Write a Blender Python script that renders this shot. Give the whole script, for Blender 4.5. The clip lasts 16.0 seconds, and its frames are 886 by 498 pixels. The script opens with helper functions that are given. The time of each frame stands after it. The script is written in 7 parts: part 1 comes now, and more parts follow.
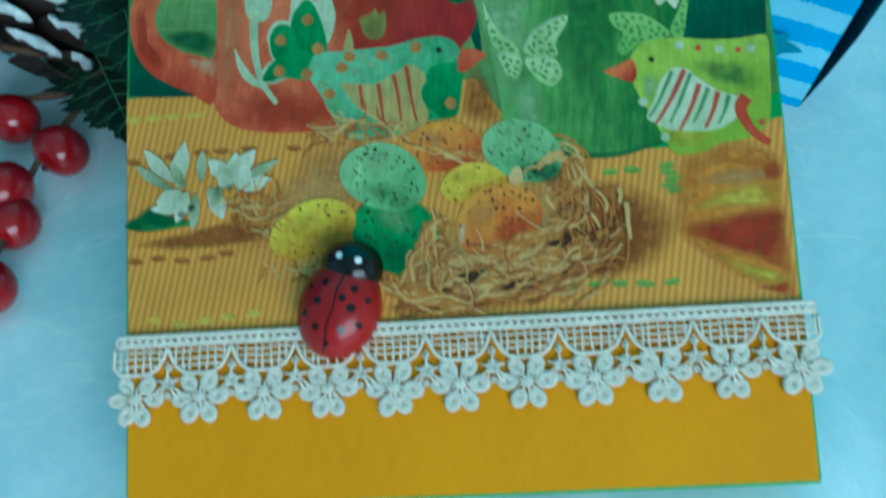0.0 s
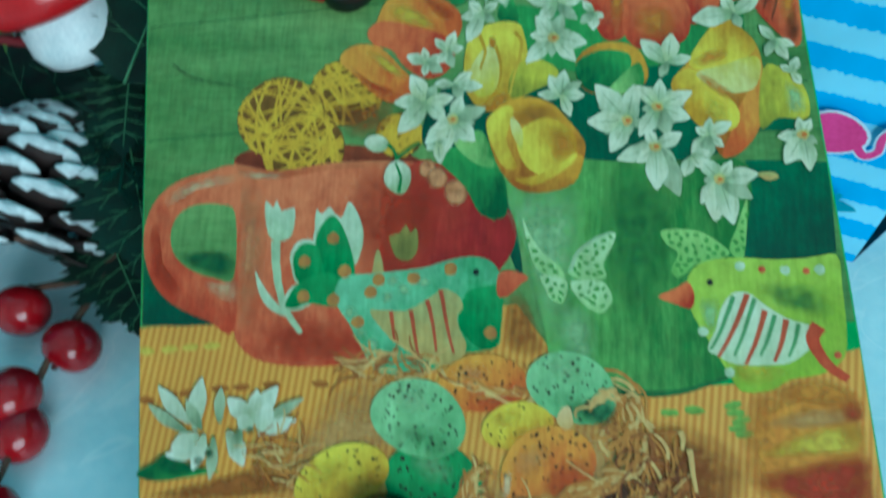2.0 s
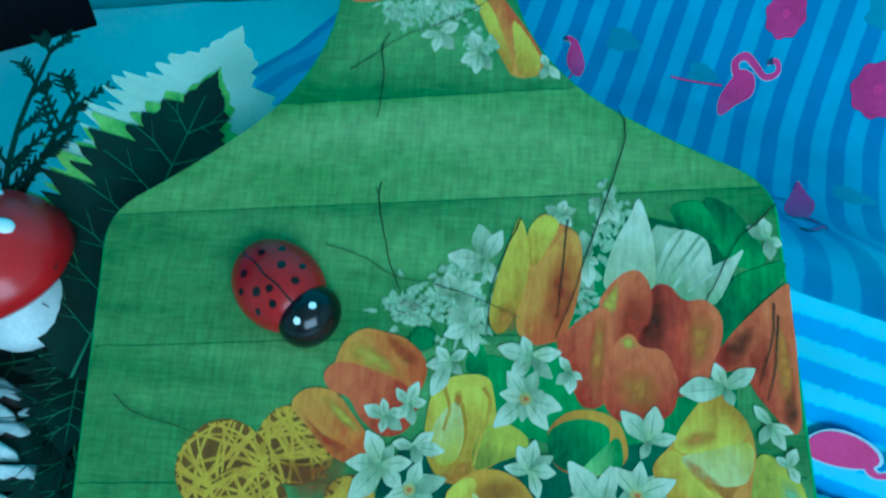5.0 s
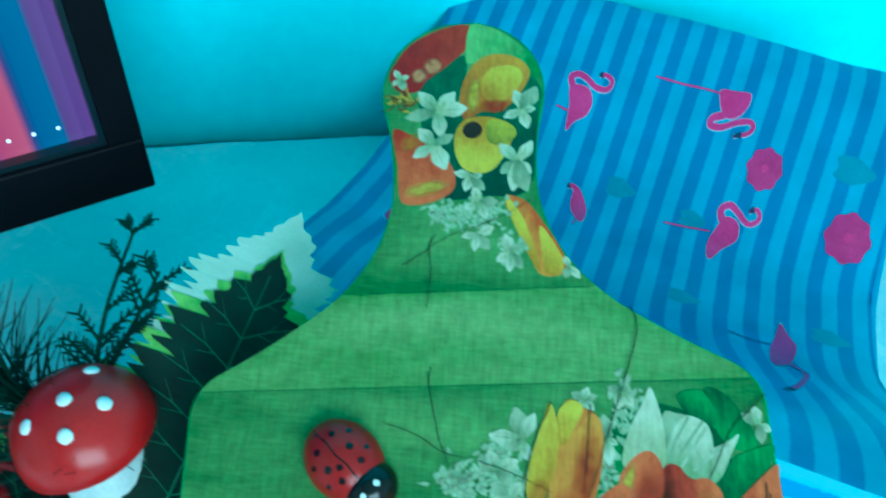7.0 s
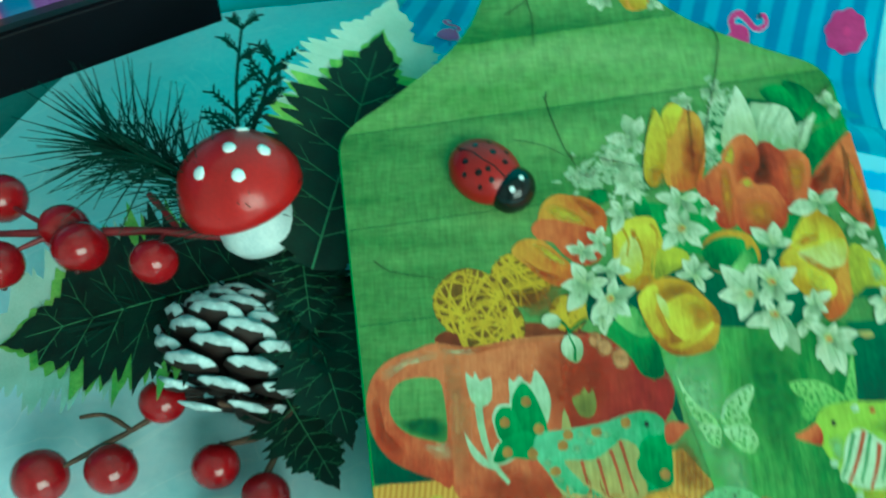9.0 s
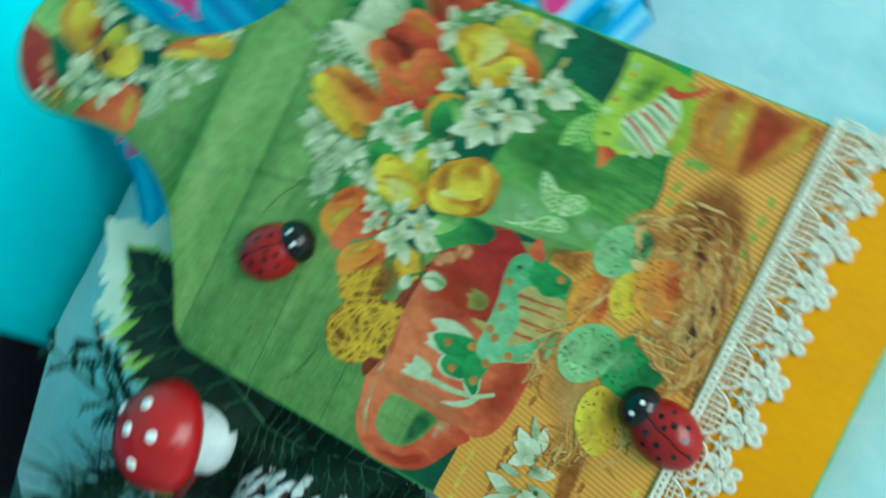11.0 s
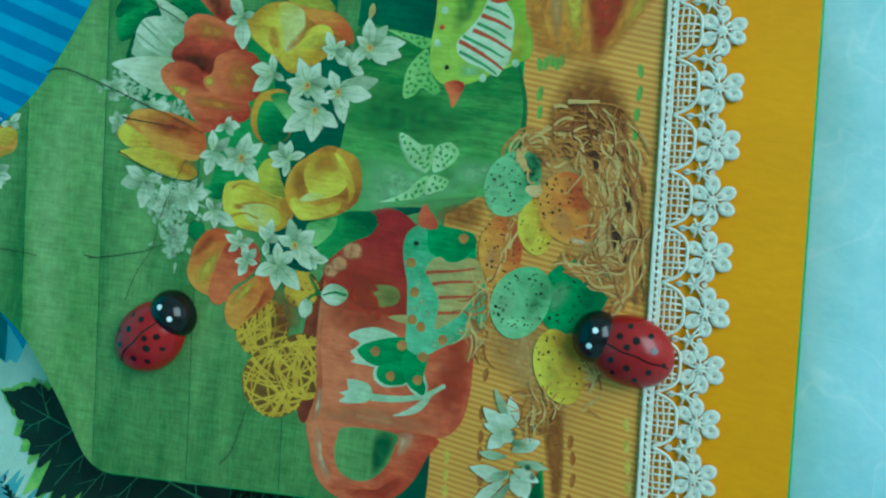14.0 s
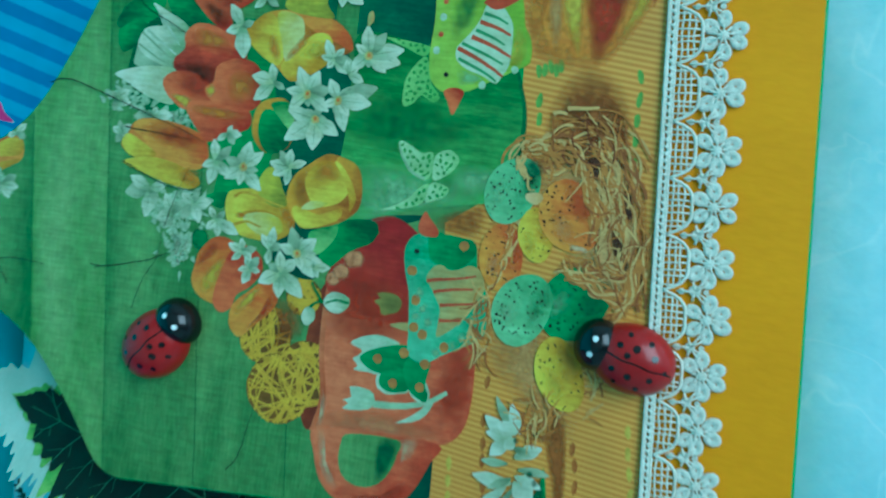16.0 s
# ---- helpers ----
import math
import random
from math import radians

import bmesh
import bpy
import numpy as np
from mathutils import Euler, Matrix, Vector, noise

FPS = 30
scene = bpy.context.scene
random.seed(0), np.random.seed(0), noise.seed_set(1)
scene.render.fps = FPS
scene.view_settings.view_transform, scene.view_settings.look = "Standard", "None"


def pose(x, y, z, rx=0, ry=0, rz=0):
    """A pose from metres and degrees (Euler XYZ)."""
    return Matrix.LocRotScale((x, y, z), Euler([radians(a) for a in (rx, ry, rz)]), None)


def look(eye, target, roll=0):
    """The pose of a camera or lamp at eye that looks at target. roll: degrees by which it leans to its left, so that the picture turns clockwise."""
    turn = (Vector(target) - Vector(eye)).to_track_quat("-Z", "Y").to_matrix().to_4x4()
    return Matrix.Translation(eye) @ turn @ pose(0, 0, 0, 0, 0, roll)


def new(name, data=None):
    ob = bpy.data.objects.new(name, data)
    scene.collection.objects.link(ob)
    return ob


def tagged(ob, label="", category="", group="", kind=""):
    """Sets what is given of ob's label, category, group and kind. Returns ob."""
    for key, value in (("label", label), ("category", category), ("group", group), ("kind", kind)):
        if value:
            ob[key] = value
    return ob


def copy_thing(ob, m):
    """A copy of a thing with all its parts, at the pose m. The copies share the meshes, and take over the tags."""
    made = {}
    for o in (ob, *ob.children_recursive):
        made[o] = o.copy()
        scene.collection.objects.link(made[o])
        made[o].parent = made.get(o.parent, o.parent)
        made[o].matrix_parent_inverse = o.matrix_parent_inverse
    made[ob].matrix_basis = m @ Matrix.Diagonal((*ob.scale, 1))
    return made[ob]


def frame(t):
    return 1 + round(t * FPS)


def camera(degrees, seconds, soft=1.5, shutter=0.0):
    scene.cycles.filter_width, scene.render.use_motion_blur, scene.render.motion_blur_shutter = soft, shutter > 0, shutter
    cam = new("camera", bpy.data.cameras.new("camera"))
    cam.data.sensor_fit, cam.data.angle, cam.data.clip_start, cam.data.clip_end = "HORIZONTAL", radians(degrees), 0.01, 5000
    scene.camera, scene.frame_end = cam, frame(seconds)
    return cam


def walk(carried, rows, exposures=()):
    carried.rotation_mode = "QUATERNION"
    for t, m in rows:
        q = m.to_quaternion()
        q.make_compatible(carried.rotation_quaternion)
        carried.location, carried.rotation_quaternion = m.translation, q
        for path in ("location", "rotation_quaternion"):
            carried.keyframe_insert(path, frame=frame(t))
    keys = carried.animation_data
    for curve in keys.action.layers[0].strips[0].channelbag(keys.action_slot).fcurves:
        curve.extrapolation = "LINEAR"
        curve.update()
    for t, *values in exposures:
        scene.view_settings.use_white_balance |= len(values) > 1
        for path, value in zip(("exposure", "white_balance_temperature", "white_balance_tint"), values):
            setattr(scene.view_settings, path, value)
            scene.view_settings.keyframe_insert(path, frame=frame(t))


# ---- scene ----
# ---- the camera and its walk ----
cam = camera(61.48, 16.0, soft=2.2, shutter=0.9)
ROWS = [
    (0.0, -0.00853, -0.07019, 0.20925, 32.098, -4.030, 4.041),
    (0.5, -0.01299, -0.05866, 0.21255, 33.185, -3.534, 4.069),
    (1.0, -0.01590, -0.04581, 0.21364, 33.592, -3.536, 4.370),
    (1.5, -0.01622, -0.03403, 0.21568, 34.157, -3.201, 4.494),
    (2.0, -0.01771, -0.02272, 0.22090, 35.429, -2.400, 3.907),
    (2.5, -0.01984, -0.01235, 0.22545, 36.901, -0.944, 2.373),
    (3.0, -0.02115, -0.00061, 0.23285, 37.699, -1.552, 2.760),
    (3.5, -0.02019, 0.01226, 0.23801, 38.123, -1.900, 3.894),
    (4.0, -0.01425, 0.02507, 0.24037, 38.605, -2.591, 4.710),
    (4.5, -0.01120, 0.03700, 0.24524, 39.040, -2.783, 5.642),
    (5.0, -0.01167, 0.04848, 0.25277, 39.258, -2.931, 7.025),
    (7.3, -0.04121, 0.04815, 0.30153, 44.830, -4.114, 6.395),
    (7.5, -0.05059, 0.03645, 0.29587, 44.464, -4.118, 6.260),
    (8.0, -0.06496, 0.00680, 0.28636, 43.246, -4.001, 4.761),
    (8.5, -0.07666, -0.01317, 0.27510, 42.146, -3.683, 2.801),
    (8.7, -0.08118, -0.02005, 0.27096, 41.682, -3.615, 1.948),
    (10.8, -0.04385, -0.06957, 0.28525, 32.955, 24.923, -39.568),
    (11.0, -0.02922, -0.06488, 0.28810, 26.349, 29.927, -48.309),
    (11.5, -0.01364, -0.06203, 0.28010, 15.963, 31.938, -67.881),
    (12.0, -0.00757, -0.05190, 0.27193, 9.952, 31.139, -77.038),
    (12.5, -0.02246, -0.05228, 0.26973, 9.081, 30.825, -76.312),
    (13.0, -0.02069, -0.05814, 0.26513, 9.228, 31.606, -75.120),
    (13.5, -0.02033, -0.05957, 0.26416, 9.909, 32.606, -75.411),
    (14.0, -0.01877, -0.05813, 0.25824, 10.070, 32.648, -75.567),
    (14.5, -0.02064, -0.05518, 0.25858, 9.489, 33.841, -75.432),
    (15.0, -0.01847, -0.06312, 0.26164, 9.143, 34.734, -75.922),
    (15.5, -0.01821, -0.07169, 0.26494, 9.787, 34.730, -75.443),
    (16.0, -0.01189, -0.06135, 0.25627, 9.038, 34.042, -75.814),
]
EXPOSURES = [(0.0, -0.3, 5250, -4), (1.5, -0.15, 5450, -3), (3.5, -0.05, 5150, -9), (5.0, -0.15, 4350, -14), (7.3, 0.15, 4650, -30), (8.0, 0.15, 5400, -36), (8.7, 0.2, 6000, -36),
             (11.0, 0.1, 6200, -6), (12.5, -0.15, 6200, 0), (14.0, -0.25, 5300, -14), (16.0, -0.25, 4700, -18)]
walk(cam, [(t, pose(x, y, z, rx, ry, rz)) for t, x, y, z, rx, ry, rz in ROWS], EXPOSURES)

# ---- world and light ----
world = bpy.data.worlds.new("world")
scene.world = world
world.use_nodes = True
wn = world.node_tree.nodes
sky = wn.new("ShaderNodeTexSky")
sky.sky_type, sky.sun_disc = "NISHITA", False
sky.sun_elevation, sky.sun_rotation = radians(35), radians(200)
world.node_tree.links.new(sky.outputs[0], wn["Background"].inputs[0])
wn["Background"].inputs[1].default_value = 0.1

# the room is turned a little against the board
ROOM = Matrix.Translation((-0.115, 0.447, 0.0)) @ Matrix.Rotation(radians(17), 4, "Z")
WINDOW_POWER = 41.0
lamp_data = bpy.data.lights.new("window_daylight", "AREA")
lamp_data.shape, lamp_data.size, lamp_data.size_y = "RECTANGLE", 1.5, 1.1
lamp_data.energy, lamp_data.color = WINDOW_POWER, (0.93, 0.98, 1.0)
lamp = new("window_daylight", lamp_data)
lamp.matrix_world = ROOM @ look((0.35, -2.3, 0.85), (0.1, -0.35, 0.05))

# ---- small tools ----
CM = 0.01
# the board leans on the bag: its own flat frame, x across, y up the board, z out of the picture, in centimetres
BOARD = Matrix.Translation((0, 0, 0.0412)) @ Matrix.Rotation(radians(-6.31), 4, "Y") @ Matrix.Rotation(radians(22.78), 4, "X")
rng = random.Random(7)


def lin(h):
    """A linear colour from a hex code."""
    v = [int(h[i:i + 2], 16) / 255 for i in (0, 2, 4)]
    return tuple(c / 12.92 if c <= 0.04045 else ((c + 0.055) / 1.055) ** 2.4 for c in v) + (1.0,)


def material(name, a, b=None, scale=120.0, fine=900.0, rough=0.6, bump=0.15, metal=0.0, coat=0.0, stretch=(1, 1, 1), spread=(0.35, 0.65), rand=0.0, transmission=0.0, gloss=0.5):
    """Two colours mixed by coarse and fine noise, with fine relief."""
    m = bpy.data.materials.new(name)
    m.use_nodes = True
    nt, N = m.node_tree, m.node_tree.nodes.new
    L = nt.links.new
    p = nt.nodes["Principled BSDF"]
    tc, mp = N("ShaderNodeTexCoord"), N("ShaderNodeMapping")
    mp.inputs["Scale"].default_value = stretch
    L(tc.outputs["Object"], mp.inputs[0])
    n1, n2 = N("ShaderNodeTexNoise"), N("ShaderNodeTexNoise")
    n1.inputs["Scale"].default_value, n1.inputs["Detail"].default_value = scale, 4
    n2.inputs["Scale"].default_value, n2.inputs["Detail"].default_value = fine, 2
    L(mp.outputs[0], n1.inputs[0]), L(mp.outputs[0], n2.inputs[0])
    mix = N("ShaderNodeMix")
    mix.data_type = "FLOAT"
    mix.inputs[0].default_value = 0.35
    L(n1.outputs[0], mix.inputs[2]), L(n2.outputs[0], mix.inputs[3])
    ramp = N("ShaderNodeValToRGB")
    ramp.color_ramp.elements[0].position, ramp.color_ramp.elements[1].position = spread
    ramp.color_ramp.elements[0].color, ramp.color_ramp.elements[1].color = lin(a), lin(b or a)
    L(mix.outputs[0], ramp.inputs[0])
    colour = ramp.outputs[0]
    if rand:
        info, hsv, mr = N("ShaderNodeObjectInfo"), N("ShaderNodeHueSaturation"), N("ShaderNodeMapRange")
        mr.inputs[3].default_value, mr.inputs[4].default_value = 1 - rand, 1 + rand
        L(info.outputs["Random"], mr.inputs[0]), L(mr.outputs[0], hsv.inputs["Value"]), L(colour, hsv.inputs["Color"])
        colour = hsv.outputs[0]
    L(colour, p.inputs["Base Color"])
    p.inputs["Roughness"].default_value, p.inputs["Metallic"].default_value = rough, metal
    p.inputs["Specular IOR Level"].default_value = gloss
    p.inputs["Coat Weight"].default_value, p.inputs["Coat Roughness"].default_value = coat, 0.12
    p.inputs["Transmission Weight"].default_value = transmission
    if bump:
        bp = N("ShaderNodeBump")
        bp.inputs["Strength"].default_value, bp.inputs["Distance"].default_value = bump, 0.0005
        L(n2.outputs[0], bp.inputs["Height"]), L(bp.outputs[0], p.inputs["Normal"])
    return m


def ink(name, a, b=None, scale=160.0, fine=620.0, stretch=(1, 1, 1), spread=(0.36, 0.62), lift=0.55):
    """Printed napkin paper under satin varnish: the printed tone runs from a at a shape's rim to b at its middle, broken by grain."""
    m = material(name, a, b, scale, fine, rough=0.5, gloss=0.3, bump=0.12, stretch=stretch, spread=(spread[0] - 0.08, spread[1] + 0.1))
    nt, N = m.node_tree, m.node_tree.nodes.new
    L = nt.links.new
    ramp = next(n for n in nt.nodes if n.type == "VALTORGB")
    for e in ramp.color_ramp.elements:
        grey = 0.3 * e.color[0] + 0.6 * e.color[1] + 0.1 * e.color[2]
        e.color = tuple(0.78 * (0.97 * c + 0.03 * grey) for c in e.color[:3]) + (1.0,)
    src = ramp.inputs[0].links[0].from_socket
    at, sub, add = N("ShaderNodeAttribute"), N("ShaderNodeMath"), N("ShaderNodeMath")
    at.attribute_name = "grad"
    sub.operation, sub.inputs[1].default_value, sub.inputs[2].default_value = "MULTIPLY_ADD", lift, -0.5 * lift
    add.operation = "ADD"
    L(at.outputs["Fac"], sub.inputs[0]), L(sub.outputs[0], add.inputs[0]), L(src, add.inputs[1]), L(add.outputs[0], ramp.inputs[0])
    # the woven press mark of the napkin darkens the print in fine lines
    tc, wv, mx = N("ShaderNodeTexCoord"), N("ShaderNodeTexNoise"), N("ShaderNodeMix")
    mp = N("ShaderNodeMapping")
    mp.inputs["Scale"].default_value = (1.0, 0.12, 1.0)
    wv.inputs["Scale"].default_value, wv.inputs["Detail"].default_value = 900.0, 1
    mx.data_type, mx.blend_type, mx.inputs[0].default_value = "RGBA", "SOFT_LIGHT", 0.4
    L(tc.outputs["Object"], mp.inputs[0]), L(mp.outputs[0], wv.inputs[0])
    L(ramp.outputs[0], mx.inputs[6]), L(wv.outputs[0], mx.inputs[7])
    # blotches where glue and paper dried unevenly
    bl, m2 = N("ShaderNodeTexNoise"), N("ShaderNodeMix")
    bl.inputs["Scale"].default_value, bl.inputs["Detail"].default_value, bl.inputs["Roughness"].default_value = 170.0, 6, 0.72
    m2.data_type, m2.blend_type, m2.inputs[0].default_value = "RGBA", "OVERLAY", 0.55
    L(tc.outputs["Object"], bl.inputs[0]), L(mx.outputs[2], m2.inputs[6]), L(bl.outputs[0], m2.inputs[7])
    L(m2.outputs[2], nt.nodes["Principled BSDF"].inputs["Base Color"])
    return m


def striped(name, a, b, axis, period, rough=0.35, soft=0.12, turn=0.0, noisy=0.0):
    """Printed or woven stripes along one axis of the object."""
    m = material(name, a, a, rough=rough, bump=0.1)
    nt, N = m.node_tree, m.node_tree.nodes.new
    L = nt.links.new
    p = nt.nodes["Principled BSDF"]
    tc, mp, wv = N("ShaderNodeTexCoord"), N("ShaderNodeMapping"), N("ShaderNodeTexWave")
    mp.inputs["Rotation"].default_value = (0, 0, radians(turn))
    wv.bands_direction, wv.inputs["Scale"].default_value = axis, 0.314159 / period
    wv.inputs["Distortion"].default_value, wv.inputs["Detail Scale"].default_value = noisy, 30.0
    ramp, nz, mx = N("ShaderNodeValToRGB"), N("ShaderNodeTexNoise"), N("ShaderNodeMix")
    ramp.color_ramp.elements[0].position, ramp.color_ramp.elements[1].position = 0.5 - soft, 0.5 + soft
    ramp.color_ramp.elements[0].color, ramp.color_ramp.elements[1].color = lin(a), lin(b)
    nz.inputs["Scale"].default_value = 45.0
    mx.data_type, mx.blend_type = "RGBA", "MULTIPLY"
    mx.inputs[0].default_value = 0.35
    L(tc.outputs["Object"], mp.inputs[0]), L(mp.outputs[0], wv.inputs[0]), L(mp.outputs[0], nz.inputs[0])
    L(wv.outputs["Fac"], ramp.inputs[0]), L(ramp.outputs[0], mx.inputs[6]), L(nz.outputs[0], mx.inputs[7])
    L(mx.outputs[2], p.inputs["Base Color"])
    return m, wv


def part(name, bm, mat, parent=None, label="", smooth=False):
    """One mesh object from a bmesh, under a thing or a part."""
    me = bpy.data.meshes.new(name)
    bm.to_mesh(me)
    bm.free()
    for k in mat if isinstance(mat, (list, tuple)) else [mat]:
        me.materials.append(k)
    if smooth:
        me.shade_smooth()
    ob = new(name, me)
    ob.parent = parent
    if label:
        tagged(ob, label)
    return ob


def share(name, me, parent, m):
    """One more object on a mesh that is there already."""
    ob = new(name, me)
    ob.parent = parent
    ob.matrix_basis = m
    return ob


def thing(name, label, category, m=None, group="", kind=""):
    ob = new(name)
    ob.empty_display_size = 0.01
    if m is not None:
        ob.matrix_world = m
    return tagged(ob, label, category, group, kind)


def box(bm, x0, x1, y0, y1, z0, z1, bevel=0.0):
    r = bmesh.ops.create_cube(bm, size=1.0)
    bmesh.ops.transform(bm, verts=r["verts"], matrix=Matrix.Translation(((x0 + x1) / 2, (y0 + y1) / 2, (z0 + z1) / 2)) @ Matrix.Diagonal((x1 - x0, y1 - y0, z1 - z0, 1)))
    if bevel:
        es = {e for v in r["verts"] for e in v.link_edges}
        bmesh.ops.bevel(bm, geom=list(es), offset=bevel, segments=2, affect="EDGES", profile=0.5)
    return bm


def tube(bm, pts, radii, sides=6, mat=0):
    """A swept round bar through pts (centimetres), closed at both ends."""
    pts = [Vector(p) * CM for p in pts]
    rings = []
    for i, p in enumerate(pts):
        d = (pts[min(i + 1, len(pts) - 1)] - pts[max(i - 1, 0)]).normalized()
        a = d.orthogonal().normalized() if not rings else (last - d * last.dot(d)).normalized()
        last = a
        b = d.cross(a)
        r = (radii[i] if isinstance(radii, (list, tuple)) else radii) * CM
        rings.append([bm.verts.new(p + (a * math.cos(2 * math.pi * k / sides) + b * math.sin(2 * math.pi * k / sides)) * r) for k in range(sides)])
    for r0, r1 in zip(rings, rings[1:]):
        for k in range(sides):
            bm.faces.new((r0[k], r0[(k + 1) % sides], r1[(k + 1) % sides], r1[k])).material_index = mat
    bm.faces.new(rings[0][::-1]).material_index = mat
    bm.faces.new(rings[-1]).material_index = mat
    return bm


def bend(points, n=8):
    """A smooth line through a few points."""
    P = [Vector(p) for p in points]
    out = []
    for i in range(len(P) - 1):
        a, b, c, d = P[max(i - 1, 0)], P[i], P[i + 1], P[min(i + 2, len(P) - 1)]
        for k in range(n):
            t = k / n
            out.append(0.5 * ((2 * b) + (c - a) * t + (2 * a - 5 * b + 4 * c - d) * t * t + (3 * b - a - 3 * c + d) * t ** 3))
    return out + [P[-1]]


# ---- materials ----
M_WALL = material("teal_wall_paint", "20dcea", "30ecf4", 6, 90, rough=0.75, bump=0.2)
M_PLAIN = material("white_wall_paint", "c9d6d6", "d6e0de", 5, 90, rough=0.85)
M_SHEET = material("pale_plastic_tablecloth", "bcdfe8", "e2f3f7", 22, 240, rough=0.38, bump=0.25, spread=(0.25, 0.75))


def creased(m):
    """Fine whitish creases and soft dents in thin plastic."""
    nt, N = m.node_tree, m.node_tree.nodes.new
    L = nt.links.new
    p = nt.nodes["Principled BSDF"]
    tc, nz, sub, ab, mr, mx, dent, bp = (N("ShaderNode" + k) for k in ("TexCoord", "TexNoise", "Math", "Math", "MapRange", "Mix", "TexNoise", "Bump"))
    nz.inputs["Scale"].default_value, nz.inputs["Detail"].default_value, nz.inputs["Distortion"].default_value = 16.0, 3, 1.2
    sub.operation, sub.inputs[1].default_value, ab.operation = "SUBTRACT", 0.5, "ABSOLUTE"
    mr.inputs[1].default_value, mr.inputs[2].default_value, mr.inputs[3].default_value, mr.inputs[4].default_value = 0.0, 0.012, 0.5, 0.0
    mx.data_type = "RGBA"
    mx.inputs[7].default_value = (0.86, 0.93, 0.95, 1)
    src = p.inputs["Base Color"].links[0].from_socket
    dent.inputs["Scale"].default_value, dent.inputs["Detail"].default_value = 28.0, 5
    bp.inputs["Strength"].default_value, bp.inputs["Distance"].default_value = 0.35, 0.004
    L(tc.outputs["Object"], nz.inputs[0]), L(nz.outputs[0], sub.inputs[0]), L(sub.outputs[0], ab.inputs[0]), L(ab.outputs[0], mr.inputs[0])
    L(mr.outputs[0], mx.inputs[0]), L(src, mx.inputs[6]), L(mx.outputs[2], p.inputs["Base Color"])
    L(tc.outputs["Object"], dent.inputs[0]), L(dent.outputs[0], bp.inputs["Height"])
    L(p.inputs["Normal"].links[0].from_socket, bp.inputs["Normal"]), L(bp.outputs[0], p.inputs["Normal"])
    return m


creased(M_SHEET)
M_TABLE = material("grey_green_tabletop", "4d6f6c", "5c807a", 20, 300, rough=0.5)
M_FLOOR = material("floor_boards", "6d6255", "7d7062", 9, 120, rough=0.6)
M_BOARD = material("green_painted_wood_edge", "1f8a3c", "35a548", 80, 700, rough=0.45)
M_YELLOW = material("yellow_acrylic_paint", "dc8c00", "f2a000", 30, 500, gloss=0.12, rough=0.55, bump=0.2, stretch=(1, 0.35, 1), spread=(0.2, 0.8))

# ---- room ----
def wall(name, x0, x1, y0, y1, z0, z1, mat, label):
    ob = part(name, box(bmesh.new(), x0, x1, y0, y1, z0, z1), mat)
    ob.matrix_world = ROOM
    return tagged(ob, label, "wall", kind="structure")


wall("wall_north", -1.6, 1.6, 0.0, 0.1, -0.78, 1.8, M_WALL, "bright teal painted wall behind the table")
wall("wall_west", -1.7, -1.6, -2.4, 0.1, -0.78, 1.8, M_PLAIN, "plain pale room wall")
wall("wall_east", 1.6, 1.7, -2.4, 0.1, -0.78, 1.8, M_PLAIN, "plain pale room wall")
for x0, x1, z0, z1 in ((-1.6, -0.45, -0.78, 1.8), (1.15, 1.6, -0.78, 1.8), (-0.45, 1.15, -0.78, 0.25), (-0.45, 1.15, 1.45, 1.8)):
    wall("wall_south", x0, x1, -2.5, -2.4, z0, z1, M_PLAIN, "plain pale room wall round the window")
c = part("ceiling", box(bmesh.new(), -1.7, 1.7, -2.5, 0.1, 1.8, 1.9), M_PLAIN)
c.matrix_world = ROOM
tagged(c, "plain pale room ceiling", "ceiling", kind="structure")
c = part("floor", box(bmesh.new(), -1.7, 1.7, -2.5, 0.1, -0.88, -0.78), M_FLOOR)
c.matrix_world = ROOM
tagged(c, "brown wooden room floor", "floor", kind="structure")

table = thing("table", "grey-green table against the teal wall", "table", ROOM)
part("tabletop", box(bmesh.new(), -0.75, 0.9, -0.85, -0.004, -0.035, -0.004, 0.004), M_TABLE, table)
for x in (-0.7, 0.85):
    for y in (-0.8, -0.06):
        part("leg", box(bmesh.new(), x - 0.025, x + 0.025, y - 0.025, y + 0.025, -0.78, -0.035, 0.003), M_TABLE, table)


# the tablecloth: one soft sheet with low folds, rucked up under the lower end of the board
def smooth(a, b, x):
    t = min(1.0, max(0.0, (x - a) / (b - a)))
    return t * t * (3 - 2 * t)


def cloth_height(x, y):
    h = 0.09 * noise.noise(Vector((x * 0.11, y * 0.11, 0.3))) + 0.13 * abs(noise.noise(Vector((x * 0.3, y * 0.22, 1.7)))) + 0.05 * noise.noise(Vector((x * 0.8, y * 0.5, 4.7)))
    under = smooth(-13, -4, x) * (1 - smooth(9, 13, x)) * (1 - smooth(-1.0, 5.0, y)) * smooth(-12, -3.2, y)
    return 0.1 + h + under * max(0.2, 0.70 + 0.112 * (x + 7.7))


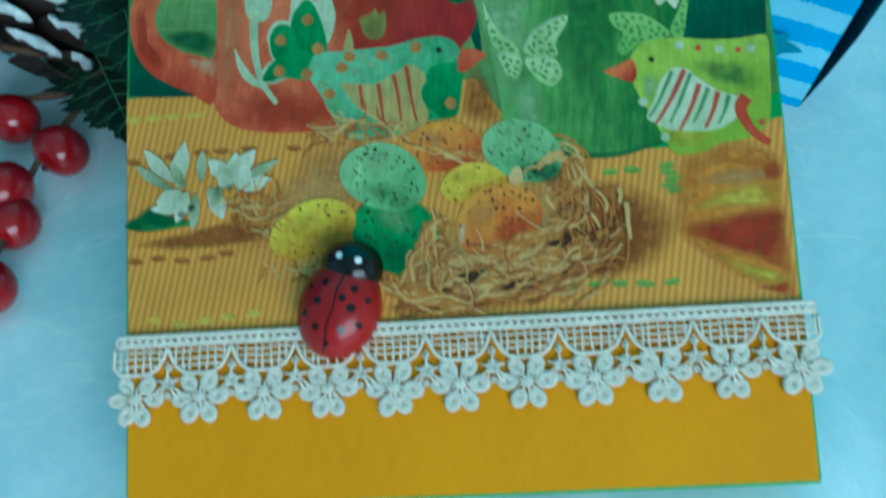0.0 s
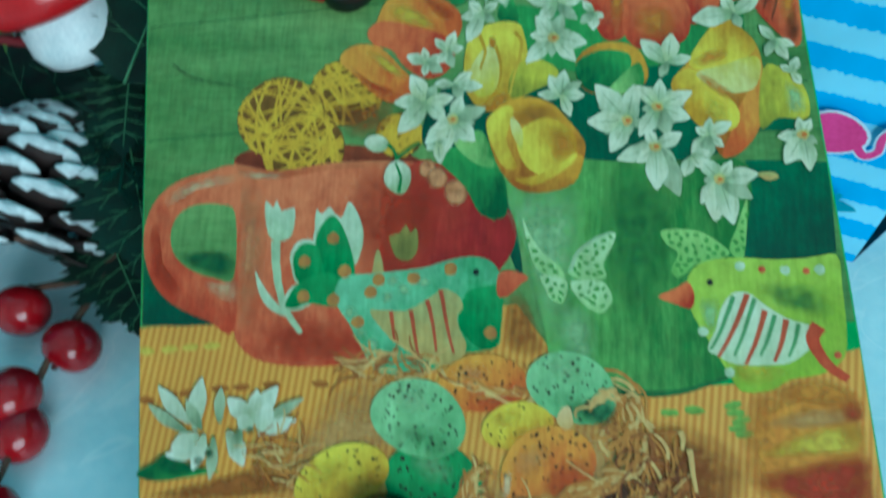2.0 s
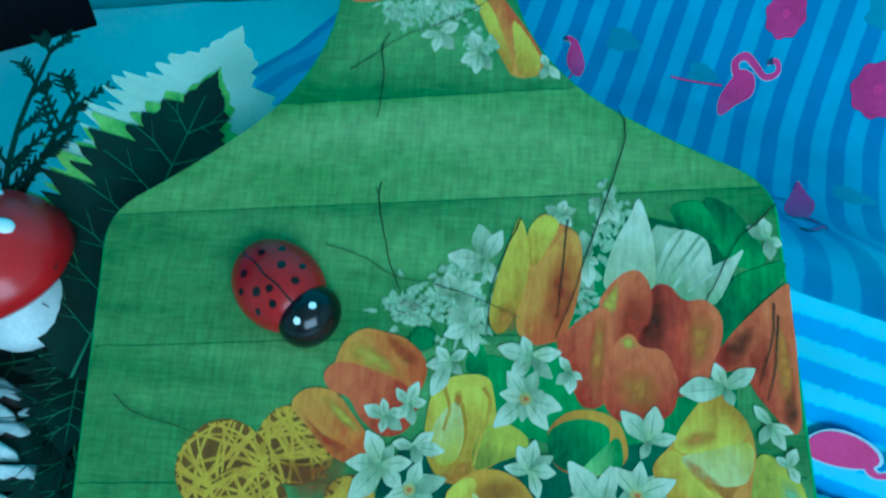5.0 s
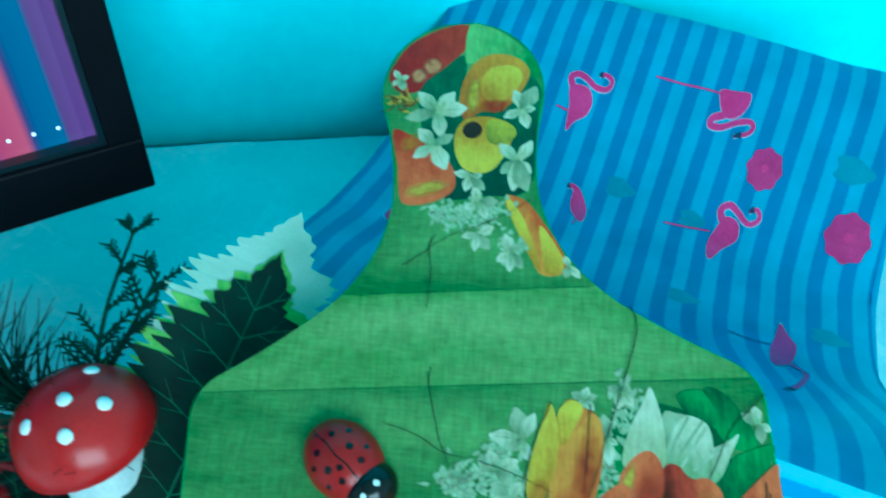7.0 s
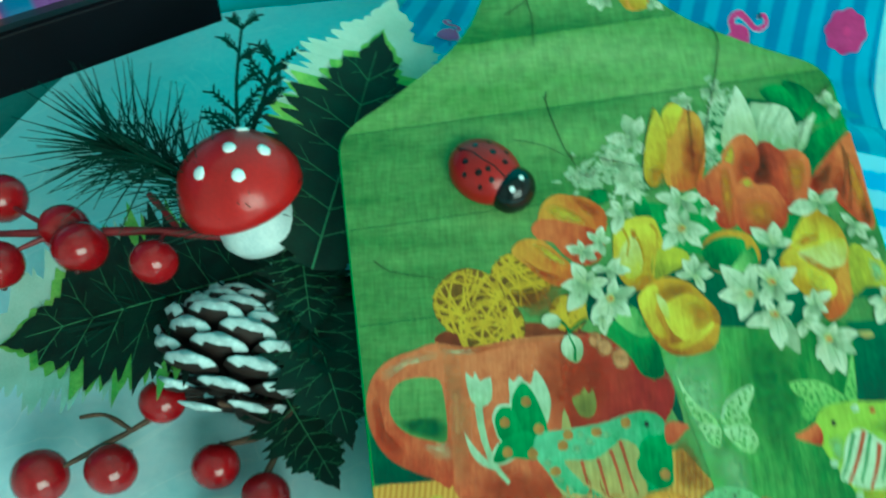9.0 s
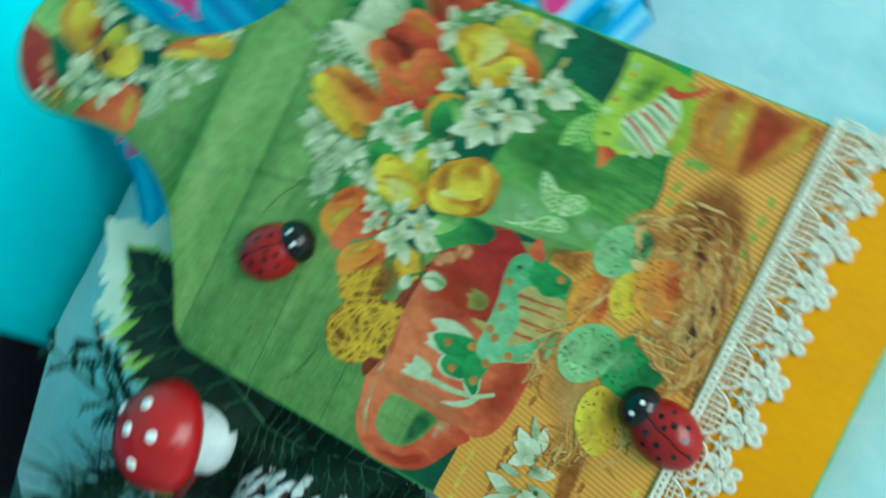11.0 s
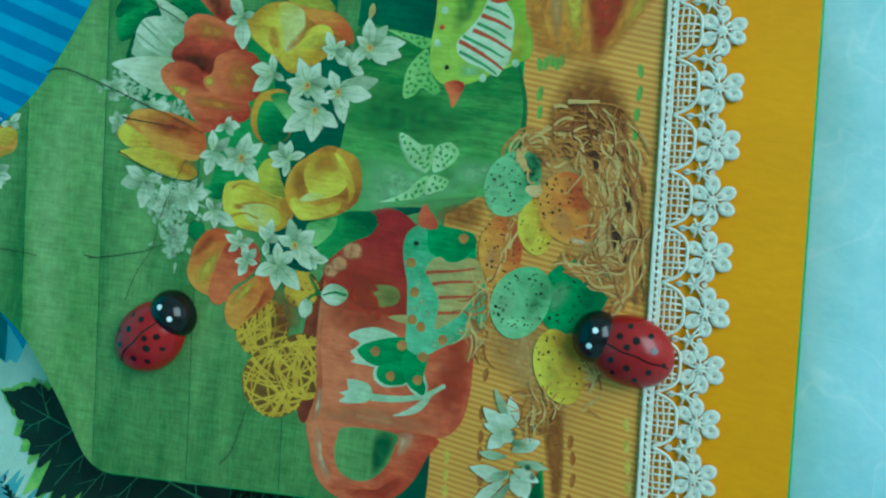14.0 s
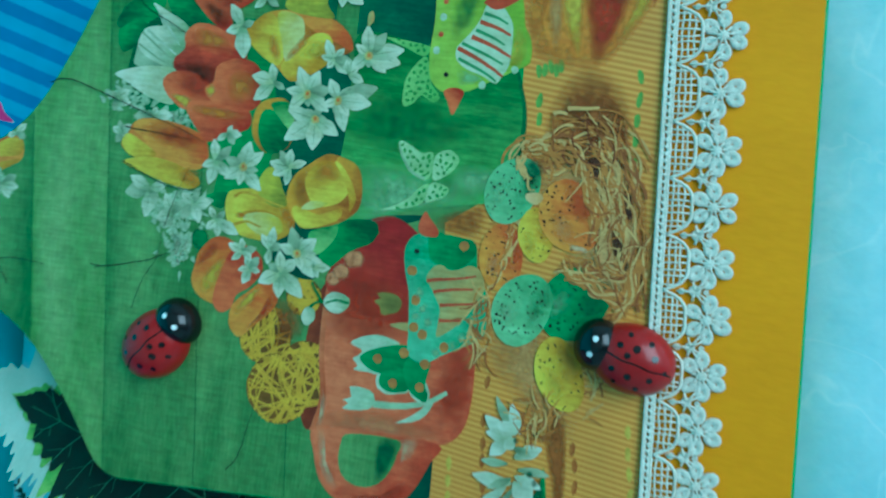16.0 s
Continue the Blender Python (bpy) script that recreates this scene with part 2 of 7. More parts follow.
def sheet():
    bm = bmesh.new()
    nx, ny = 190, 190
    grid = []
    for j in range(ny + 1):
        row = []
        for i in range(nx + 1):
            x, y = -32 + 75 * i / nx, -38 + 82 * j / ny
            x += 0.24 * (y - 25) * (1 - i / nx)
            y += 0.305 * x * (j / ny) ** 2 + 3.0 * (j / ny) ** 2
            y = min(y, 48.0 + 0.305 * x)
            row.append(bm.verts.new((x * CM, y * CM, cloth_height(x, y) * CM)))
        grid.append(row)
    for j in range(ny):
        for i in range(nx):
            bm.faces.new((grid[j][i], grid[j][i + 1], grid[j + 1][i + 1], grid[j + 1][i]))
    return bm


tagged(part("tablecloth", sheet(), M_SHEET, smooth=True), "pale bluish white plastic tablecloth spread over the table", "tablecloth")

# ---- cutting board ----
AX, AY, TURN_B = 0.48, -2.59, radians(5.6)


def uv(u, v):
    """From across and up the board to its flat frame."""
    return (AX + u * math.cos(TURN_B) - v * math.sin(TURN_B), AY + u * math.sin(TURN_B) + v * math.cos(TURN_B))


def q3(a, b, c, n=8):
    return [((1 - t) ** 2 * a[0] + 2 * t * (1 - t) * b[0] + t * t * c[0], (1 - t) ** 2 * a[1] + 2 * t * (1 - t) * b[1] + t * t * c[1]) for t in [k / n for k in range(n)]]


def half_outline():
    o = [(8.15, -0.2), (8.2, -0.08), (8.45, 10), (8.56, 20.8)]
    o += q3((8.57, 21.1), (8.6, 22.0), (7.75, 22.48)) + q3((7.75, 22.48), (6.2, 23.3), (4.75, 24.35))
    o += q3((4.75, 24.35), (2.75, 25.9), (2.45, 28.2), 12) + q3((2.45, 28.2), (2.35, 29.6), (2.68, 31.4))
    o += [(2.88 * math.cos(a), 32.5 + 2.93 * math.sin(a)) for a in [radians(-22 + 112 * k / 16) for k in range(17)]]
    return o


RIGHT = half_outline()
OUTLINE = RIGHT + [(-u, v) for u, v in reversed(RIGHT[:-1])]


def half_width(v):
    for (u0, v0), (u1, v1) in zip(RIGHT, RIGHT[1:]):
        if v0 <= v <= v1 and v1 > v0:
            return u0 + (u1 - u0) * (v - v0) / (v1 - v0)
    return 8.2 if v < 1 else 0.0


board = thing("cutting_board", "small wooden cutting board decorated with a spring napkin print", "cutting board", BOARD)
bm = bmesh.new()
ring0 = [bm.verts.new((*[k * CM for k in uv(u, v)], -0.9 * CM)) for u, v in OUTLINE]
ring1 = [bm.verts.new((*[k * CM for k in uv(u, v)], -0.07 * CM)) for u, v in OUTLINE]
ring2 = [bm.verts.new((*[k * CM for k in uv(u * 0.993, v + (0.06 if v < 5 else -0.06))], 0)) for u, v in OUTLINE]
for r0, r1 in ((ring0, ring1), (ring1, ring2)):
    for k in range(len(r0)):
        bm.faces.new((r0[k], r0[(k + 1) % len(r0)], r1[(k + 1) % len(r0)], r1[k]))
bm.faces.new(ring2)
bm.faces.new(ring0[::-1])
part("wooden_board", bm, M_BOARD, board, "wooden board with green painted edge")

LAYER = [0.0]
STEP = 0.0001


def shape_faces(bm, pts, grad, idx):
    """One printed shape: fanned from its middle where that keeps it simple, so that its tone can run from rim to middle."""
    z = LAYER[0] * CM
    n = len(pts)
    cx, cy = sum(p[0] for p in pts) / n, sum(p[1] for p in pts) / n
    size = max(max(p[0] for p in pts) - min(p[0] for p in pts), max(p[1] for p in pts) - min(p[1] for p in pts))
    turns = [(a[0] - cx) * (b[1] - cy) - (a[1] - cy) * (b[0] - cx) for a, b in zip(pts, pts[1:] + pts[:1])]
    vs = [bm.verts.new((x * CM, y * CM, z)) for x, y in pts]
    if min(turns) * max(turns) > -1e-9 and max(map(abs, turns)) > 0:
        k = 0.06 if min(map(abs, turns)) > 1e-4 else 0.0
        c = bm.verts.new(((cx - k * size) * CM, (cy + k * size) * CM, z))
        c[grad] = 1.0
        faces = [bm.faces.new((vs[i], vs[(i + 1) % n], c) if sum(turns) > 0 else (vs[(i + 1) % n], vs[i], c)) for i in range(n)]
    else:
        for v in vs:
            v[grad] = 0.5
        faces = [bm.faces.new(vs)]
        faces[0].normal_update()
        if faces[0].normal.z < 0:
            faces[0].normal_flip()
    for f in faces:
        f.material_index = idx


def flat(name, polys, mat, parent=None, label="", step=1.0, mats=None, each=""):
    """A printed motif: thin flat shapes in the board's frame, each drawing over the one before. each: the name under which further shapes become parts of the first."""
    first_ob, bm, grad = None, None, None
    LAYER[0] += 0.6 * STEP
    if not each and not mats and 2 <= len(polys) <= 12:
        each = name
    for k, poly in enumerate(polys):
        LAYER[0] += STEP * step / max(1, len(polys))
        pts, idx = poly if mats else (poly, 0)
        if bm is None:
            bm = bmesh.new()
            grad = bm.verts.layers.float.new("grad")
        shape_faces(bm, pts, grad, 0 if each else idx)
        if each:
            ob = part(each if first_ob else name, bm, mats[idx] if mats else mat, first_ob or parent or board, "" if first_ob else label)
            first_ob, bm = first_ob or ob, None
    LAYER[0] += STEP * 0.3
    if each:
        return first_ob
    ob = part(name, bm, mats or mat, parent or board, label)
    if len(polys) > 6:
        ob["kind"] = "stuff"
    return ob


def zone(v0, v1, inset=0.06, n=24):
    vs = [v0 + (v1 - v0) * k / n for k in range(n + 1)]
    return [uv(half_width(v) * 0.993 - inset * 0.2, v) for v in vs] + [uv(-half_width(v) * 0.993 + inset * 0.2, v) for v in reversed(vs)]


M_PLANK = ink("printed_green_planks", "417832", "92b868", 34, 420, stretch=(0.4, 2.6, 1), spread=(0.3, 0.7), lift=0.25)
M_PLANK_LIGHT = ink("printed_light_green_plank", "66983f", "aeca80", 34, 420, stretch=(0.4, 2.6, 1), spread=(0.3, 0.7), lift=0.25)
M_GAP = ink("printed_plank_gap", "1f5a2c", "2f6f35")
flat("yellow_border", [zone(-0.12, 4.0)], M_YELLOW, label="plain yellow painted border")
PLANKS = (9.2, 12.4, 15.15, 18.45, 21.95, 24.95, 28.4, 35.36)
for k, (v0, v1) in enumerate(zip(PLANKS, PLANKS[1:])):
    flat("printed_plank", [zone(v0, v1)], M_PLANK_LIGHT if k in (4,) else M_PLANK)
for v in PLANKS[1:-2]:
    w = half_width(v) - 0.15
    n = 40
    top = [(-w + 2 * w * k / n, v + 0.03 * noise.noise(Vector((k * 0.5, v, 0)))) for k in range(n + 1)]
    low = [(u, y - 0.025 - 0.035 * abs(noise.noise(Vector((u * 1.3, v, 3))))) for u, y in reversed(top)]
    flat("plank_gap", [[uv(*p) for p in top + low]], M_GAP)

# ---- the napkin print, drawn from back to front ----
M_CLOTH, cloth_wave = striped("printed_ribbed_cloth", "d8882a", "eeae48", "X", 0.17 * CM, rough=0.5, soft=0.4, noisy=1.2, turn=6)
I_CLOTH_MID = ink("printed_cloth_brown", "a85a1a", "c87a2a", 90)
I_STITCH = ink("printed_yellow_stitch", "e6c04a", "d8b83c")
I_STITCH_G = ink("printed_green_stitch", "7fa33c", "8db84a")
I_MUG_LIGHT2 = ink("printed_mug_left_side", "cf5a2c", "e07a48", 60)
I_MUG_DARK = ink("printed_mug_inside", "7a2a14", "94401c", 90)
I_PALE = ink("printed_pale_green", "b9cfa0", "d2dfba", 140)
I_OLIVE = ink("printed_olive", "7f7a35", "94893e")
I_BUCKET = ink("printed_green_bucket", "428a36", "6aaa46", 35, 500, stretch=(2.5, 0.5, 1))
I_BUCKET_L = ink("printed_bucket_light", "86bf58", "a4cf70", 50)
I_BUCKET_D = ink("printed_bucket_rim", "2f6d34", "3d7f3c", 60)
I_LACEW = ink("printed_lace_pattern", "a9cf80", "c8dfa4", 300)
I_BIRD_O = ink("printed_orange_spot", "c98a3c", "b9783a")
I_BEAK = ink("printed_red_beak", "cf4a24", "e0663a")
I_WING = ink("printed_wing", "c8a85a", "b8b06a", 120)
I_WING2 = ink("printed_cream_wing", "cfdcae", "dfe6c0", 120)
I_STRIPE = ink("printed_red_stripe", "c4502c", "d8663c")
I_STRIPE_G = ink("printed_green_stripe", "5f9c5c", "72aa68")
I_EYE = ink("printed_black_dot", "15181a", "202422")
I_EGG_G = ink("printed_green_egg", "78b873", "9fd08f", 60)
I_EGG_Y = ink("printed_yellow_egg", "d8a41c", "ecc23c", 60)
I_EGG_O = ink("printed_orange_egg", "cf6a20", "e48c3a", 60)
I_SPECK = ink("printed_speckle", "1e1a12", "30281a")
I_STRAW = [ink("printed_straw_a", "cc8434", "dea04c"), ink("printed_straw_b", "a8622a", "bd7a3a"), ink("printed_straw_c", "e2b468", "eec888"), ink("printed_straw_d", "7c3f1c", "8f5024")]
I_WHITE = ink("printed_white_petal", "bcc6a0", "eeeed2", 190, lift=0.3)
I_WHITE_B = ink("printed_shaded_petal", "9aac80", "c2caa0", 190, lift=0.3)
I_CUP = ink("printed_flower_cup", "d8a85a", "c8c470")
I_RATTAN = ink("printed_rattan", "e8b424", "fad650")
I_RATTAN_D = ink("printed_rattan_gap", "6a4410", "8c5c18", 200)
I_YEL = ink("printed_yellow_petal", "cf960a", "fae04a", 120, stretch=(2.2, 0.5, 1), lift=0.3, spread=(0.4, 0.6))
I_LEAF = ink("printed_leaf", "2f7d38", "58a04c", 90)
I_TWIG = ink("printed_twig", "26301c", "33402a")
I_FUZZ = ink("printed_small_blossom", "a8c090", "d0d8b0", 260)


def rot(p, a):
    return (p[0] * math.cos(a) - p[1] * math.sin(a), p[0] * math.sin(a) + p[1] * math.cos(a))


def oval(cx, cy, rx, ry, turn=0.0, n=30, rough=0.0, seed=0.0, egg=0.0):
    out = []
    for k in range(n):
        a = 2 * math.pi * k / n
        f = 1 + rough * noise.noise(Vector((math.cos(a) * 1.6, math.sin(a) * 1.6, seed + cx)))
        x, y = rot((rx * math.cos(a) * f * (1 - egg * math.sin(a)), ry * math.sin(a) * f), radians(turn))
        out.append((cx + x, cy + y))
    return out


def petal(cx, cy, length, width, turn, point=0.6, n=9, wave=0.0):
    """A petal from its root at (cx, cy), turned from straight up."""
    side = []
    for k in range(n + 1):
        s = k / n
        w = width * math.sin(math.pi * s ** point) ** 0.8 if 0 < s < 1 else 0
        side.append((w * (1 + wave * noise.noise(Vector((s * 4, cx, cy)))), s * length))
    pts = side + [(-x * 1.0, y) for x, y in reversed(side[1:-1])]
    return [(cx + q[0], cy + q[1]) for q in (rot(p, radians(turn)) for p in pts)]


def line_poly(pts, w):
    left, right = [], []
    for i, p in enumerate(pts):
        a, b = pts[max(i - 1, 0)], pts[min(i + 1, len(pts) - 1)]
        dx, dy = b[0] - a[0], b[1] - a[1]
        s = math.hypot(dx, dy) or 1
        ww = w * (1 - 0.5 * i / len(pts))
        left.append((p[0] - dy / s * ww, p[1] + dx / s * ww))
        right.append((p[0] + dy / s * ww, p[1] - dx / s * ww))
    return left + right[::-1]


def wiggle(points, amp=0.06, n=7, seed=0):
    return [(p.x + amp * noise.noise(Vector((p.x * 3, p.y * 3, seed))), p.y + amp * noise.noise(Vector((p.x * 3, p.y * 3, seed + 7)))) for p in bend([(x, y, 0) for x, y in points], n)]


def lines(name, many, w, mat, label=""):
    """Thin drawn lines, each split into short quads so that they stay clean."""
    if 2 <= len(many) <= 12:
        for one in many:
            lines(name, [one], w, mat, label)
        return None
    bm = bmesh.new()
    LAYER[0] += STEP * 0.5
    for pts in many:
        LAYER[0] += STEP * 0.02
        n = len(pts)
        l = line_poly(pts, w)
        vs = [bm.verts.new((x * CM, y * CM, LAYER[0] * CM)) for x, y in l]
        for i in range(n - 1):
            f = bm.faces.new((vs[i], vs[2 * n - 1 - i], vs[2 * n - 2 - i], vs[i + 1]))
            f.normal_update()
            if f.normal.z < 0:
                f.normal_flip()
    LAYER[0] += STEP * 0.4
    return tagged(part(name, bm, mat, board, label), kind="stuff" if len(many) > 6 else "")


# ---- tools of the print: smooth shapes whose tone runs one way, and soft patches ----
def ring_curve(ctrl, n=5):
    """A smooth closed line through a few points."""
    m, out = len(ctrl), []
    for i in range(m):
        a, b, c, d = (Vector(ctrl[(i + k) % m]) for k in (-1, 0, 1, 2))
        for k in range(n):
            t = k / n
            p = 0.5 * ((2 * b) + (c - a) * t + (2 * a - 5 * b + 4 * c - d) * t * t + (3 * b - a - 3 * c + d) * t ** 3)
            out.append((p.x, p.y))
    return out


def shape(name, ctrl, mat, run=90, parent=None, label="", n=5):
    """One printed shape; its tone goes from the first colour to the second along run, in degrees."""
    LAYER[0] += STEP
    pts = ring_curve(ctrl, n) if n else ctrl
    d = (math.cos(radians(run)), math.sin(radians(run)))
    s = [x * d[0] + y * d[1] for x, y in pts]
    lo, hi = min(s), max(s)
    bm = bmesh.new()
    grad = bm.verts.layers.float.new("grad")
    vs = []
    for (x, y), k in zip(pts, s):
        v = bm.verts.new((x * CM, y * CM, LAYER[0] * CM))
        v[grad] = (k - lo) / (hi - lo)
        vs.append(v)
    f = bm.faces.new(vs)
    f.normal_update()
    if f.normal.z < 0:
        f.normal_flip()
    bmesh.ops.triangulate(bm, faces=[f])
    return part(name, bm, mat, parent or board, label)


def patch(name, ctrl, mat, feather=0.5, parent=None, strength=None):
    """A soft-edged tone in the print: full in its middle, gone at its rim."""
    LAYER[0] += STEP
    if strength is None:
        strength = 1.0 if feather < 0.5 else 0.6
    pts = ring_curve(ctrl, 4)
    cx, cy = sum(p[0] for p in pts) / len(pts), sum(p[1] for p in pts) / len(pts)
    bm = bmesh.new()
    grad, fade = bm.verts.layers.float.new("grad"), bm.verts.layers.float.new("fade")

    def vert(x, y, g):
        v = bm.verts.new((x * CM, y * CM, LAYER[0] * CM))
        v[grad], v[fade] = 0.2 + 0.6 * g, g * strength
        return v

    c = vert(cx, cy, 1.0)
    rings = [[vert(cx + (x - cx) * r, cy + (y - cy) * r, g) for x, y in pts] for r, g in ((1 - feather, 1.0), (1 - 0.5 * feather, 0.55), (1.0, 0.0))]
    m = len(pts)
    for k in range(m):
        bm.faces.new((c, rings[0][k], rings[0][(k + 1) % m]))
        for a, b in zip(rings, rings[1:]):
            bm.faces.new((a[k], b[k], b[(k + 1) % m], a[(k + 1) % m]))
    bmesh.ops.recalc_face_normals(bm, faces=bm.faces)
    if sum(f.normal.z for f in bm.faces) < 0:
        bmesh.ops.reverse_faces(bm, faces=bm.faces)
    return part(name, bm, mat, parent or board)


def soft_ink(name, a, b, scale=140.0):
    """Printed tone that thins out towards its rim, broken by the grain of the print."""
    m = ink(name, a, b, scale, 700)
    nt, N = m.node_tree, m.node_tree.nodes.new
    L = nt.links.new
    at, nz, sub, mul = N("ShaderNodeAttribute"), N("ShaderNodeTexNoise"), N("ShaderNodeMath"), N("ShaderNodeMath")
    at.attribute_name = "fade"
    nz.inputs["Scale"].default_value, nz.inputs["Detail"].default_value = 420.0, 4
    sub.operation, sub.inputs[1].default_value, sub.inputs[2].default_value = "MULTIPLY_ADD", 2.2, -0.1
    mul.operation, mul.use_clamp = "MULTIPLY", True
    L(nt.nodes["Mapping"].outputs[0], nz.inputs[0]), L(nz.outputs[0], sub.inputs[0])
    L(at.outputs["Fac"], mul.inputs[0]), L(sub.outputs[0], mul.inputs[1]), L(mul.outputs[0], nt.nodes["Principled BSDF"].inputs["Alpha"])
    return m


def run_ink(name, a, b, stretch=(1.6, 0.7, 1)):
    return ink(name, a, b, 120, 560, stretch=stretch, spread=(0.32, 0.58), lift=0.6)


R_RED = run_ink("printed_red_to_orange", "c2300f", "f0743a")
R_RED2 = run_ink("printed_deep_red_to_red", "94200f", "e04c26")
R_ORANGE = run_ink("printed_orange_to_amber", "dc5f1c", "f0a032")
R_YELLOW = run_ink("printed_amber_to_yellow", "d2960c", "f4d63a")
R_AMBER = run_ink("printed_brown_to_amber", "b05c0c", "e6a220")
R_PALEY = run_ink("printed_yellow_to_cream", "d8c02c", "ecdf86")
R_OLIVE = run_ink("printed_olive_to_yellow", "8f8c20", "d8c832")
R_WHITE = run_ink("printed_green_to_white", "9cb27c", "e6e6c2")
R_WHITE2 = run_ink("printed_grey_green_to_white", "7c9468", "bcc69c")
R_CREAM = run_ink("printed_cream_petal", "c0c890", "ebe9c6")
R_CYAN = run_ink("printed_cool_white_petal", "b8c298", "e2e6c8")
R_LEAF = run_ink("printed_leaf_run", "17602f", "4c9c48")
R_LEAF_L = run_ink("printed_light_leaf_run", "4c9440", "a2cc70")
R_DARK = run_ink("printed_dark_ground_run", "0c4a34", "186c44")
R_MUG = run_ink("printed_mug_run", "cc4420", "ee7e4c")
R_MUGRED = run_ink("printed_mug_red_run", "c03a20", "a81818")
R_BUCKET = run_ink("printed_bucket_run", "347c30", "74ae52", (2.5, 0.5, 1))
R_LIME = run_ink("printed_lime_run", "9cbc28", "b6d044")
R_SEA = run_ink("printed_sea_run", "3f9c56", "86c894")
R_SEA_D = run_ink("printed_dark_sea_run", "1f7e3c", "3c9a50")
S_ORANGE = soft_ink("soft_orange_tone", "d87a1c", "e8982c")
S_YELLOW = soft_ink("soft_yellow_tone", "dcb820", "f2dc48")
S_RED = soft_ink("soft_red_tone", "b02a14", "c8401e")
S_BROWN = soft_ink("soft_brown_tone", "9c5418", "a86020")
S_DKBROWN = soft_ink("soft_dark_brown_tone", "3c1c0c", "4c2812")
S_STRAWT = soft_ink("soft_straw_tone", "c48a48", "d8a660")
S_PEACH = soft_ink("soft_peach_tone", "d08048", "dc9460")
S_CREAM = soft_ink("soft_cream_tone", "e0b878", "f0d8a8")
S_GREEN = soft_ink("soft_green_tone", "2a7434", "3c8440")
S_PALEG = soft_ink("soft_pale_green_tone", "9ccc84", "b8dca0")
S_DARKG = soft_ink("soft_dark_green_tone", "0f5a38", "18663c")


def spear(x0, y0, x1, y1, w, bend_=0.0):
    """The outline of a petal from its root to its tip, w its half width."""
    dx, dy = x1 - x0, y1 - y0
    l = math.hypot(dx, dy) or 0.01
    nx, ny = -dy / l, dx / l
    out = []
    for s, k in ((0.0, 0.3), (0.3, 0.8), (0.58, 1.0), (0.85, 0.5)):
        out.append((s, k * w))
    pts = [(x0 + dx * s + nx * (k + bend_ * s * (1 - s) * l), y0 + dy * s + ny * (k + bend_ * s * (1 - s) * l)) for s, k in out]
    pts.append((x1, y1))
    pts += [(x0 + dx * s - nx * (k - bend_ * s * (1 - s) * l), y0 + dy * s - ny * (k - bend_ * s * (1 - s) * l)) for s, k in reversed(out)]
    return pts


def star_flower(cx, cy, tips, width=0.3, mats=(0, 0, 1), cup=True, seed=0):
    """A white star flower from its middle and the tips of its petals."""
    rr_ = random.Random(seed + int(cx * 37) + int(cy * 11))
    inks = (R_WHITE, R_WHITE2, R_CREAM)
    head = None
    if cup:
        for k, (x, y) in enumerate(zip([q[0] for q in tips], [q[1] for q in tips])):
            x2, y2 = tips[(k + 1) % len(tips)]
            x2, y2 = cx + ((x + x2) / 2 - cx) * 0.8, cy + ((y + y2) / 2 - cy) * 0.8
            pet = shape("printed_narcissus" if head is None else "petal", spear(cx, cy, x2, y2, 0.13), R_WHITE2, math.degrees(math.atan2(y2 - cy, x2 - cx)), head, n=3)
            head = head or pet
    for k, (x, y) in enumerate(tips):
        l = math.hypot(x - cx, y - cy)
        w = min(0.36, 0.72 * width * l * rr_.uniform(0.85, 1.15) + 0.03)
        run = math.degrees(math.atan2(y - cy, x - cx))
        pet = shape("printed_narcissus" if head is None else "petal", spear(cx, cy, x, y, w, rr_.uniform(-0.12, 0.12)), inks[mats[k % len(mats)]], run, head, n=4)
        head = head or pet
        lx, ly = cx + (x - cx) * 0.82, cy + (y - cy) * 0.82
        shape("petal_fold", spear(cx + (x - cx) * 0.2, cy + (y - cy) * 0.2, lx, ly, 0.016, 0.05), R_WHITE2, run, head, n=2)
    if cup:
        shape("flower_cup", oval(cx, cy, 0.15, 0.13, 0, 9, 0.3, cx), I_CUP, 60, head, n=2)
        shape("flower_cup", oval(cx + 0.02, cy, 0.07, 0.06, 0, 8, 0.3, cy), I_EGG_O, 60, head, n=0)
    return head


def strokes(name, many, w, mat):
    for line in many:
        lines(name, [wiggle(line, 0.03, 6, line[0][0])], w, mat)


def lace_shape(ctrl, seed, mat):
    """A lace wing: a pale piece with many small openings through which the bucket shows."""
    wing = shape("printed_lace_figure", ctrl, mat, 90, n=4)
    rr_ = random.Random(seed)
    pts = ring_curve(ctrl, 4)
    xs, ys = [p[0] for p in pts], [p[1] for p in pts]
    held, holes = [], []

    def inside(x, y):
        hit = False
        for (x0, y0), (x1, y1) in zip(pts, pts[1:] + pts[:1]):
            if (y0 > y) != (y1 > y) and x < (x1 - x0) * (y - y0) / (y1 - y0) + x0:
                hit = not hit
        return hit

    for _ in range(900):
        x, y = rr_.uniform(min(xs), max(xs)), rr_.uniform(min(ys), max(ys))
        if inside(x, y) and all(math.hypot(x - a, y - b) > 0.15 for a, b in held) and all(math.hypot(x - a, y - b) > 0.09 for a, b in pts):
            held.append((x, y))
            holes.append(oval(x, y, rr_.uniform(0.05, 0.085), rr_.uniform(0.035, 0.055), rr_.uniform(0, 180), 7, 0.3, x))
    ob = flat("lace_opening", holes + holes[:1] * max(0, 13 - len(holes)), I_BUCKET, wing, step=0.3)
    return ob


L_PLANKS = LAYER[0]
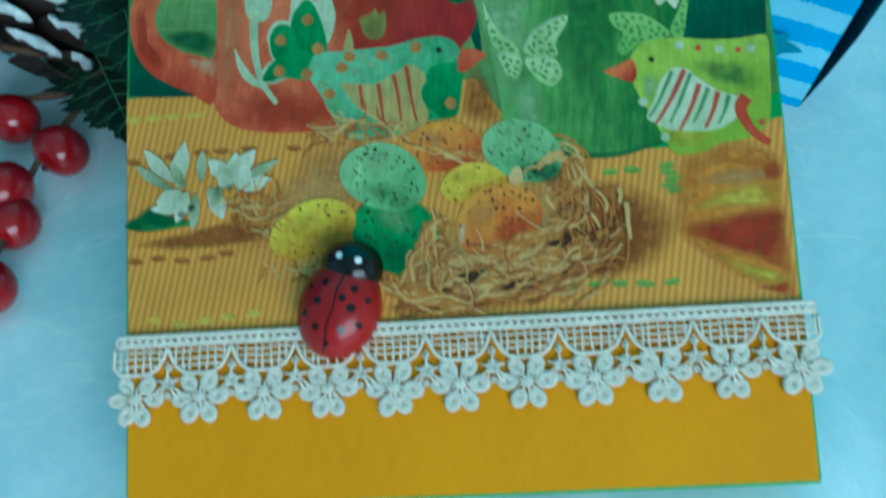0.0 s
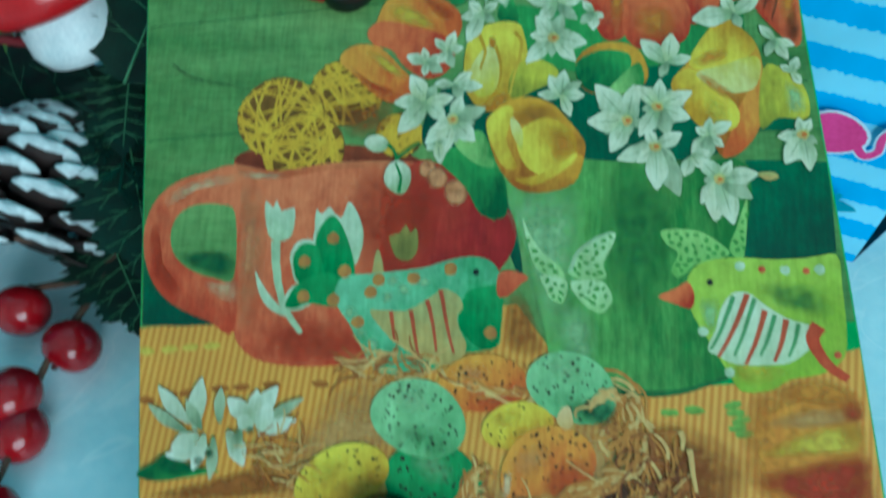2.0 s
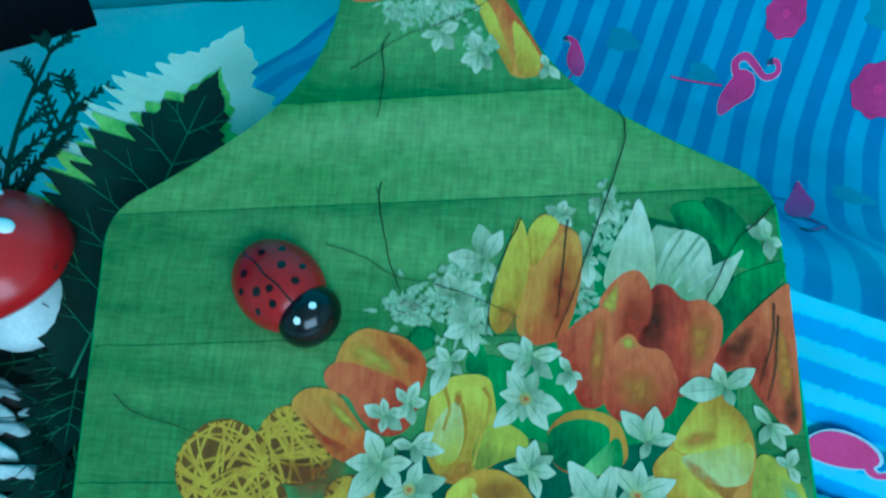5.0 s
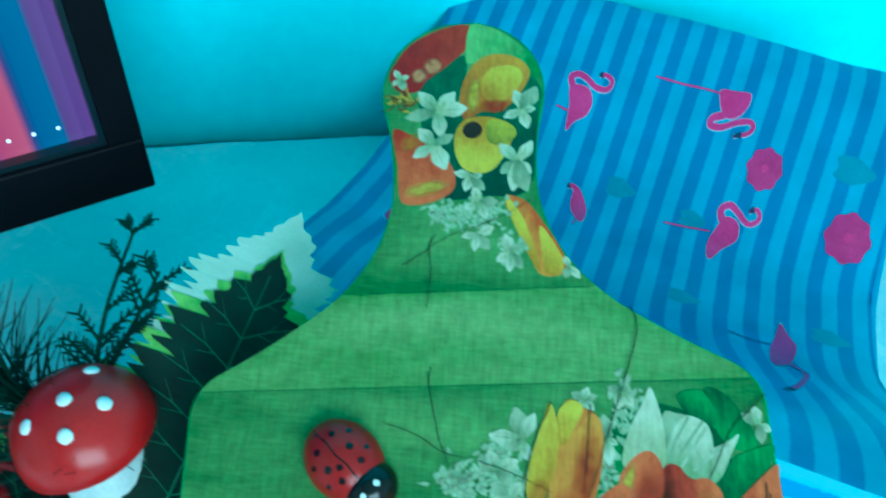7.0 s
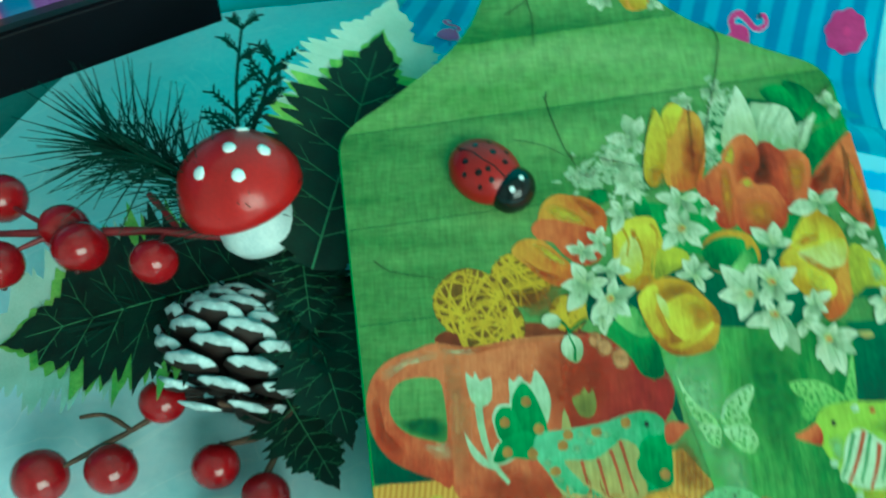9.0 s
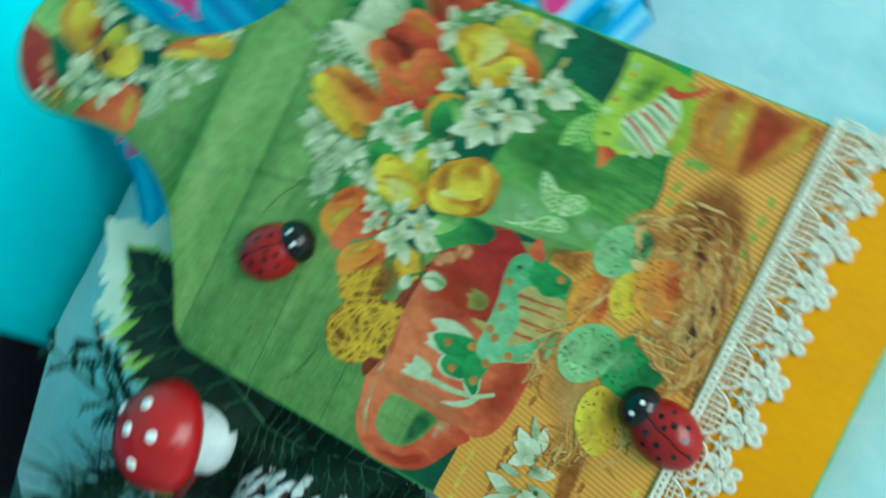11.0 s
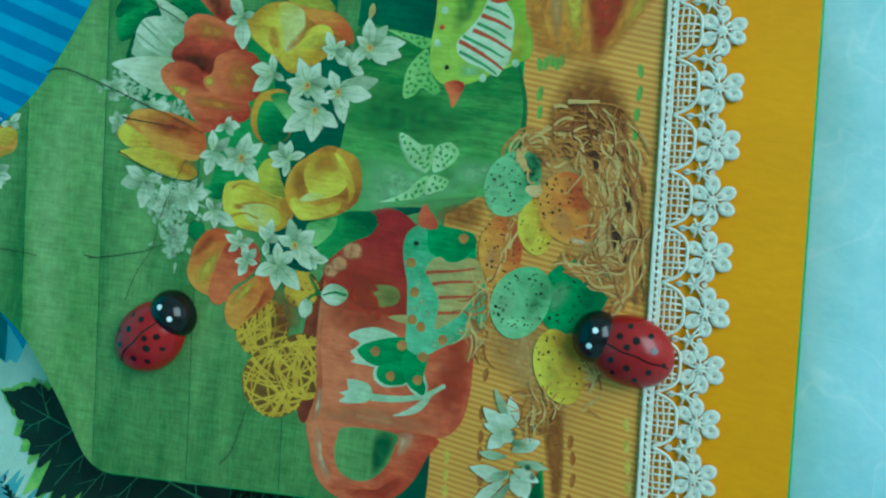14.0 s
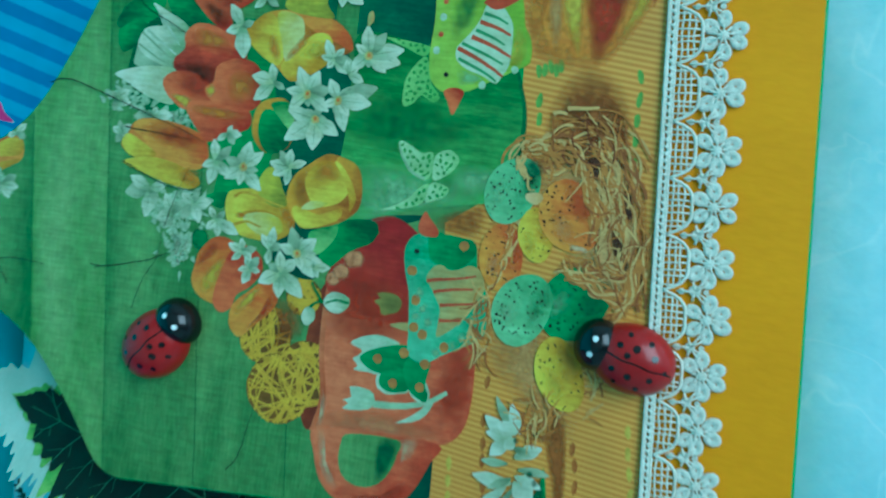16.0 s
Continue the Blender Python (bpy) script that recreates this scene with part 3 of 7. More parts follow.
# table cloth in the print
edge = [uv(-half_width(4.0) * 0.99, 4.0), uv(half_width(4.0) * 0.99, 4.0), uv(8.36, 8.6), (5.2, 5.9), (3.2, 5.7), (1.3, 6.3), (0.3, 7.6), (-3.0, 7.1), (-6.0, 7.0), (-7.6, 6.98), uv(-8.42, 10.25)]
flat("printed_cloth", [edge], M_CLOTH, label="printed orange ribbed cloth")
rr = random.Random(21)
patch("printed_shade", [(-3.58, 5.9), (-2.15, 6.08), (-0.96, 5.24), (-2.03, 4.06), (-3.93, 2.86), (-5.64, 2.8), (-6.01, 3.63), (-4.93, 4.54)], S_STRAWT, 0.8)
patch("printed_shade", [(-1.34, 1.74), (0.83, 1.97), (2.7, 2.05), (0.84, 1.59), (-1.05, 1.45), (-1.88, 1.52)], S_BROWN, 0.8)
patch("printed_shade", [(2.67, 4.79), (3.76, 5.1), (5.1, 4.59), (5.49, 3.78), (4.82, 2.81), (3.23, 2.47), (2.16, 2.56), (2.28, 3.93)], S_BROWN, 0.7, None, 0.95)
patch("printed_shade", [(2.95, 3.68), (3.9, 4.27), (4.7, 4.02), (4.56, 3.07), (3.36, 2.48), (2.56, 2.71)], S_BROWN, 0.75, None, 0.95)
patch("printed_shade", [(-8.34, 2.9), (-6.99, 3.28), (-5.72, 3.64), (-4.26, 3.53), (-5.09, 3.1), (-6.22, 2.89), (-7.37, 2.78)], S_BROWN, 0.7, None, 0.95)
patch("printed_shade", [(0.05, 7.78), (0.44, 7.91), (0.87, 7), (1.03, 6.37), (0.14, 6.43), (-0.04, 7)], S_BROWN, 0.6)
for line, m in (([(-8.65, 6.24), (-8.08, 6.3), (-7.56, 6.36), (-7.01, 6.41)], I_STITCH), ([(-8.51, 5.08), (-7.95, 5.21), (-7.51, 5.28), (-6.71, 5.42), (-6.19, 5.47), (-5.46, 5.55), (-4.29, 5.61)], I_CLOTH_MID), ([(-8.14, 2.48), (-7.53, 2.58), (-6.91, 2.56), (-6.27, 2.66), (-5.78, 2.79)], I_CLOTH_MID), ([(-7.46, 1.01), (-6.8, 0.95), (-6.18, 1.07), (-5.59, 1.19), (-4.95, 1.29)], I_STITCH), ([(2.27, 2.19), (2.77, 2.33), (3.47, 2.39), (4.02, 2.43), (4.62, 2.45), (5.27, 2.52)], I_STITCH_G), ([(3.76, 5.22), (4.28, 5.29), (5.14, 5.43)], I_STITCH_G), ([(5.19, 5.26), (5.31, 5.1), (5.22, 4.93), (5.37, 4.81)], I_STITCH_G)):
    for x, y in line:
        shape("printed_stitch", oval(x, y, 0.22, 0.09, 4 + rr.uniform(-8, 8), 8, 0.3, x), m, n=2)

# dark ground behind mug and bucket
shape("printed_ground", [(5.72, 11.22), (6.49, 11.22), (7, 11.18), (7.58, 11.19), (7.63, 10.18), (7.63, 8.99), (6.97, 8.79), (6.22, 8.73), (5.54, 8.74)], R_DARK, 120, n=0)
shape("printed_ground", [(-1.09, 11.31), (-0.85, 10.52), (-0.55, 9.98), (-0.25, 9.67), (0.26, 8.44), (0.45, 8.17), (0.28, 9.38), (-0.09, 10.5), (-0.29, 11.29)], R_DARK, 60, n=2)
shape("printed_ground", [(-9.02, 8.55), (-8.15, 8.96), (-6.67, 8.94), (-6.53, 6.96), (-7.96, 6.87), (-8.84, 6.87)], R_DARK, 90, n=0)
patch("printed_ground", [(-9, 8.41), (-8, 8.96), (-6.72, 9.22), (-6.67, 8.52), (-8.05, 7.84), (-8.9, 7.71)], S_GREEN, 0.8)

# mug
shape("printed_mug_inside", [(-6.93, 11.08), (-6.72, 11.37), (-5.85, 11.56), (-4.39, 11.6), (-2.95, 11.47), (-2.1, 11.15), (-2.38, 10.96), (-4.37, 10.89), (-6.24, 10.77)], I_MUG_DARK, n=4)
for cx, cy, r in ((-4.16, 13.02, 0.98), (-5.83, 12.33, 1.16), (-5.15, 11.43, 1.06), (-2.71, 11.84, 0.62)):
    ball = shape("printed_rattan_ball", oval(cx, cy, r, r * 0.95, 0, 12, 0.06), I_RATTAN_D, 120)
    for k in range(30):
        a, d = rr.uniform(0, 6.28), rr.uniform(-0.8, 0.8) * r
        h = math.sqrt(max(0.01, r * r - d * d)) * 0.97
        bow = rr.uniform(-0.35, 0.35) * r
        arc = [q for q in (rot((s * h, d + bow * (1 - s * s)), a) for s in [-1 + 2 * j / 9 for j in range(10)]) if math.hypot(*q) < r * 1.02]
        if len(arc) > 3:
            LAYER[0] += STEP * 0.3
            lines("rattan_strand", [[(cx + x, cy + 0.95 * y) for x, y in arc]], rr.uniform(0.035, 0.06), I_RATTAN if k > 9 else I_EGG_Y)
patch("printed_shade", [(-4.58, 12.73), (-3.73, 12.63), (-2.93, 12.93), (-2.87, 12.12), (-3.64, 11.7), (-4.21, 11.94)], S_BROWN, 0.6)
mug = shape("printed_mug", [(-6.94, 11.08), (-6.79, 10.22), (-6.7, 8.94), (-6.61, 7.7), (-6.51, 6.76), (-6.24, 6.34), (-5.75, 6.08), (-4.93, 5.99), (-4.05, 6.03), (-2.99, 6.14), (-1.54, 6.37), (-0.49, 7), (-0.1, 8.44), (0.27, 9.27), (0.06, 9.94), (-0.27, 9.62), (-0.69, 9.98), (-1.01, 10.52), (-1.54, 11.01), (-2.38, 11.13), (-4.37, 11.07), (-5.81, 10.81), (-6.62, 10.89)], R_MUG, 120, label="printed orange mug", n=3)
shape("mug_side", [(-2.31, 11.12), (-1.54, 11.01), (-1.01, 10.52), (-0.69, 9.98), (-0.27, 9.62), (0.06, 9.94), (0.27, 9.27), (-0.1, 8.44), (-0.87, 8.18), (-2.08, 8.06), (-2.89, 7.8), (-3.04, 8.89), (-2.86, 10)], R_MUGRED, -20, mug, n=3)
patch("mug_side", [(-3.79, 10.88), (-2.38, 11.1), (-1.54, 10.53), (-1.68, 9.14), (-2.35, 8.2), (-3.44, 8.21), (-4.02, 9.18)], S_RED, 0.7)
patch("mug_tone", [(-6.75, 10.81), (-6.24, 10.65), (-5.84, 8.93), (-6.01, 7.02), (-6.41, 6.76), (-6.64, 8.94)], S_PEACH, 0.9)
patch("mug_tone", [(-6.01, 7.02), (-4.23, 7.15), (-3.13, 6.5), (-3.92, 6.09), (-5.54, 6.11)], S_RED, 0.9)
shape("mug_rim", [(-6.88, 11.05), (-5.81, 10.87), (-4.37, 11.1), (-2.95, 11.15), (-2.94, 11), (-4.37, 10.92), (-5.8, 10.67), (-6.8, 10.81)], I_MUG_LIGHT2, n=3)
handle = shape("printed_mug_handle", [(-6.81, 10.9), (-7.65, 10.82), (-8.41, 10.55), (-8.9, 10.05), (-9.09, 9.4), (-9.03, 8.69), (-8.78, 8.06), (-8.37, 7.57), (-7.82, 7.25), (-7.15, 7), (-6.5, 6.81), (-6.62, 8.94)], R_MUG, 60, n=4)
shape("handle_opening", [(-6.77, 9.72), (-7.18, 9.97), (-7.73, 9.97), (-8.15, 9.79), (-8.38, 9.39), (-8.35, 8.89), (-8.11, 8.51), (-7.68, 8.23), (-7.14, 8.08), (-6.64, 8.11)], M_PLANK, 90, handle, n=4)
patch("printed_ground", [(-8.2, 8.68), (-7.41, 8.78), (-6.72, 8.73), (-6.67, 8.13), (-7.51, 8.22)], S_DARKG, 0.5)
patch("mug_sheen", [(-8.7, 10.12), (-8, 10.6), (-6.86, 10.81), (-6.82, 10.57), (-7.98, 10.34), (-8.53, 9.9)], S_CREAM, 0.8)
patch("mug_sheen", [(-7.41, 7.95), (-6.92, 8), (-6.55, 8.04), (-6.49, 7.49), (-7.03, 7.56)], S_CREAM, 0.8)
patch("mug_tone", [(-8.99, 9.26), (-8.75, 9.4), (-8.54, 8.4), (-7.89, 7.71), (-8.17, 7.57), (-8.73, 8.13)], S_RED, 0.8)
patch("mug_sheen", [(-6.87, 10.88), (-6.54, 10.83), (-5.52, 10.81), (-5.8, 10.64), (-6.68, 10.66)], S_CREAM, 0.8)
for x, y, r in ((-1.96, 10.95, 0.24), (-1.7, 10.71, 0.28), (-1.23, 10.36, 0.33)):
    patch("mug_dot", oval(x, y, r, r * 1.15, 0, 9, 0.1, x), S_PEACH, 0.4)
shape("printed_cutout_tulip", [(-6.01, 10.09), (-5.8, 9.89), (-5.73, 10.11), (-5.58, 9.81), (-5.26, 9.92), (-5.23, 9.41), (-5.34, 9.11), (-5.64, 9.03), (-5.87, 9.21), (-6, 9.7)], I_PALE, n=2)
lines("printed_cutout_stem", [wiggle([(-5.67, 9.06), (-5.61, 8.51), (-5.51, 7.96), (-5.33, 7.45), (-5.04, 7.02), (-4.85, 6.77)], 0.02)], 0.12, I_PALE)
shape("printed_cutout_leaf", [(-6.12, 8.29), (-5.93, 7.99), (-5.63, 7.62), (-5.26, 7.29), (-5.12, 7.15), (-5.47, 7.23), (-5.79, 7.45), (-6, 7.8)], I_PALE, n=3)
shape("printed_cutout_tulip", [(-4.71, 9.84), (-4.55, 9.75), (-4.36, 9.94), (-4.15, 9.66), (-4.01, 9.74), (-3.88, 10.08), (-3.62, 9.73), (-3.47, 9.24), (-3.52, 8.76), (-3.68, 8.43), (-4.14, 8.49), (-4.63, 8.91)], I_PALE, n=3)
shape("printed_cutout_tulip", [(-2.83, 9.21), (-2.58, 9.29), (-2.43, 9.51), (-2.31, 9.29), (-2.18, 9.45), (-2.1, 9.08), (-2.15, 8.76), (-2.35, 8.59), (-2.63, 8.67), (-2.77, 8.95)], I_OLIVE, n=2)
shape("printed_cutout_leaf", [(-3.1, 8.89), (-2.94, 8.47), (-2.92, 8), (-3.19, 8.05), (-3.2, 8.34)], I_WING, n=3)

# bucket
bucket = shape("printed_bucket", [(-0.37, 11.19), (1.22, 11.23), (2.83, 11.16), (4.41, 11.11), (5.78, 11.08), (5.53, 8.76), (5.3, 6.98), (5.07, 6.1), (4.16, 5.76), (3.3, 5.66), (2.51, 5.75), (1.22, 6.17), (0.88, 7.38), (0.35, 9.24), (-0.09, 10.5)], R_BUCKET, 178, label="printed green bucket", n=3)
patch("bucket_tone", [(-0.23, 10.5), (0.67, 11.05), (1.73, 10.6), (1.93, 9.08), (1.44, 7), (1.16, 6.37), (0.63, 7.77), (0.21, 9.25)], S_PALEG, 0.85)
patch("bucket_tone", [(2.42, 11), (3.62, 11.04), (4.01, 9.32), (3.33, 6.99), (2.63, 7.76), (2.2, 9.35)], S_GREEN, 0.9)
patch("bucket_tone", [(1.22, 7.77), (2.1, 7.5), (2.16, 6.24), (1.66, 6.12), (1.18, 6.74)], S_PALEG, 0.9)
lines("bucket_rim", [wiggle([(2.44, 5.72), (3.24, 5.62), (4.1, 5.71), (5.04, 6.04)], 0.02)], 0.09, I_BUCKET_D)
lace_shape([(1.5, 8.39), (1.72, 8.88), (2.13, 9.21), (2.46, 9.37), (2.62, 9.33), (2.52, 9.01), (2.32, 8.61), (2.38, 8.28), (1.88, 8.21)], 3, I_LACEW)
lace_shape([(1.54, 8.13), (2.01, 8.21), (2.34, 8.15), (2.52, 7.81), (2.43, 7.57), (2.23, 7.43), (1.85, 7.63)], 4, I_LACEW)
lace_shape([(0.41, 9.68), (0.61, 9.27), (0.93, 8.83), (1.27, 8.56), (1.42, 8.26), (1.11, 8.27), (0.79, 8.43), (0.6, 8.83)], 5, I_LACEW)
lace_shape([(0.85, 8.3), (1.37, 8.24), (1.49, 8.05), (1.37, 7.64), (1.09, 7.74), (0.97, 7.97)], 6, I_LACEW)
lace_shape([(3.67, 9.4), (3.96, 9.48), (4.53, 9.44), (5.01, 9.16), (5.21, 8.87), (4.46, 8.62), (4.19, 8.39), (4, 8.31), (3.89, 8.52), (4.05, 8.89), (3.79, 9.11)], 7, I_BUCKET_L)
lace_shape([(5.23, 9.03), (5.4, 9.49), (5.57, 9.96), (5.7, 10.2), (5.56, 8.87), (5.36, 8.82)], 8, I_BUCKET_L)
lines("printed_lace_rim", [wiggle([(1.56, 8.42), (1.72, 8.87), (2.13, 9.21), (2.52, 9.38)], 0.01)], 0.05, I_FUZZ)

L_BUCKET = LAYER[0]
# sea-green printed shape with orange spots
for c in ([(-5.02, 7.98), (-5.21, 8.37), (-5.27, 8.71), (-5.11, 9.03), (-4.79, 9.09), (-4.49, 8.88), (-4.37, 8.06)], [(-5.02, 7.98), (-5.32, 7.66), (-5.38, 7.39), (-5.06, 7.31), (-4.76, 7.42), (-4.25, 7.81)], [(-4.68, 8.91), (-4.68, 9.4), (-4.35, 9.77), (-4.04, 9.6), (-3.73, 8.9), (-4.27, 8.35)]):
    shape("printed_lobe_rim", c, I_PALE, n=4)
lobe = None
for c in ([(-4.63, 8.7), (-4.63, 9.26), (-4.34, 9.7), (-4.09, 9.56), (-3.85, 9.1), (-3.64, 8.43), (-3.71, 8.01), (-4.4, 8.08)], [(-4.98, 8.01), (-5.15, 8.36), (-5.18, 8.67), (-5.04, 8.94), (-4.77, 8.99), (-4.54, 8.8), (-4.4, 8.06)], [(-4.98, 8.01), (-5.24, 7.62), (-5.28, 7.41), (-5.03, 7.38), (-4.72, 7.5), (-3.96, 7.44), (-3.63, 7.81), (-4.27, 8.27)]):
    lobe = shape("printed_lobe" if lobe is None else "lobe", c, R_SEA_D, 60, lobe, n=4) if lobe is None else (shape("lobe", c, R_SEA_D, 60, lobe, n=4), lobe)[1]
bird = shape("printed_shape", [(-3.88, 8.19), (-3.17, 8.27), (-2.62, 8.34), (-1.94, 8.44), (-1.4, 8.62), (-0.87, 8.73), (-0.47, 8.69), (-0.18, 8.47), (-0.05, 8.04), (-0.03, 7.52), (-0.06, 7), (-0.18, 6.56), (-1.02, 6.37), (-1.67, 6.01), (-2.85, 5.9), (-3.33, 6.43), (-3.68, 7.02), (-3.99, 7.44), (-4.09, 7.81)], R_SEA, 140, label="plain sea-green printed shape", n=4)
shape("printed_shape_shade", [(-0.93, 7.79), (-0.61, 7.98), (-0.05, 8.02), (-0.03, 7.52), (-0.06, 7), (-0.19, 6.56), (-0.53, 6.52), (-0.89, 6.81), (-1.07, 7.14)], R_SEA_D, 60, bird, n=4)
shape("printed_wing", [(-3.2, 7.35), (-2.81, 7.38), (-2.34, 7.38), (-1.94, 7.6), (-1.67, 7.79), (-1.46, 7.94), (-1.11, 7.79), (-0.97, 7.52), (-1.1, 7.26), (-1.02, 6.94), (-0.86, 6.62), (-0.96, 6.3), (-1.28, 6.14), (-1.54, 6.1), (-1.93, 6.29), (-2.46, 6.56), (-2.87, 6.91)], I_WING, 90, bird, n=4)
for c in ([(-2.69, 7.36), (-2.63, 7.01), (-2.55, 6.65)], [(-2.21, 7.4), (-2.11, 6.88), (-1.97, 6.29)], [(-1.83, 7.64), (-1.67, 7.07), (-1.57, 6.43)], [(-1.51, 7.91), (-1.37, 7.2), (-1.16, 6.39)]):
    lines("printed_stripe", [wiggle(c, 0.02)], 0.055, I_STRIPE)
for x, y in [(-4.22, 9.14), (-4.89, 8.53), (-4.85, 7.66), (-3.88, 8.31), (-4.11, 7.61), (-3.03, 8.11), (-2.19, 8.17), (-1.3, 8.41), (-3.48, 7.08), (-0.3, 6.9), (-2.86, 6.21), (-3.21, 7.81)]:
    shape("printed_spot", oval(x, y, 0.16, 0.15, 0, 8, 0.2, x), I_BIRD_O, 0, bird, n=2)
for x, y in [(-2.69, 8.09), (-2.41, 7.9), (-2.82, 7.7), (-3.69, 7.3), (-3.4, 6.82), (-3.13, 6.56), (-1.94, 8.09)]:
    patch("printed_glint", oval(x, y, 0.2, 0.17, 0, 8, 0.3, x), S_PALEG, 0.8, bird)
shape("printed_beak", [(-0.15, 8.28), (0.13, 8.41), (0.56, 8.26), (0.4, 8.09), (0.07, 7.78), (-0.16, 7.81)], I_BEAK, 90, bird, n=3)
shape("printed_dot", oval(-0.68, 8.35, 0.075, 0.085, 0, 8), I_EYE, 0, bird, n=2)

# lime printed shape with a striped wing
lime = shape("printed_shape", [(4.22, 8.18), (4.39, 8.52), (4.67, 8.71), (5.11, 8.79), (5.55, 8.81), (6.23, 8.78), (6.97, 8.83), (7.62, 8.91), (7.68, 8.22), (7.7, 7.1), (7.59, 6.55), (7.13, 6.19), (6.4, 6.03), (6.02, 5.79), (5.36, 5.73), (5.1, 6.1), (4.78, 6.65), (4.52, 7.11), (4.3, 7.55)], R_LIME, 120, label="plain lime printed shape", n=3)
patch("lime_tone", [(4.83, 7.11), (5.48, 6.37), (6.43, 6.25), (5.91, 5.83), (5.21, 6)], S_YELLOW, 0.9, lime)
patch("lime_tone", [(4.45, 7.74), (4.9, 7.87), (4.97, 7.36), (4.69, 6.98)], S_PALEG, 0.9, lime)
patch("lime_tone", [(5.8, 8.24), (7.14, 8.23), (7.53, 7.47), (6.81, 7.47), (6.11, 7.73)], S_GREEN, 0.95, lime)
shape("printed_wing", [(4.98, 7.61), (5.21, 7.93), (5.47, 8.01), (5.7, 7.92), (6.01, 7.67), (6.44, 7.41), (6.91, 7.27), (7.14, 7.2), (6.95, 7.01), (6.84, 6.71), (6.45, 6.42), (5.96, 6.34), (5.24, 6.34), (4.83, 6.53), (4.64, 6.68), (4.83, 7.11)], I_WING2, 90, lime, n=4)
for c in ([(5.58, 7.95), (5.22, 7.11), (4.87, 6.49)], [(5.95, 7.58), (5.73, 6.92), (5.46, 6.34)], [(6.41, 7.39), (6.27, 6.86), (6.09, 6.42)]):
    lines("printed_stripe", [wiggle(c, 0.01)], 0.07, I_STRIPE)
for c in ([(5.27, 7.9), (4.95, 7.11), (4.7, 6.66)], [(5.73, 7.86), (5.47, 7.11), (5.22, 6.53)], [(6.16, 7.48), (5.99, 6.98), (5.8, 6.55)], [(6.67, 7.3), (6.55, 6.86), (6.41, 6.55)]):
    lines("printed_stripe", [wiggle(c, 0.01)], 0.055, I_STRIPE_G)
lines("printed_tail_line", [wiggle([(7.11, 7.27), (6.95, 6.98), (7.07, 6.63), (7.32, 6.31), (7.64, 6.07)], 0.02)], 0.17, I_BEAK)
shape("printed_beak", [(3.56, 7.85), (3.94, 8.04), (4.25, 8.21), (4.39, 7.92), (4.31, 7.59), (3.95, 7.68)], R_RED, 120, lime, n=3)
for x, y in [(5.44, 8.61), (6.45, 8.53), (7.22, 8.56), (4.55, 7.06), (5.1, 6.15)]:
    shape("printed_spot", oval(x, y, 0.12, 0.11, 0, 8, 0.2, x), I_PALE, 0, lime, n=2)
for x, y in [(5.93, 8.54), (6.92, 8.52), (7.47, 6.61)]:
    shape("printed_spot", oval(x, y, 0.085, 0.08, 0, 8, 0.2, x), I_BEAK, 0, lime, n=2)
shape("printed_dot", oval(4.75, 8.21, 0.075, 0.075, 0, 8), I_EYE, 0, lime, n=2)

# blurred orange flower at the edge of the print
patch("blurred_petal", [(5.39, 5.44), (6.2, 5.91), (7.8, 5.9), (7.92, 4.96), (8.04, 3.61), (8.17, 2.49), (7.4, 2.41), (6.26, 3), (5.36, 3.77)], S_ORANGE, 0.35)
patch("blurred_petal", [(5.57, 4.33), (6.57, 4.92), (7.82, 5.16), (7.92, 4.55), (6.69, 4.37)], S_YELLOW, 0.6)
patch("blurred_petal", [(6.06, 5.74), (6.88, 6.16), (7.69, 5.9), (7.83, 5.51), (6.72, 5.48)], S_ORANGE, 0.6)
patch("blurred_petal", [(5.65, 5.02), (6.59, 5.4), (7.86, 5.49), (7.85, 5.17), (6.57, 4.92)], S_STRAWT, 0.7)
patch("blurred_petal", [(5.36, 3.88), (6.42, 4.25), (7.95, 4.55), (8.04, 3.74), (8.13, 2.86), (7.3, 3.1), (6.27, 3.4)], S_RED, 0.55, None, 0.7)
patch("blurred_petal", [(5.49, 3.89), (6.42, 4.17), (7.97, 4.41), (8.05, 3.34), (7.43, 3.31), (6.27, 3.47)], S_RED, 0.8, None, 0.6)
patch("blurred_petal", [(6.13, 3.26), (7.16, 3.04), (8.1, 2.81), (8.14, 2.52), (7.28, 2.54)], S_YELLOW, 0.8)
patch("blurred_petal", [(7.15, 2.48), (7.66, 2.56), (8.17, 2.66), (8.18, 2.29), (7.65, 2.35)], S_RED, 0.7)
patch("blurred_petal", [(7.39, 5.53), (7.89, 5.63), (7.9, 5.17), (7.5, 5.17)], S_RED, 0.8)


# nest of eggs
def straws(name, n, cx, cy, rx, ry, mats, lo, hi, w, curl=0.9):
    for i, m in enumerate(mats):
        many = []
        for _ in range(n // len(mats)):
            a, q = rr.uniform(0, 6.28), math.sqrt(rr.random())
            x, y = cx + rx * q * math.cos(a), cy + ry * q * math.sin(a)
            d, l, b = rr.uniform(-0.6, 0.6) + (a + 1.57 if rr.random() < 0.65 else rr.uniform(0, 3)), rr.uniform(lo, hi), rr.uniform(-curl, curl)
            many.append([(x + l * s * math.cos(d + b * s), y + 0.75 * l * s * math.sin(d + b * s)) for s in [j / 7 for j in range(8)]])
        lines(name, many, w, m, "drawn straw")


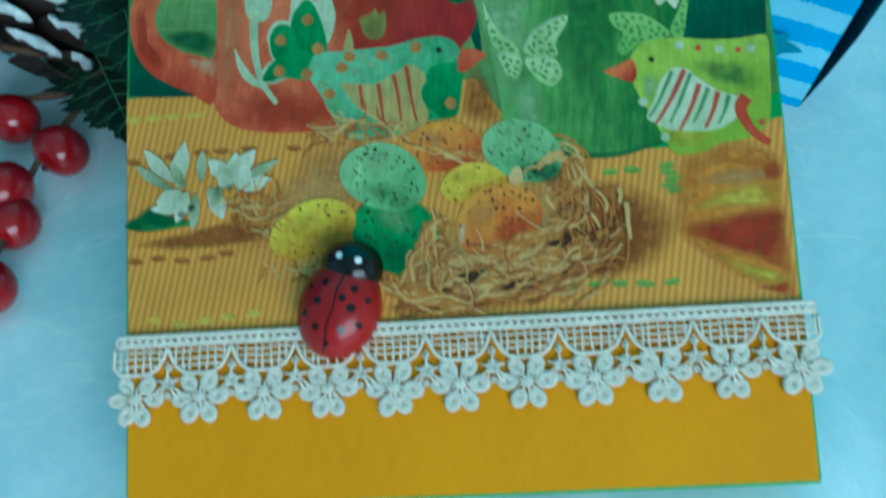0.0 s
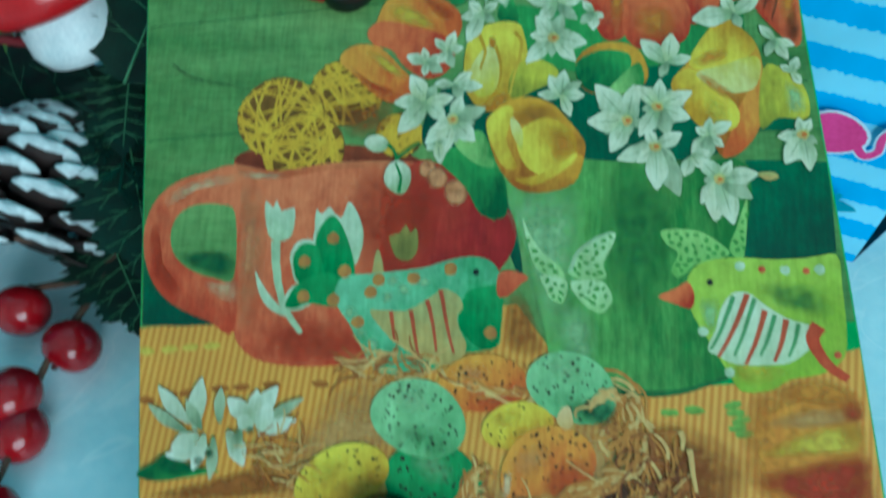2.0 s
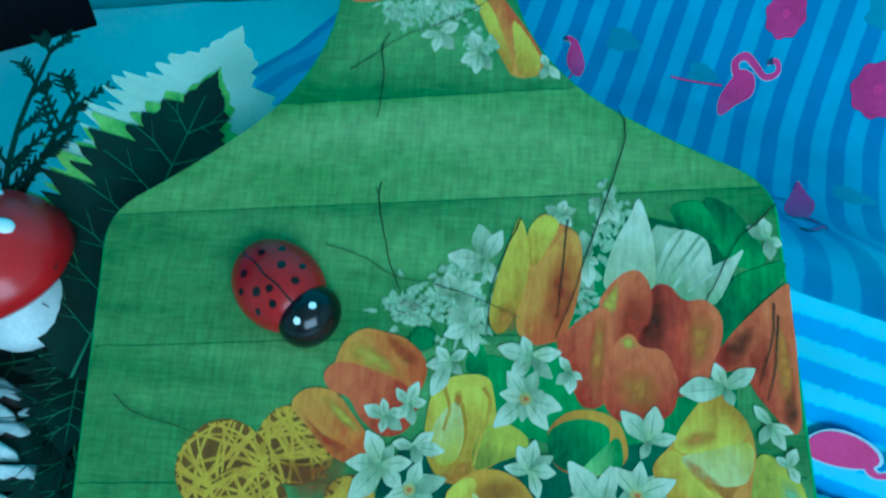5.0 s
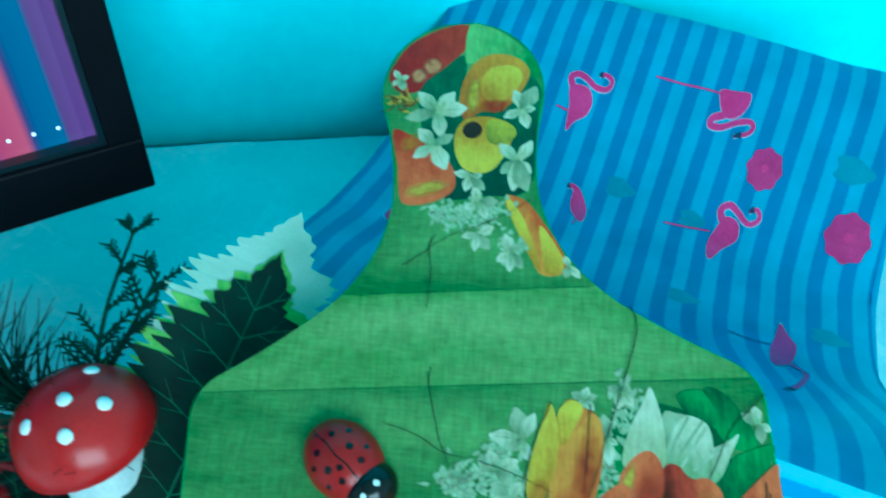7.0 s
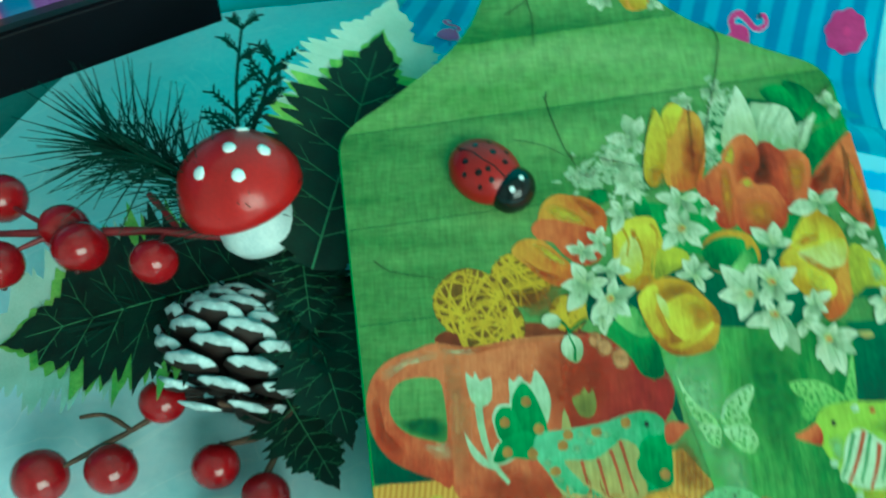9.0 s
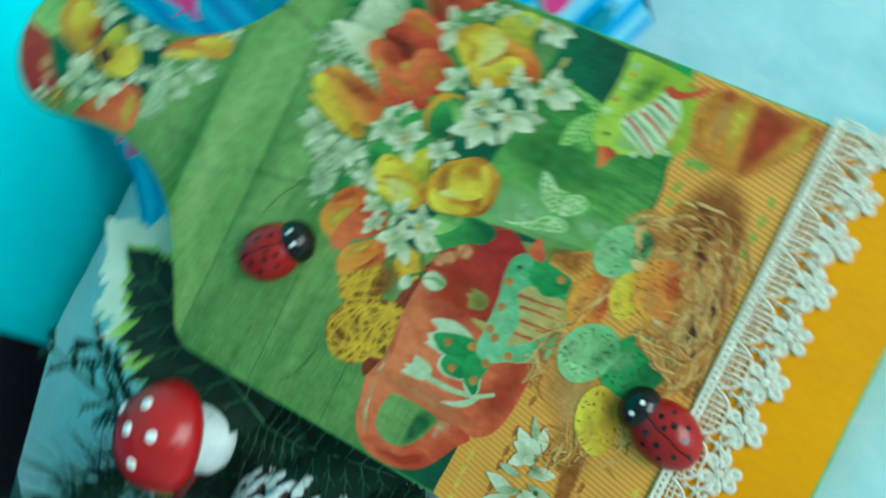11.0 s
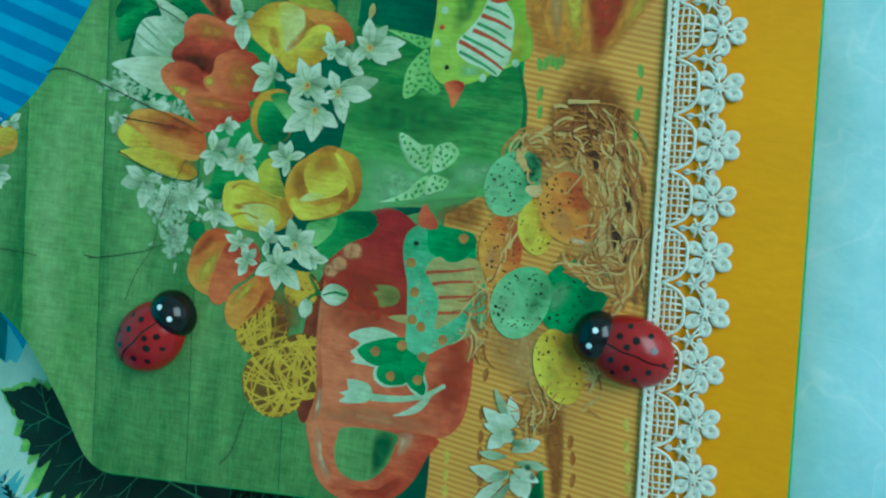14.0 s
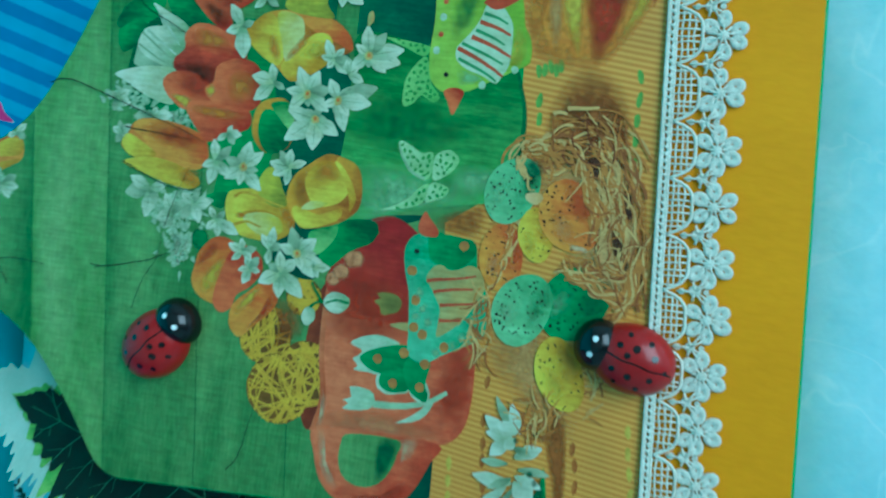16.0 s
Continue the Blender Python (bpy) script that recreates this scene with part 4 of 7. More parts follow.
def swept_straw(way, n, width, mats, w=(0.025, 0.05), seed=0):
    """Straw that lies along a bent way, strand beside strand."""
    r = random.Random(seed)
    path = [(p.x, p.y) for p in bend([(x, y, 0) for x, y in way], 8)]
    m = len(path)
    for i in range(n):
        a = r.randrange(0, max(1, m - 8))
        b = min(m, a + r.randrange(7, 18))
        o, drift, ph = r.gauss(0, width * 0.5), r.uniform(-0.6, 0.6) * width, r.uniform(0, 6)
        pts = []
        for k in range(a, b):
            p, q = path[max(k - 1, 0)], path[min(k + 1, m - 1)]
            dx, dy = q[0] - p[0], q[1] - p[1]
            s = math.hypot(dx, dy) or 1
            f = o + drift * (k - a) / (b - a) + 0.1 * math.sin(0.6 * k + ph)
            pts.append((path[k][0] - dy / s * f, path[k][1] + dx / s * f))
        LAYER[0] += STEP * 0.2
        lines("printed_straw", [pts], r.uniform(*w), mats[min(len(mats) - 1, int(r.random() ** 1.2 * len(mats)))])


NEST = [I_STRAW[0], I_STRAW[2], I_STRAW[1], I_STRAW[0]]
straws("printed_straw", 48, -2.4, 6.0, 1.5, 0.4, I_STRAW[:3], 0.4, 1.0, 0.03)
straws("printed_straw", 60, -3.8, 2.9, 1.2, 0.9, I_STRAW[:3], 0.4, 0.9, 0.028)
patch("nest_tone", [(-1.64, 2.13), (-0.6, 3.55), (0.76, 4.3), (2.12, 5.34), (3.08, 4.8), (3.36, 3.42), (2.43, 2.44), (0.83, 1.83), (-0.79, 1.63)], S_STRAWT, 0.5)
swept_straw([(2.16, 2.56), (2.96, 3), (3.29, 3.83), (3.15, 4.66), (2.74, 5.36), (2.25, 5.34), (1.78, 4.9)], 60, 0.75, NEST, seed=2)
patch("nest_tone", [(2.15, 3.1), (2.95, 3.96), (3.36, 3.7), (3.23, 2.74), (2.43, 2.51)], S_BROWN, 0.8)


def egg(cx, cy, rx, ry, turn, mat, specks=40, light=S_PALEG, shade=S_GREEN):
    ob = shape("printed_egg", oval(cx, cy, rx, ry, turn, 12, 0.0, 0, 0.1), mat, 120)
    p, q = rot((-rx * 0.25, ry * 0.35), radians(turn)), rot((rx * 0.3, -ry * 0.5), radians(turn))
    patch("egg_shade", oval(cx + q[0], cy + q[1], rx * 0.66, ry * 0.45, turn, 12), shade, 0.9, ob, 0.4)
    patch("egg_light", oval(cx + p[0], cy + p[1], rx * 0.5, ry * 0.42, turn, 12), light, 0.9, ob, 0.4)
    pts = []
    for _ in range(max(13, specks)):
        a, k = rr.uniform(0, 6.28), math.sqrt(rr.random()) * 0.92
        p = rot((rx * k * math.cos(a), ry * k * math.sin(a)), radians(turn))
        s = rr.uniform(0.018, 0.05) * (1.4 if rr.random() < 0.15 else 1)
        pts.append(oval(cx + p[0], cy + p[1], s, s * rr.uniform(0.5, 0.9), rr.uniform(0, 180), 6))
    flat("egg_speckling", pts, I_SPECK, ob, step=0.1)


egg(-0.47, 5.75, 1.05, 0.66, 6, R_ORANGE, 30, S_PEACH, S_RED)
swept_straw([(-1.56, 5.95), (-0.69, 5.54), (0.44, 5.5), (0.7, 6.16)], 10, 0.3, I_STRAW[:3], (0.025, 0.04), 4)
egg(1.58, 5.72, 1.05, 0.78, -22, I_EGG_G, 50)
patch("egg_shade", [(1.77, 5.33), (2.25, 5.56), (2.6, 5.35), (2.47, 4.92), (1.99, 4.91)], S_DARKG, 0.5)
egg(0.35, 4.82, 0.82, 0.52, 12, R_YELLOW, 14, S_YELLOW, S_ORANGE)
egg(-1.46, 3.42, 1.2, 0.94, -30, R_SEA_D, 60, S_PALEG, S_DARKG)
egg(-1.91, 4.92, 1.14, 0.86, -18, I_EGG_G, 70)
egg(-3.65, 3.52, 1.14, 0.7, 24, R_YELLOW, 30, S_YELLOW, S_ORANGE)
egg(1.02, 3.93, 1.12, 0.86, 30, R_ORANGE, 50, S_PEACH, S_RED)
patch("egg_light", [(0.06, 3.71), (0.25, 3.79), (0.21, 3.3), (0.05, 3.23)], S_CREAM, 0.6)
shape("printed_straw_tuft", [(1.23, 4.95), (1.36, 5.24), (1.54, 5.25), (1.6, 4.89), (1.44, 4.75)], I_STRAW[2], n=3)
patch("nest_tone", [(-1.62, 1.86), (-0.71, 2.99), (0.25, 3.1), (1.61, 3.08), (2.69, 3.13), (2.96, 2.73), (1.63, 2.14), (0.03, 1.73)], S_STRAWT, 0.4)
patch("nest_hollow", [(-0.42, 2.07), (-0, 2.47), (0.81, 2.71), (0.88, 2.51), (0.28, 2.19), (-0.19, 1.98)], S_DKBROWN, 0.4)
patch("nest_hollow", [(0.98, 2.22), (1.35, 2.5), (2.16, 2.51), (2.03, 2.31), (1.36, 2.1)], S_DKBROWN, 0.4)
patch("nest_hollow", [(2.18, 3.24), (2.39, 3.66), (2.75, 3.7), (2.89, 3.34), (2.69, 3.1), (2.31, 3.08)], S_DKBROWN, 0.3)
patch("nest_hollow", [(3.16, 2.74), (3.63, 3.16), (4.16, 2.91), (3.76, 2.63)], S_BROWN, 0.6)
swept_straw([(-1.48, 1.8), (-0.52, 1.84), (0.56, 1.96), (1.63, 2.34), (2.69, 2.79), (3.29, 3.42)], 70, 0.62, NEST, seed=5)
swept_straw([(-1.28, 1.87), (-1.04, 2.7), (-0.73, 3.41), (-0.41, 3.98)], 26, 0.35, NEST, (0.03, 0.055), 6)
swept_straw([(-0.32, 1.92), (-0.56, 2.59), (-0.45, 3.21), (-0.18, 3.36)], 14, 0.3, NEST, (0.03, 0.05), 7)
swept_straw([(0.11, 3.02), (1.07, 3.13), (2.01, 3.51), (2.82, 4.09), (3.08, 4.8)], 36, 0.3, NEST, seed=8)
swept_straw([(-1.93, 2.39), (-1.35, 1.87), (-0.25, 1.72), (0.84, 1.77)], 24, 0.3, NEST, seed=9)
swept_straw([(2.41, 4.22), (2.88, 4.93), (2.97, 5.43), (2.53, 5.56), (1.98, 5.33), (1.71, 4.97)], 12, 0.12, [I_STRAW[2], I_STRAW[0]], (0.035, 0.055), 10)
straws("printed_straw", 28, 3.0, 3.6, 0.9, 1.1, I_STRAW, 0.5, 1.2, 0.026)
straws("printed_straw", 39, 0.4, 2.6, 1.8, 0.5, I_STRAW[:3], 0.4, 1.1, 0.026)
strokes("printed_straw", ([(3.94, 4.83), (4.03, 4.62), (4, 4.41)], [(4.14, 4.42), (4.2, 4), (4.27, 3.53)]), 0.07, I_STRAW[2])

# white flowers lying on the cloth
shape("printed_leaf", [(-8.51, 3.37), (-8.14, 3.63), (-7.79, 3.86), (-7.17, 3.59), (-6.51, 3.54), (-7.15, 3.38), (-8.02, 3.24)], R_LEAF, 0, n=4)
patch("printed_leaf", [(-8.09, 3.85), (-7.34, 3.73), (-6.73, 3.54), (-7.44, 3.37), (-8.05, 3.49)], S_DARKG, 0.5)
for k, (x0, y0, x1, y1) in enumerate(zip(*[iter([v for p in [(-7.41, 4.38), (-8.41, 4.97), (-7.36, 4.6), (-8.22, 5.41), (-7.2, 4.46), (-7.16, 5.65), (-7.05, 4.47), (-7.49, 5.12), (-6.85, 4.04), (-7.86, 3.83), (-7.11, 4.32), (-7.74, 4.01), (-6.73, 4.26), (-6.73, 3.32), (-6.96, 4.32), (-7.17, 3.52), (-6.38, 4.42), (-5.95, 3.66), (-6.62, 4.63), (-6.66, 5.44), (-5.82, 4.65), (-5.77, 5.42), (-5.82, 4.65), (-5.28, 5.51), (-5.7, 4.51), (-4.63, 5.25), (-5.64, 4.4), (-4.77, 4.76), (-5.82, 4.73), (-6.49, 5.19), (-6.09, 4.5), (-6.26, 3.98), (-5.8, 4.51), (-6.2, 4.79), (-5.66, 4.51), (-5.42, 5.11)] for v in p])] * 4)):
    run = math.degrees(math.atan2(y1 - y0, x1 - x0))
    shape("printed_loose_petal", spear(x0, y0, x1, y1, 0.14 + 0.04 * (k % 3), 0.1), R_CYAN if k % 3 else R_WHITE2, run, n=4)
for x, y in [(-5.86, 4.46), (-6.8, 3.92), (-7.04, 3.74), (-5.57, 3.91)]:
    patch("petal_gap", oval(x, y, 0.13, 0.12, 0, 8), S_DARKG, 0.6)
straws("printed_straw", 39, -5.2, 3.9, 0.9, 0.5, I_STRAW[:3], 0.4, 0.9, 0.026)

TOP = LAYER[0]
LAYER[0] = L_BUCKET
# bouquet, from back to front
shape("printed_leaf_ground", [(-2.07, 12.29), (-1.32, 13.39), (0.56, 13.46), (1.88, 13.23), (3.58, 14.1), (6.11, 13.64), (7.1, 12.01), (6.13, 11.97), (4.88, 11.3), (3.4, 11.17), (1.89, 11.23), (-0.17, 11.58), (-0.94, 11.29), (-2.01, 11.5)], R_DARK, 60, n=3)
shape("printed_leaf_ground", [(-0.04, 15.4), (1.33, 15.43), (2.41, 17.22), (2.7, 18.76), (3.97, 19.08), (5.46, 18.46), (6.05, 16.83), (5.84, 15.53), (5.51, 14.15), (1.88, 13.5), (0.27, 14.27)], R_LEAF, 240, n=3)
for c, run in (([(5.19, 19.62), (5.85, 19.43), (6.42, 18.62), (6.59, 18.17), (6.11, 17.94), (5.49, 18.39)], 250), ([(5.51, 16.74), (5.83, 17.63), (6.52, 18.02), (7.03, 18.13), (6.78, 17.54), (5.9, 16.6), (5.52, 16.35)], 60), ([(4.39, 19.32), (5.1, 19.56), (5.48, 18.77), (5.05, 18.46)], 60), ([(-1.73, 11.23), (-1.19, 11.51), (-0.21, 10.97), (0.03, 10.33), (-0.03, 9.72), (-0.61, 9.79), (-1.03, 10.5)], 120), ([(-0.31, 15.11), (-0.03, 15.77), (0.24, 15.12), (0.11, 14.83)], 90)):
    shape("printed_leaf", c, R_LEAF, run, n=4)
shape("printed_leaf", [(-1.33, 11.66), (-0.71, 11.97), (-0.41, 11.57), (-0.23, 11.04), (-0.73, 11.07)], R_LEAF_L, 200, n=4)
fuzz = []
for cx, cy, sx, sy, n in ((-1.71, 16.48, 0.75, 0.5, 90), (-0.5, 16.42, 0.7, 0.9, 110), (2.91, 18.76, 0.5, 1.1, 70), (2.41, 16.92, 0.3, 0.9, 40), (-0.67, 17.18, 0.6, 0.5, 50)):
    for _ in range(n):
        fuzz.append(petal(cx + rr.gauss(0, sx * 0.5), cy + rr.gauss(0, sy * 0.5), rr.uniform(0.15, 0.4), rr.uniform(0.05, 0.12), rr.uniform(0, 360)))
flat("printed_small_blossom", fuzz, I_FUZZ, step=0.6)
patch("printed_bud", [(-1.77, 15.8), (-1.47, 16.08), (-1.11, 15.94), (-1.05, 15.6), (-1.36, 15.37), (-1.69, 15.48)], S_GREEN, 0.3)
for x, y, tips in ((-0.04, 17.77, [(-0.27, 18.7), (0.32, 18.56), (-0.99, 17.84), (-0.43, 17.43), (0.18, 17.19)]), (-0.73, 16.84, [(-1.27, 17.12), (-0.97, 17.4), (-0.08, 17.18), (-0.22, 16.5)]), (-0.28, 16.13, [(-0.86, 16.49), (-0.9, 15.82), (-0.18, 15.47), (0.1, 15.99), (-0.01, 16.58)]), (2.82, 19.4, [(2.39, 19.46), (2.7, 18.84), (3.15, 18.95), (3.02, 19.62)]), (1.71, 19.07, [(1.35, 19.23), (1.57, 18.75), (2.02, 18.76), (2.11, 19.2), (1.85, 19.43)]), (6.63, 18.7, [(6.17, 19.01), (6.53, 19.24), (6.98, 18.55), (6.69, 18.17)]), (2.42, 17.98, [(2.28, 18.68), (2.48, 17.22), (2.7, 17.83)])):
    star_flower(x, y, tips, 0.33, (1, 0, 0), False)
# orange and red tulips
head = shape("printed_tulip", [(-3.45, 14.89), (-3.35, 15.4), (-3.13, 15.7), (-2.77, 15.87), (-2.24, 15.79), (-1.8, 15.68), (-1.31, 15.26), (-1.23, 14.77), (-1.51, 14.36), (-2.36, 14.48), (-3.08, 14.72)], R_ORANGE, 190, n=4)
shape("petal", [(-3.7, 14.66), (-3.5, 14.96), (-3.1, 15.01), (-2.38, 14.84), (-1.74, 14.61), (-1.37, 14.23), (-1.54, 13.59), (-2.07, 13.37), (-2.65, 13.7), (-3.03, 14.18), (-3.47, 14.31)], R_RED, 150, head, n=4)
patch("petal_tone", [(-3.25, 15.4), (-2.93, 15.56), (-2.27, 15.28), (-1.82, 14.78), (-2.38, 14.8), (-2.96, 15.04)], S_YELLOW, 0.7, head)
patch("petal_tone", [(-2.3, 15.72), (-1.73, 15.58), (-1.39, 15.08), (-1.84, 15.07)], S_RED, 0.8, head)
head = shape("printed_tulip", [(-4.38, 13.9), (-4.17, 14.25), (-3.75, 14.36), (-3.29, 14.23), (-2.83, 13.76), (-2.45, 13.33), (-2.36, 12.95), (-2.89, 12.71), (-3.37, 12.91), (-3.92, 13.42)], R_ORANGE, 120, n=4)
patch("petal_tone", [(-3.74, 14.16), (-3.31, 14.1), (-2.71, 13.56), (-2.58, 13.35), (-3.12, 13.54)], S_YELLOW, 0.7, head)
patch("petal_tone", [(-4.12, 13.72), (-3.52, 13.32), (-2.8, 13), (-3.06, 12.79), (-3.64, 13.11)], S_RED, 0.8, head)
head = shape("printed_tulip", [(0.93, 18.36), (1.14, 18.88), (1.39, 19.04), (1.71, 18.82), (2.02, 18.69), (2.26, 18.35), (2.29, 17.37), (2.07, 16.29), (1.73, 15.85), (0.98, 15.89), (0.78, 16.59)], R_ORANGE, 170, label="printed orange and yellow tulip", n=4)
shape("petal", [(1, 18.67), (1.36, 19.02), (1.71, 18.82), (1.5, 18.25), (1.16, 17.69), (0.98, 17.97)], R_YELLOW, 90, head, n=4)
shape("petal", [(1.97, 18.66), (2.26, 18.35), (2.29, 17.37), (2.06, 16.29), (1.66, 15.84), (1.05, 15.86), (1.1, 16.9), (1.41, 17.89), (1.71, 18.41)], R_ORANGE, 130, head, n=4)
shape("petal", [(0.73, 18.91), (0.97, 18.36), (1.04, 17.66), (0.92, 16.9), (0.65, 16.18), (0.38, 15.96), (0.16, 16.34), (0.25, 17.19), (0.51, 18.2)], R_YELLOW, 100, head, n=4)
patch("petal_tone", [(0.4, 16.74), (0.75, 16.74), (0.9, 16.15), (0.49, 15.92), (0.21, 16.14)], S_ORANGE, 0.8, head)
patch("petal_tone", [(1.58, 17.82), (2.14, 18.13), (2.14, 16.76), (1.73, 16.02), (1.38, 16.45)], S_RED, 0.95, head)
# white tulip
head = shape("printed_tulip", [(3.96, 18.77), (4.38, 18.85), (4.68, 18.8), (5.2, 18.62), (5.36, 18.01), (5.27, 17.26), (4.59, 17.1), (3.92, 17.24)], R_WHITE2, 60, n=4)
shape("petal", [(4.66, 18.82), (4.31, 18.46), (4.07, 17.84), (3.9, 17.31), (4.6, 17.17), (5.14, 17.33), (5.33, 18.01), (5.2, 18.59)], R_WHITE, 70, head, n=4)
shape("petal", [(6.08, 18.39), (5.75, 18.16), (5.05, 17.78), (4.58, 17.4), (4.75, 17.07), (5.42, 17.02), (5.87, 17.89)], R_WHITE, 60, head, n=4)
shape("petal", [(3.63, 19.57), (3.41, 19.08), (3.12, 18.53), (2.86, 17.68), (2.94, 17.19), (3.92, 17.18), (4.04, 17.99), (3.91, 18.84)], R_CREAM, 95, head, n=4)
strokes("petal_fold", ([(5.09, 18.69), (4.63, 18), (4.22, 17.36)], [(4.72, 18.77), (4.36, 18.15), (4.06, 17.46)]), 0.04, I_WHITE_B)
strokes("petal_fold", ([(5.74, 18.1), (5.29, 17.73), (4.8, 17.25)], [(5.19, 18.54), (4.83, 17.93), (4.47, 17.36)]), 0.05, I_WHITE)
# large red tulip
head = shape("printed_tulip", [(3.92, 17.24), (4.33, 17.41), (4.69, 17.07), (5.13, 17.09), (5.49, 16.82), (5.57, 16.35), (5.41, 15.64), (5.07, 15.03), (4.51, 14.81), (3.87, 15.21), (3.49, 15.91)], R_RED2, 0, label="printed large red and orange tulip", n=4)
shape("petal", [(4.81, 17.01), (5.2, 17.09), (5.54, 16.74), (5.53, 16.21), (5.26, 15.35), (4.58, 14.97), (4.6, 15.79), (4.73, 16.51)], R_RED, 10, head, n=4)
shape("petal", [(2.74, 16.74), (2.91, 17.22), (3.25, 17.61), (3.61, 17.73), (3.87, 17.48), (3.96, 17.06), (3.88, 16.5), (3.62, 15.99), (3.08, 15.76)], R_RED, 140, head, n=4)
patch("petal_tone", [(2.77, 16.77), (3.04, 17.3), (3.21, 17.38), (3.16, 16.71), (2.96, 16.56)], S_YELLOW, 0.6, head)
patch("petal_tone", [(3.51, 17.23), (3.91, 16.94), (3.83, 16.06), (3.35, 15.91), (3.16, 16.49)], S_RED, 0.7, head)
patch("petal_tone", [(4.03, 17.24), (4.22, 17.24), (4.33, 16.51), (4.23, 15.85), (3.83, 15.8), (3.63, 16.12), (3.91, 16.57)], S_DKBROWN, 0.75, head)
patch("petal_tone", [(4.92, 16.81), (5.44, 16.67), (5.27, 15.8), (4.93, 15.37), (4.76, 16.08)], S_ORANGE, 0.7, head)
shape("petal", [(1.79, 15.85), (2.03, 16.17), (2.41, 16.53), (2.77, 16.76), (3.05, 16.56), (3.11, 15.47), (2.96, 14.56), (2.43, 14.42), (2.07, 15.14)], R_RED, 40, head, n=4)
patch("petal_tone", [(2.66, 16.55), (2.93, 16.55), (2.92, 15.19), (2.7, 14.48), (2.54, 15.32)], S_ORANGE, 0.7, head)
shape("petal", [(3, 15.58), (3.22, 16.03), (3.51, 16.17), (3.75, 15.9), (4.23, 15.83), (4.48, 15.43), (4.57, 15.06), (4.43, 14.43), (3.84, 14.13), (3.19, 14.19), (2.86, 14.74)], R_RED, 100, head, n=4)
patch("petal_tone", [(3.19, 15.98), (3.49, 16.17), (3.69, 15.91), (3.42, 15.77)], S_YELLOW, 0.7, head)
patch("petal_tone", [(3.08, 15.19), (3.75, 15.49), (4.26, 15.08), (4.11, 14.38), (3.33, 14.36)], S_ORANGE, 0.9, head)
head = shape("printed_tulip", [(5.38, 15.69), (5.69, 16.24), (6.06, 16.68), (6.6, 17.24), (7.06, 17.63), (7.1, 17.28), (7.18, 16.27), (7.21, 15.29), (7.21, 14.34), (6.97, 14.2), (6.7, 14.5), (6.32, 14.96), (5.97, 15.47), (5.58, 15.46)], R_RED, 20, n=4)
patch("petal_tone", [(5.41, 15.69), (5.76, 16.31), (6.3, 16.61), (6.19, 15.99), (5.84, 15.56)], S_DKBROWN, 0.7, head)
patch("petal_tone", [(6.84, 16.84), (7, 16.41), (7.14, 15.29), (7, 14.6), (6.72, 15.14), (6.72, 16.12)], S_ORANGE, 0.6, head)
patch("petal_tone", [(6.12, 15.82), (6.54, 16.4), (6.61, 15.41), (6.46, 15.06)], S_RED, 0.7, head)
patch("petal_tone", [(6.78, 14.59), (7.05, 15.28), (7.21, 14.88), (7.17, 14.36), (6.97, 14.25)], S_DKBROWN, 0.8, head)
# yellow flowers
head = shape("printed_blossom", [(-1.13, 13.4), (-1.09, 14.23), (-0.84, 14.72), (-0.3, 14.94), (0.25, 14.89), (0.43, 14.42), (0.57, 13.92), (1.17, 13.68), (1.22, 13.32), (0.64, 13.03), (0.21, 12.75), (-0.31, 12.46), (-0.74, 12.58), (-1.03, 12.97)], R_YELLOW, 110, n=4)
shape("petal", [(0.01, 13.24), (0.22, 13.72), (0.61, 13.92), (1.17, 13.68), (1.22, 13.32), (0.64, 13.03), (0.11, 12.82)], R_OLIVE, 60, head, n=4)
shape("petal", [(-1, 13.41), (-0.81, 13.96), (-0.44, 14.28), (-0.22, 13.64), (-0.33, 13.02), (-0.76, 12.87)], R_PALEY, 90, head, n=4)
patch("petal_tone", [(-0.74, 12.6), (-0.09, 13.03), (0.03, 12.63), (-0.47, 12.43)], S_ORANGE, 0.5, head)
patch("petal_tone", [(-0.53, 14.53), (-0.34, 14.54), (-0.33, 14.19), (-0.49, 14.18)], S_ORANGE, 0.6, head)
strokes("petal_fold", ([(-0.77, 14.6), (-0.61, 14.11), (-0.72, 13.62)], [(0.15, 14.69), (0.33, 14.28), (0.16, 13.44), (0.04, 12.9)], [(-0.34, 14.26), (-0.19, 13.71), (-0.26, 13.09)]), 0.05, I_YEL)
head = shape("printed_blossom", [(1.68, 13.74), (2.01, 14.19), (2.54, 14.35), (3.14, 14.22), (3.41, 13.82), (3.46, 13.33), (3.07, 12.98), (2.4, 12.89), (1.88, 13.07)], R_AMBER, 60, n=4)
shape("petal", [(1.68, 13.7), (2.08, 14.05), (2.6, 14.13), (3.06, 13.94), (2.92, 13.27), (2.4, 12.96), (1.88, 13.1)], R_LEAF, 60, head, n=4)
shape("petal", [(2.43, 12.93), (2.9, 13.51), (3.27, 13.77), (3.36, 13.18), (2.92, 12.95)], R_LEAF_L, 200, head, n=4)
head = shape("printed_blossom", [(4.02, 13.17), (4.45, 13.78), (4.89, 14.54), (5.36, 14.98), (5.7, 14.76), (6.09, 14.3), (6.24, 13.64), (6.21, 12.86), (6.09, 12.07), (5.64, 11.43), (5.17, 11.29), (4.9, 11.8), (4.43, 12.35)], R_AMBER, 130, label="printed large yellow flower", n=4)
shape("petal", [(6.18, 13.84), (6.21, 13.12), (6.09, 12.07), (5.64, 11.43), (5.17, 11.29), (5.4, 11.92), (5.63, 12.58), (5.93, 13.11)], R_ORANGE, 60, head, n=4)
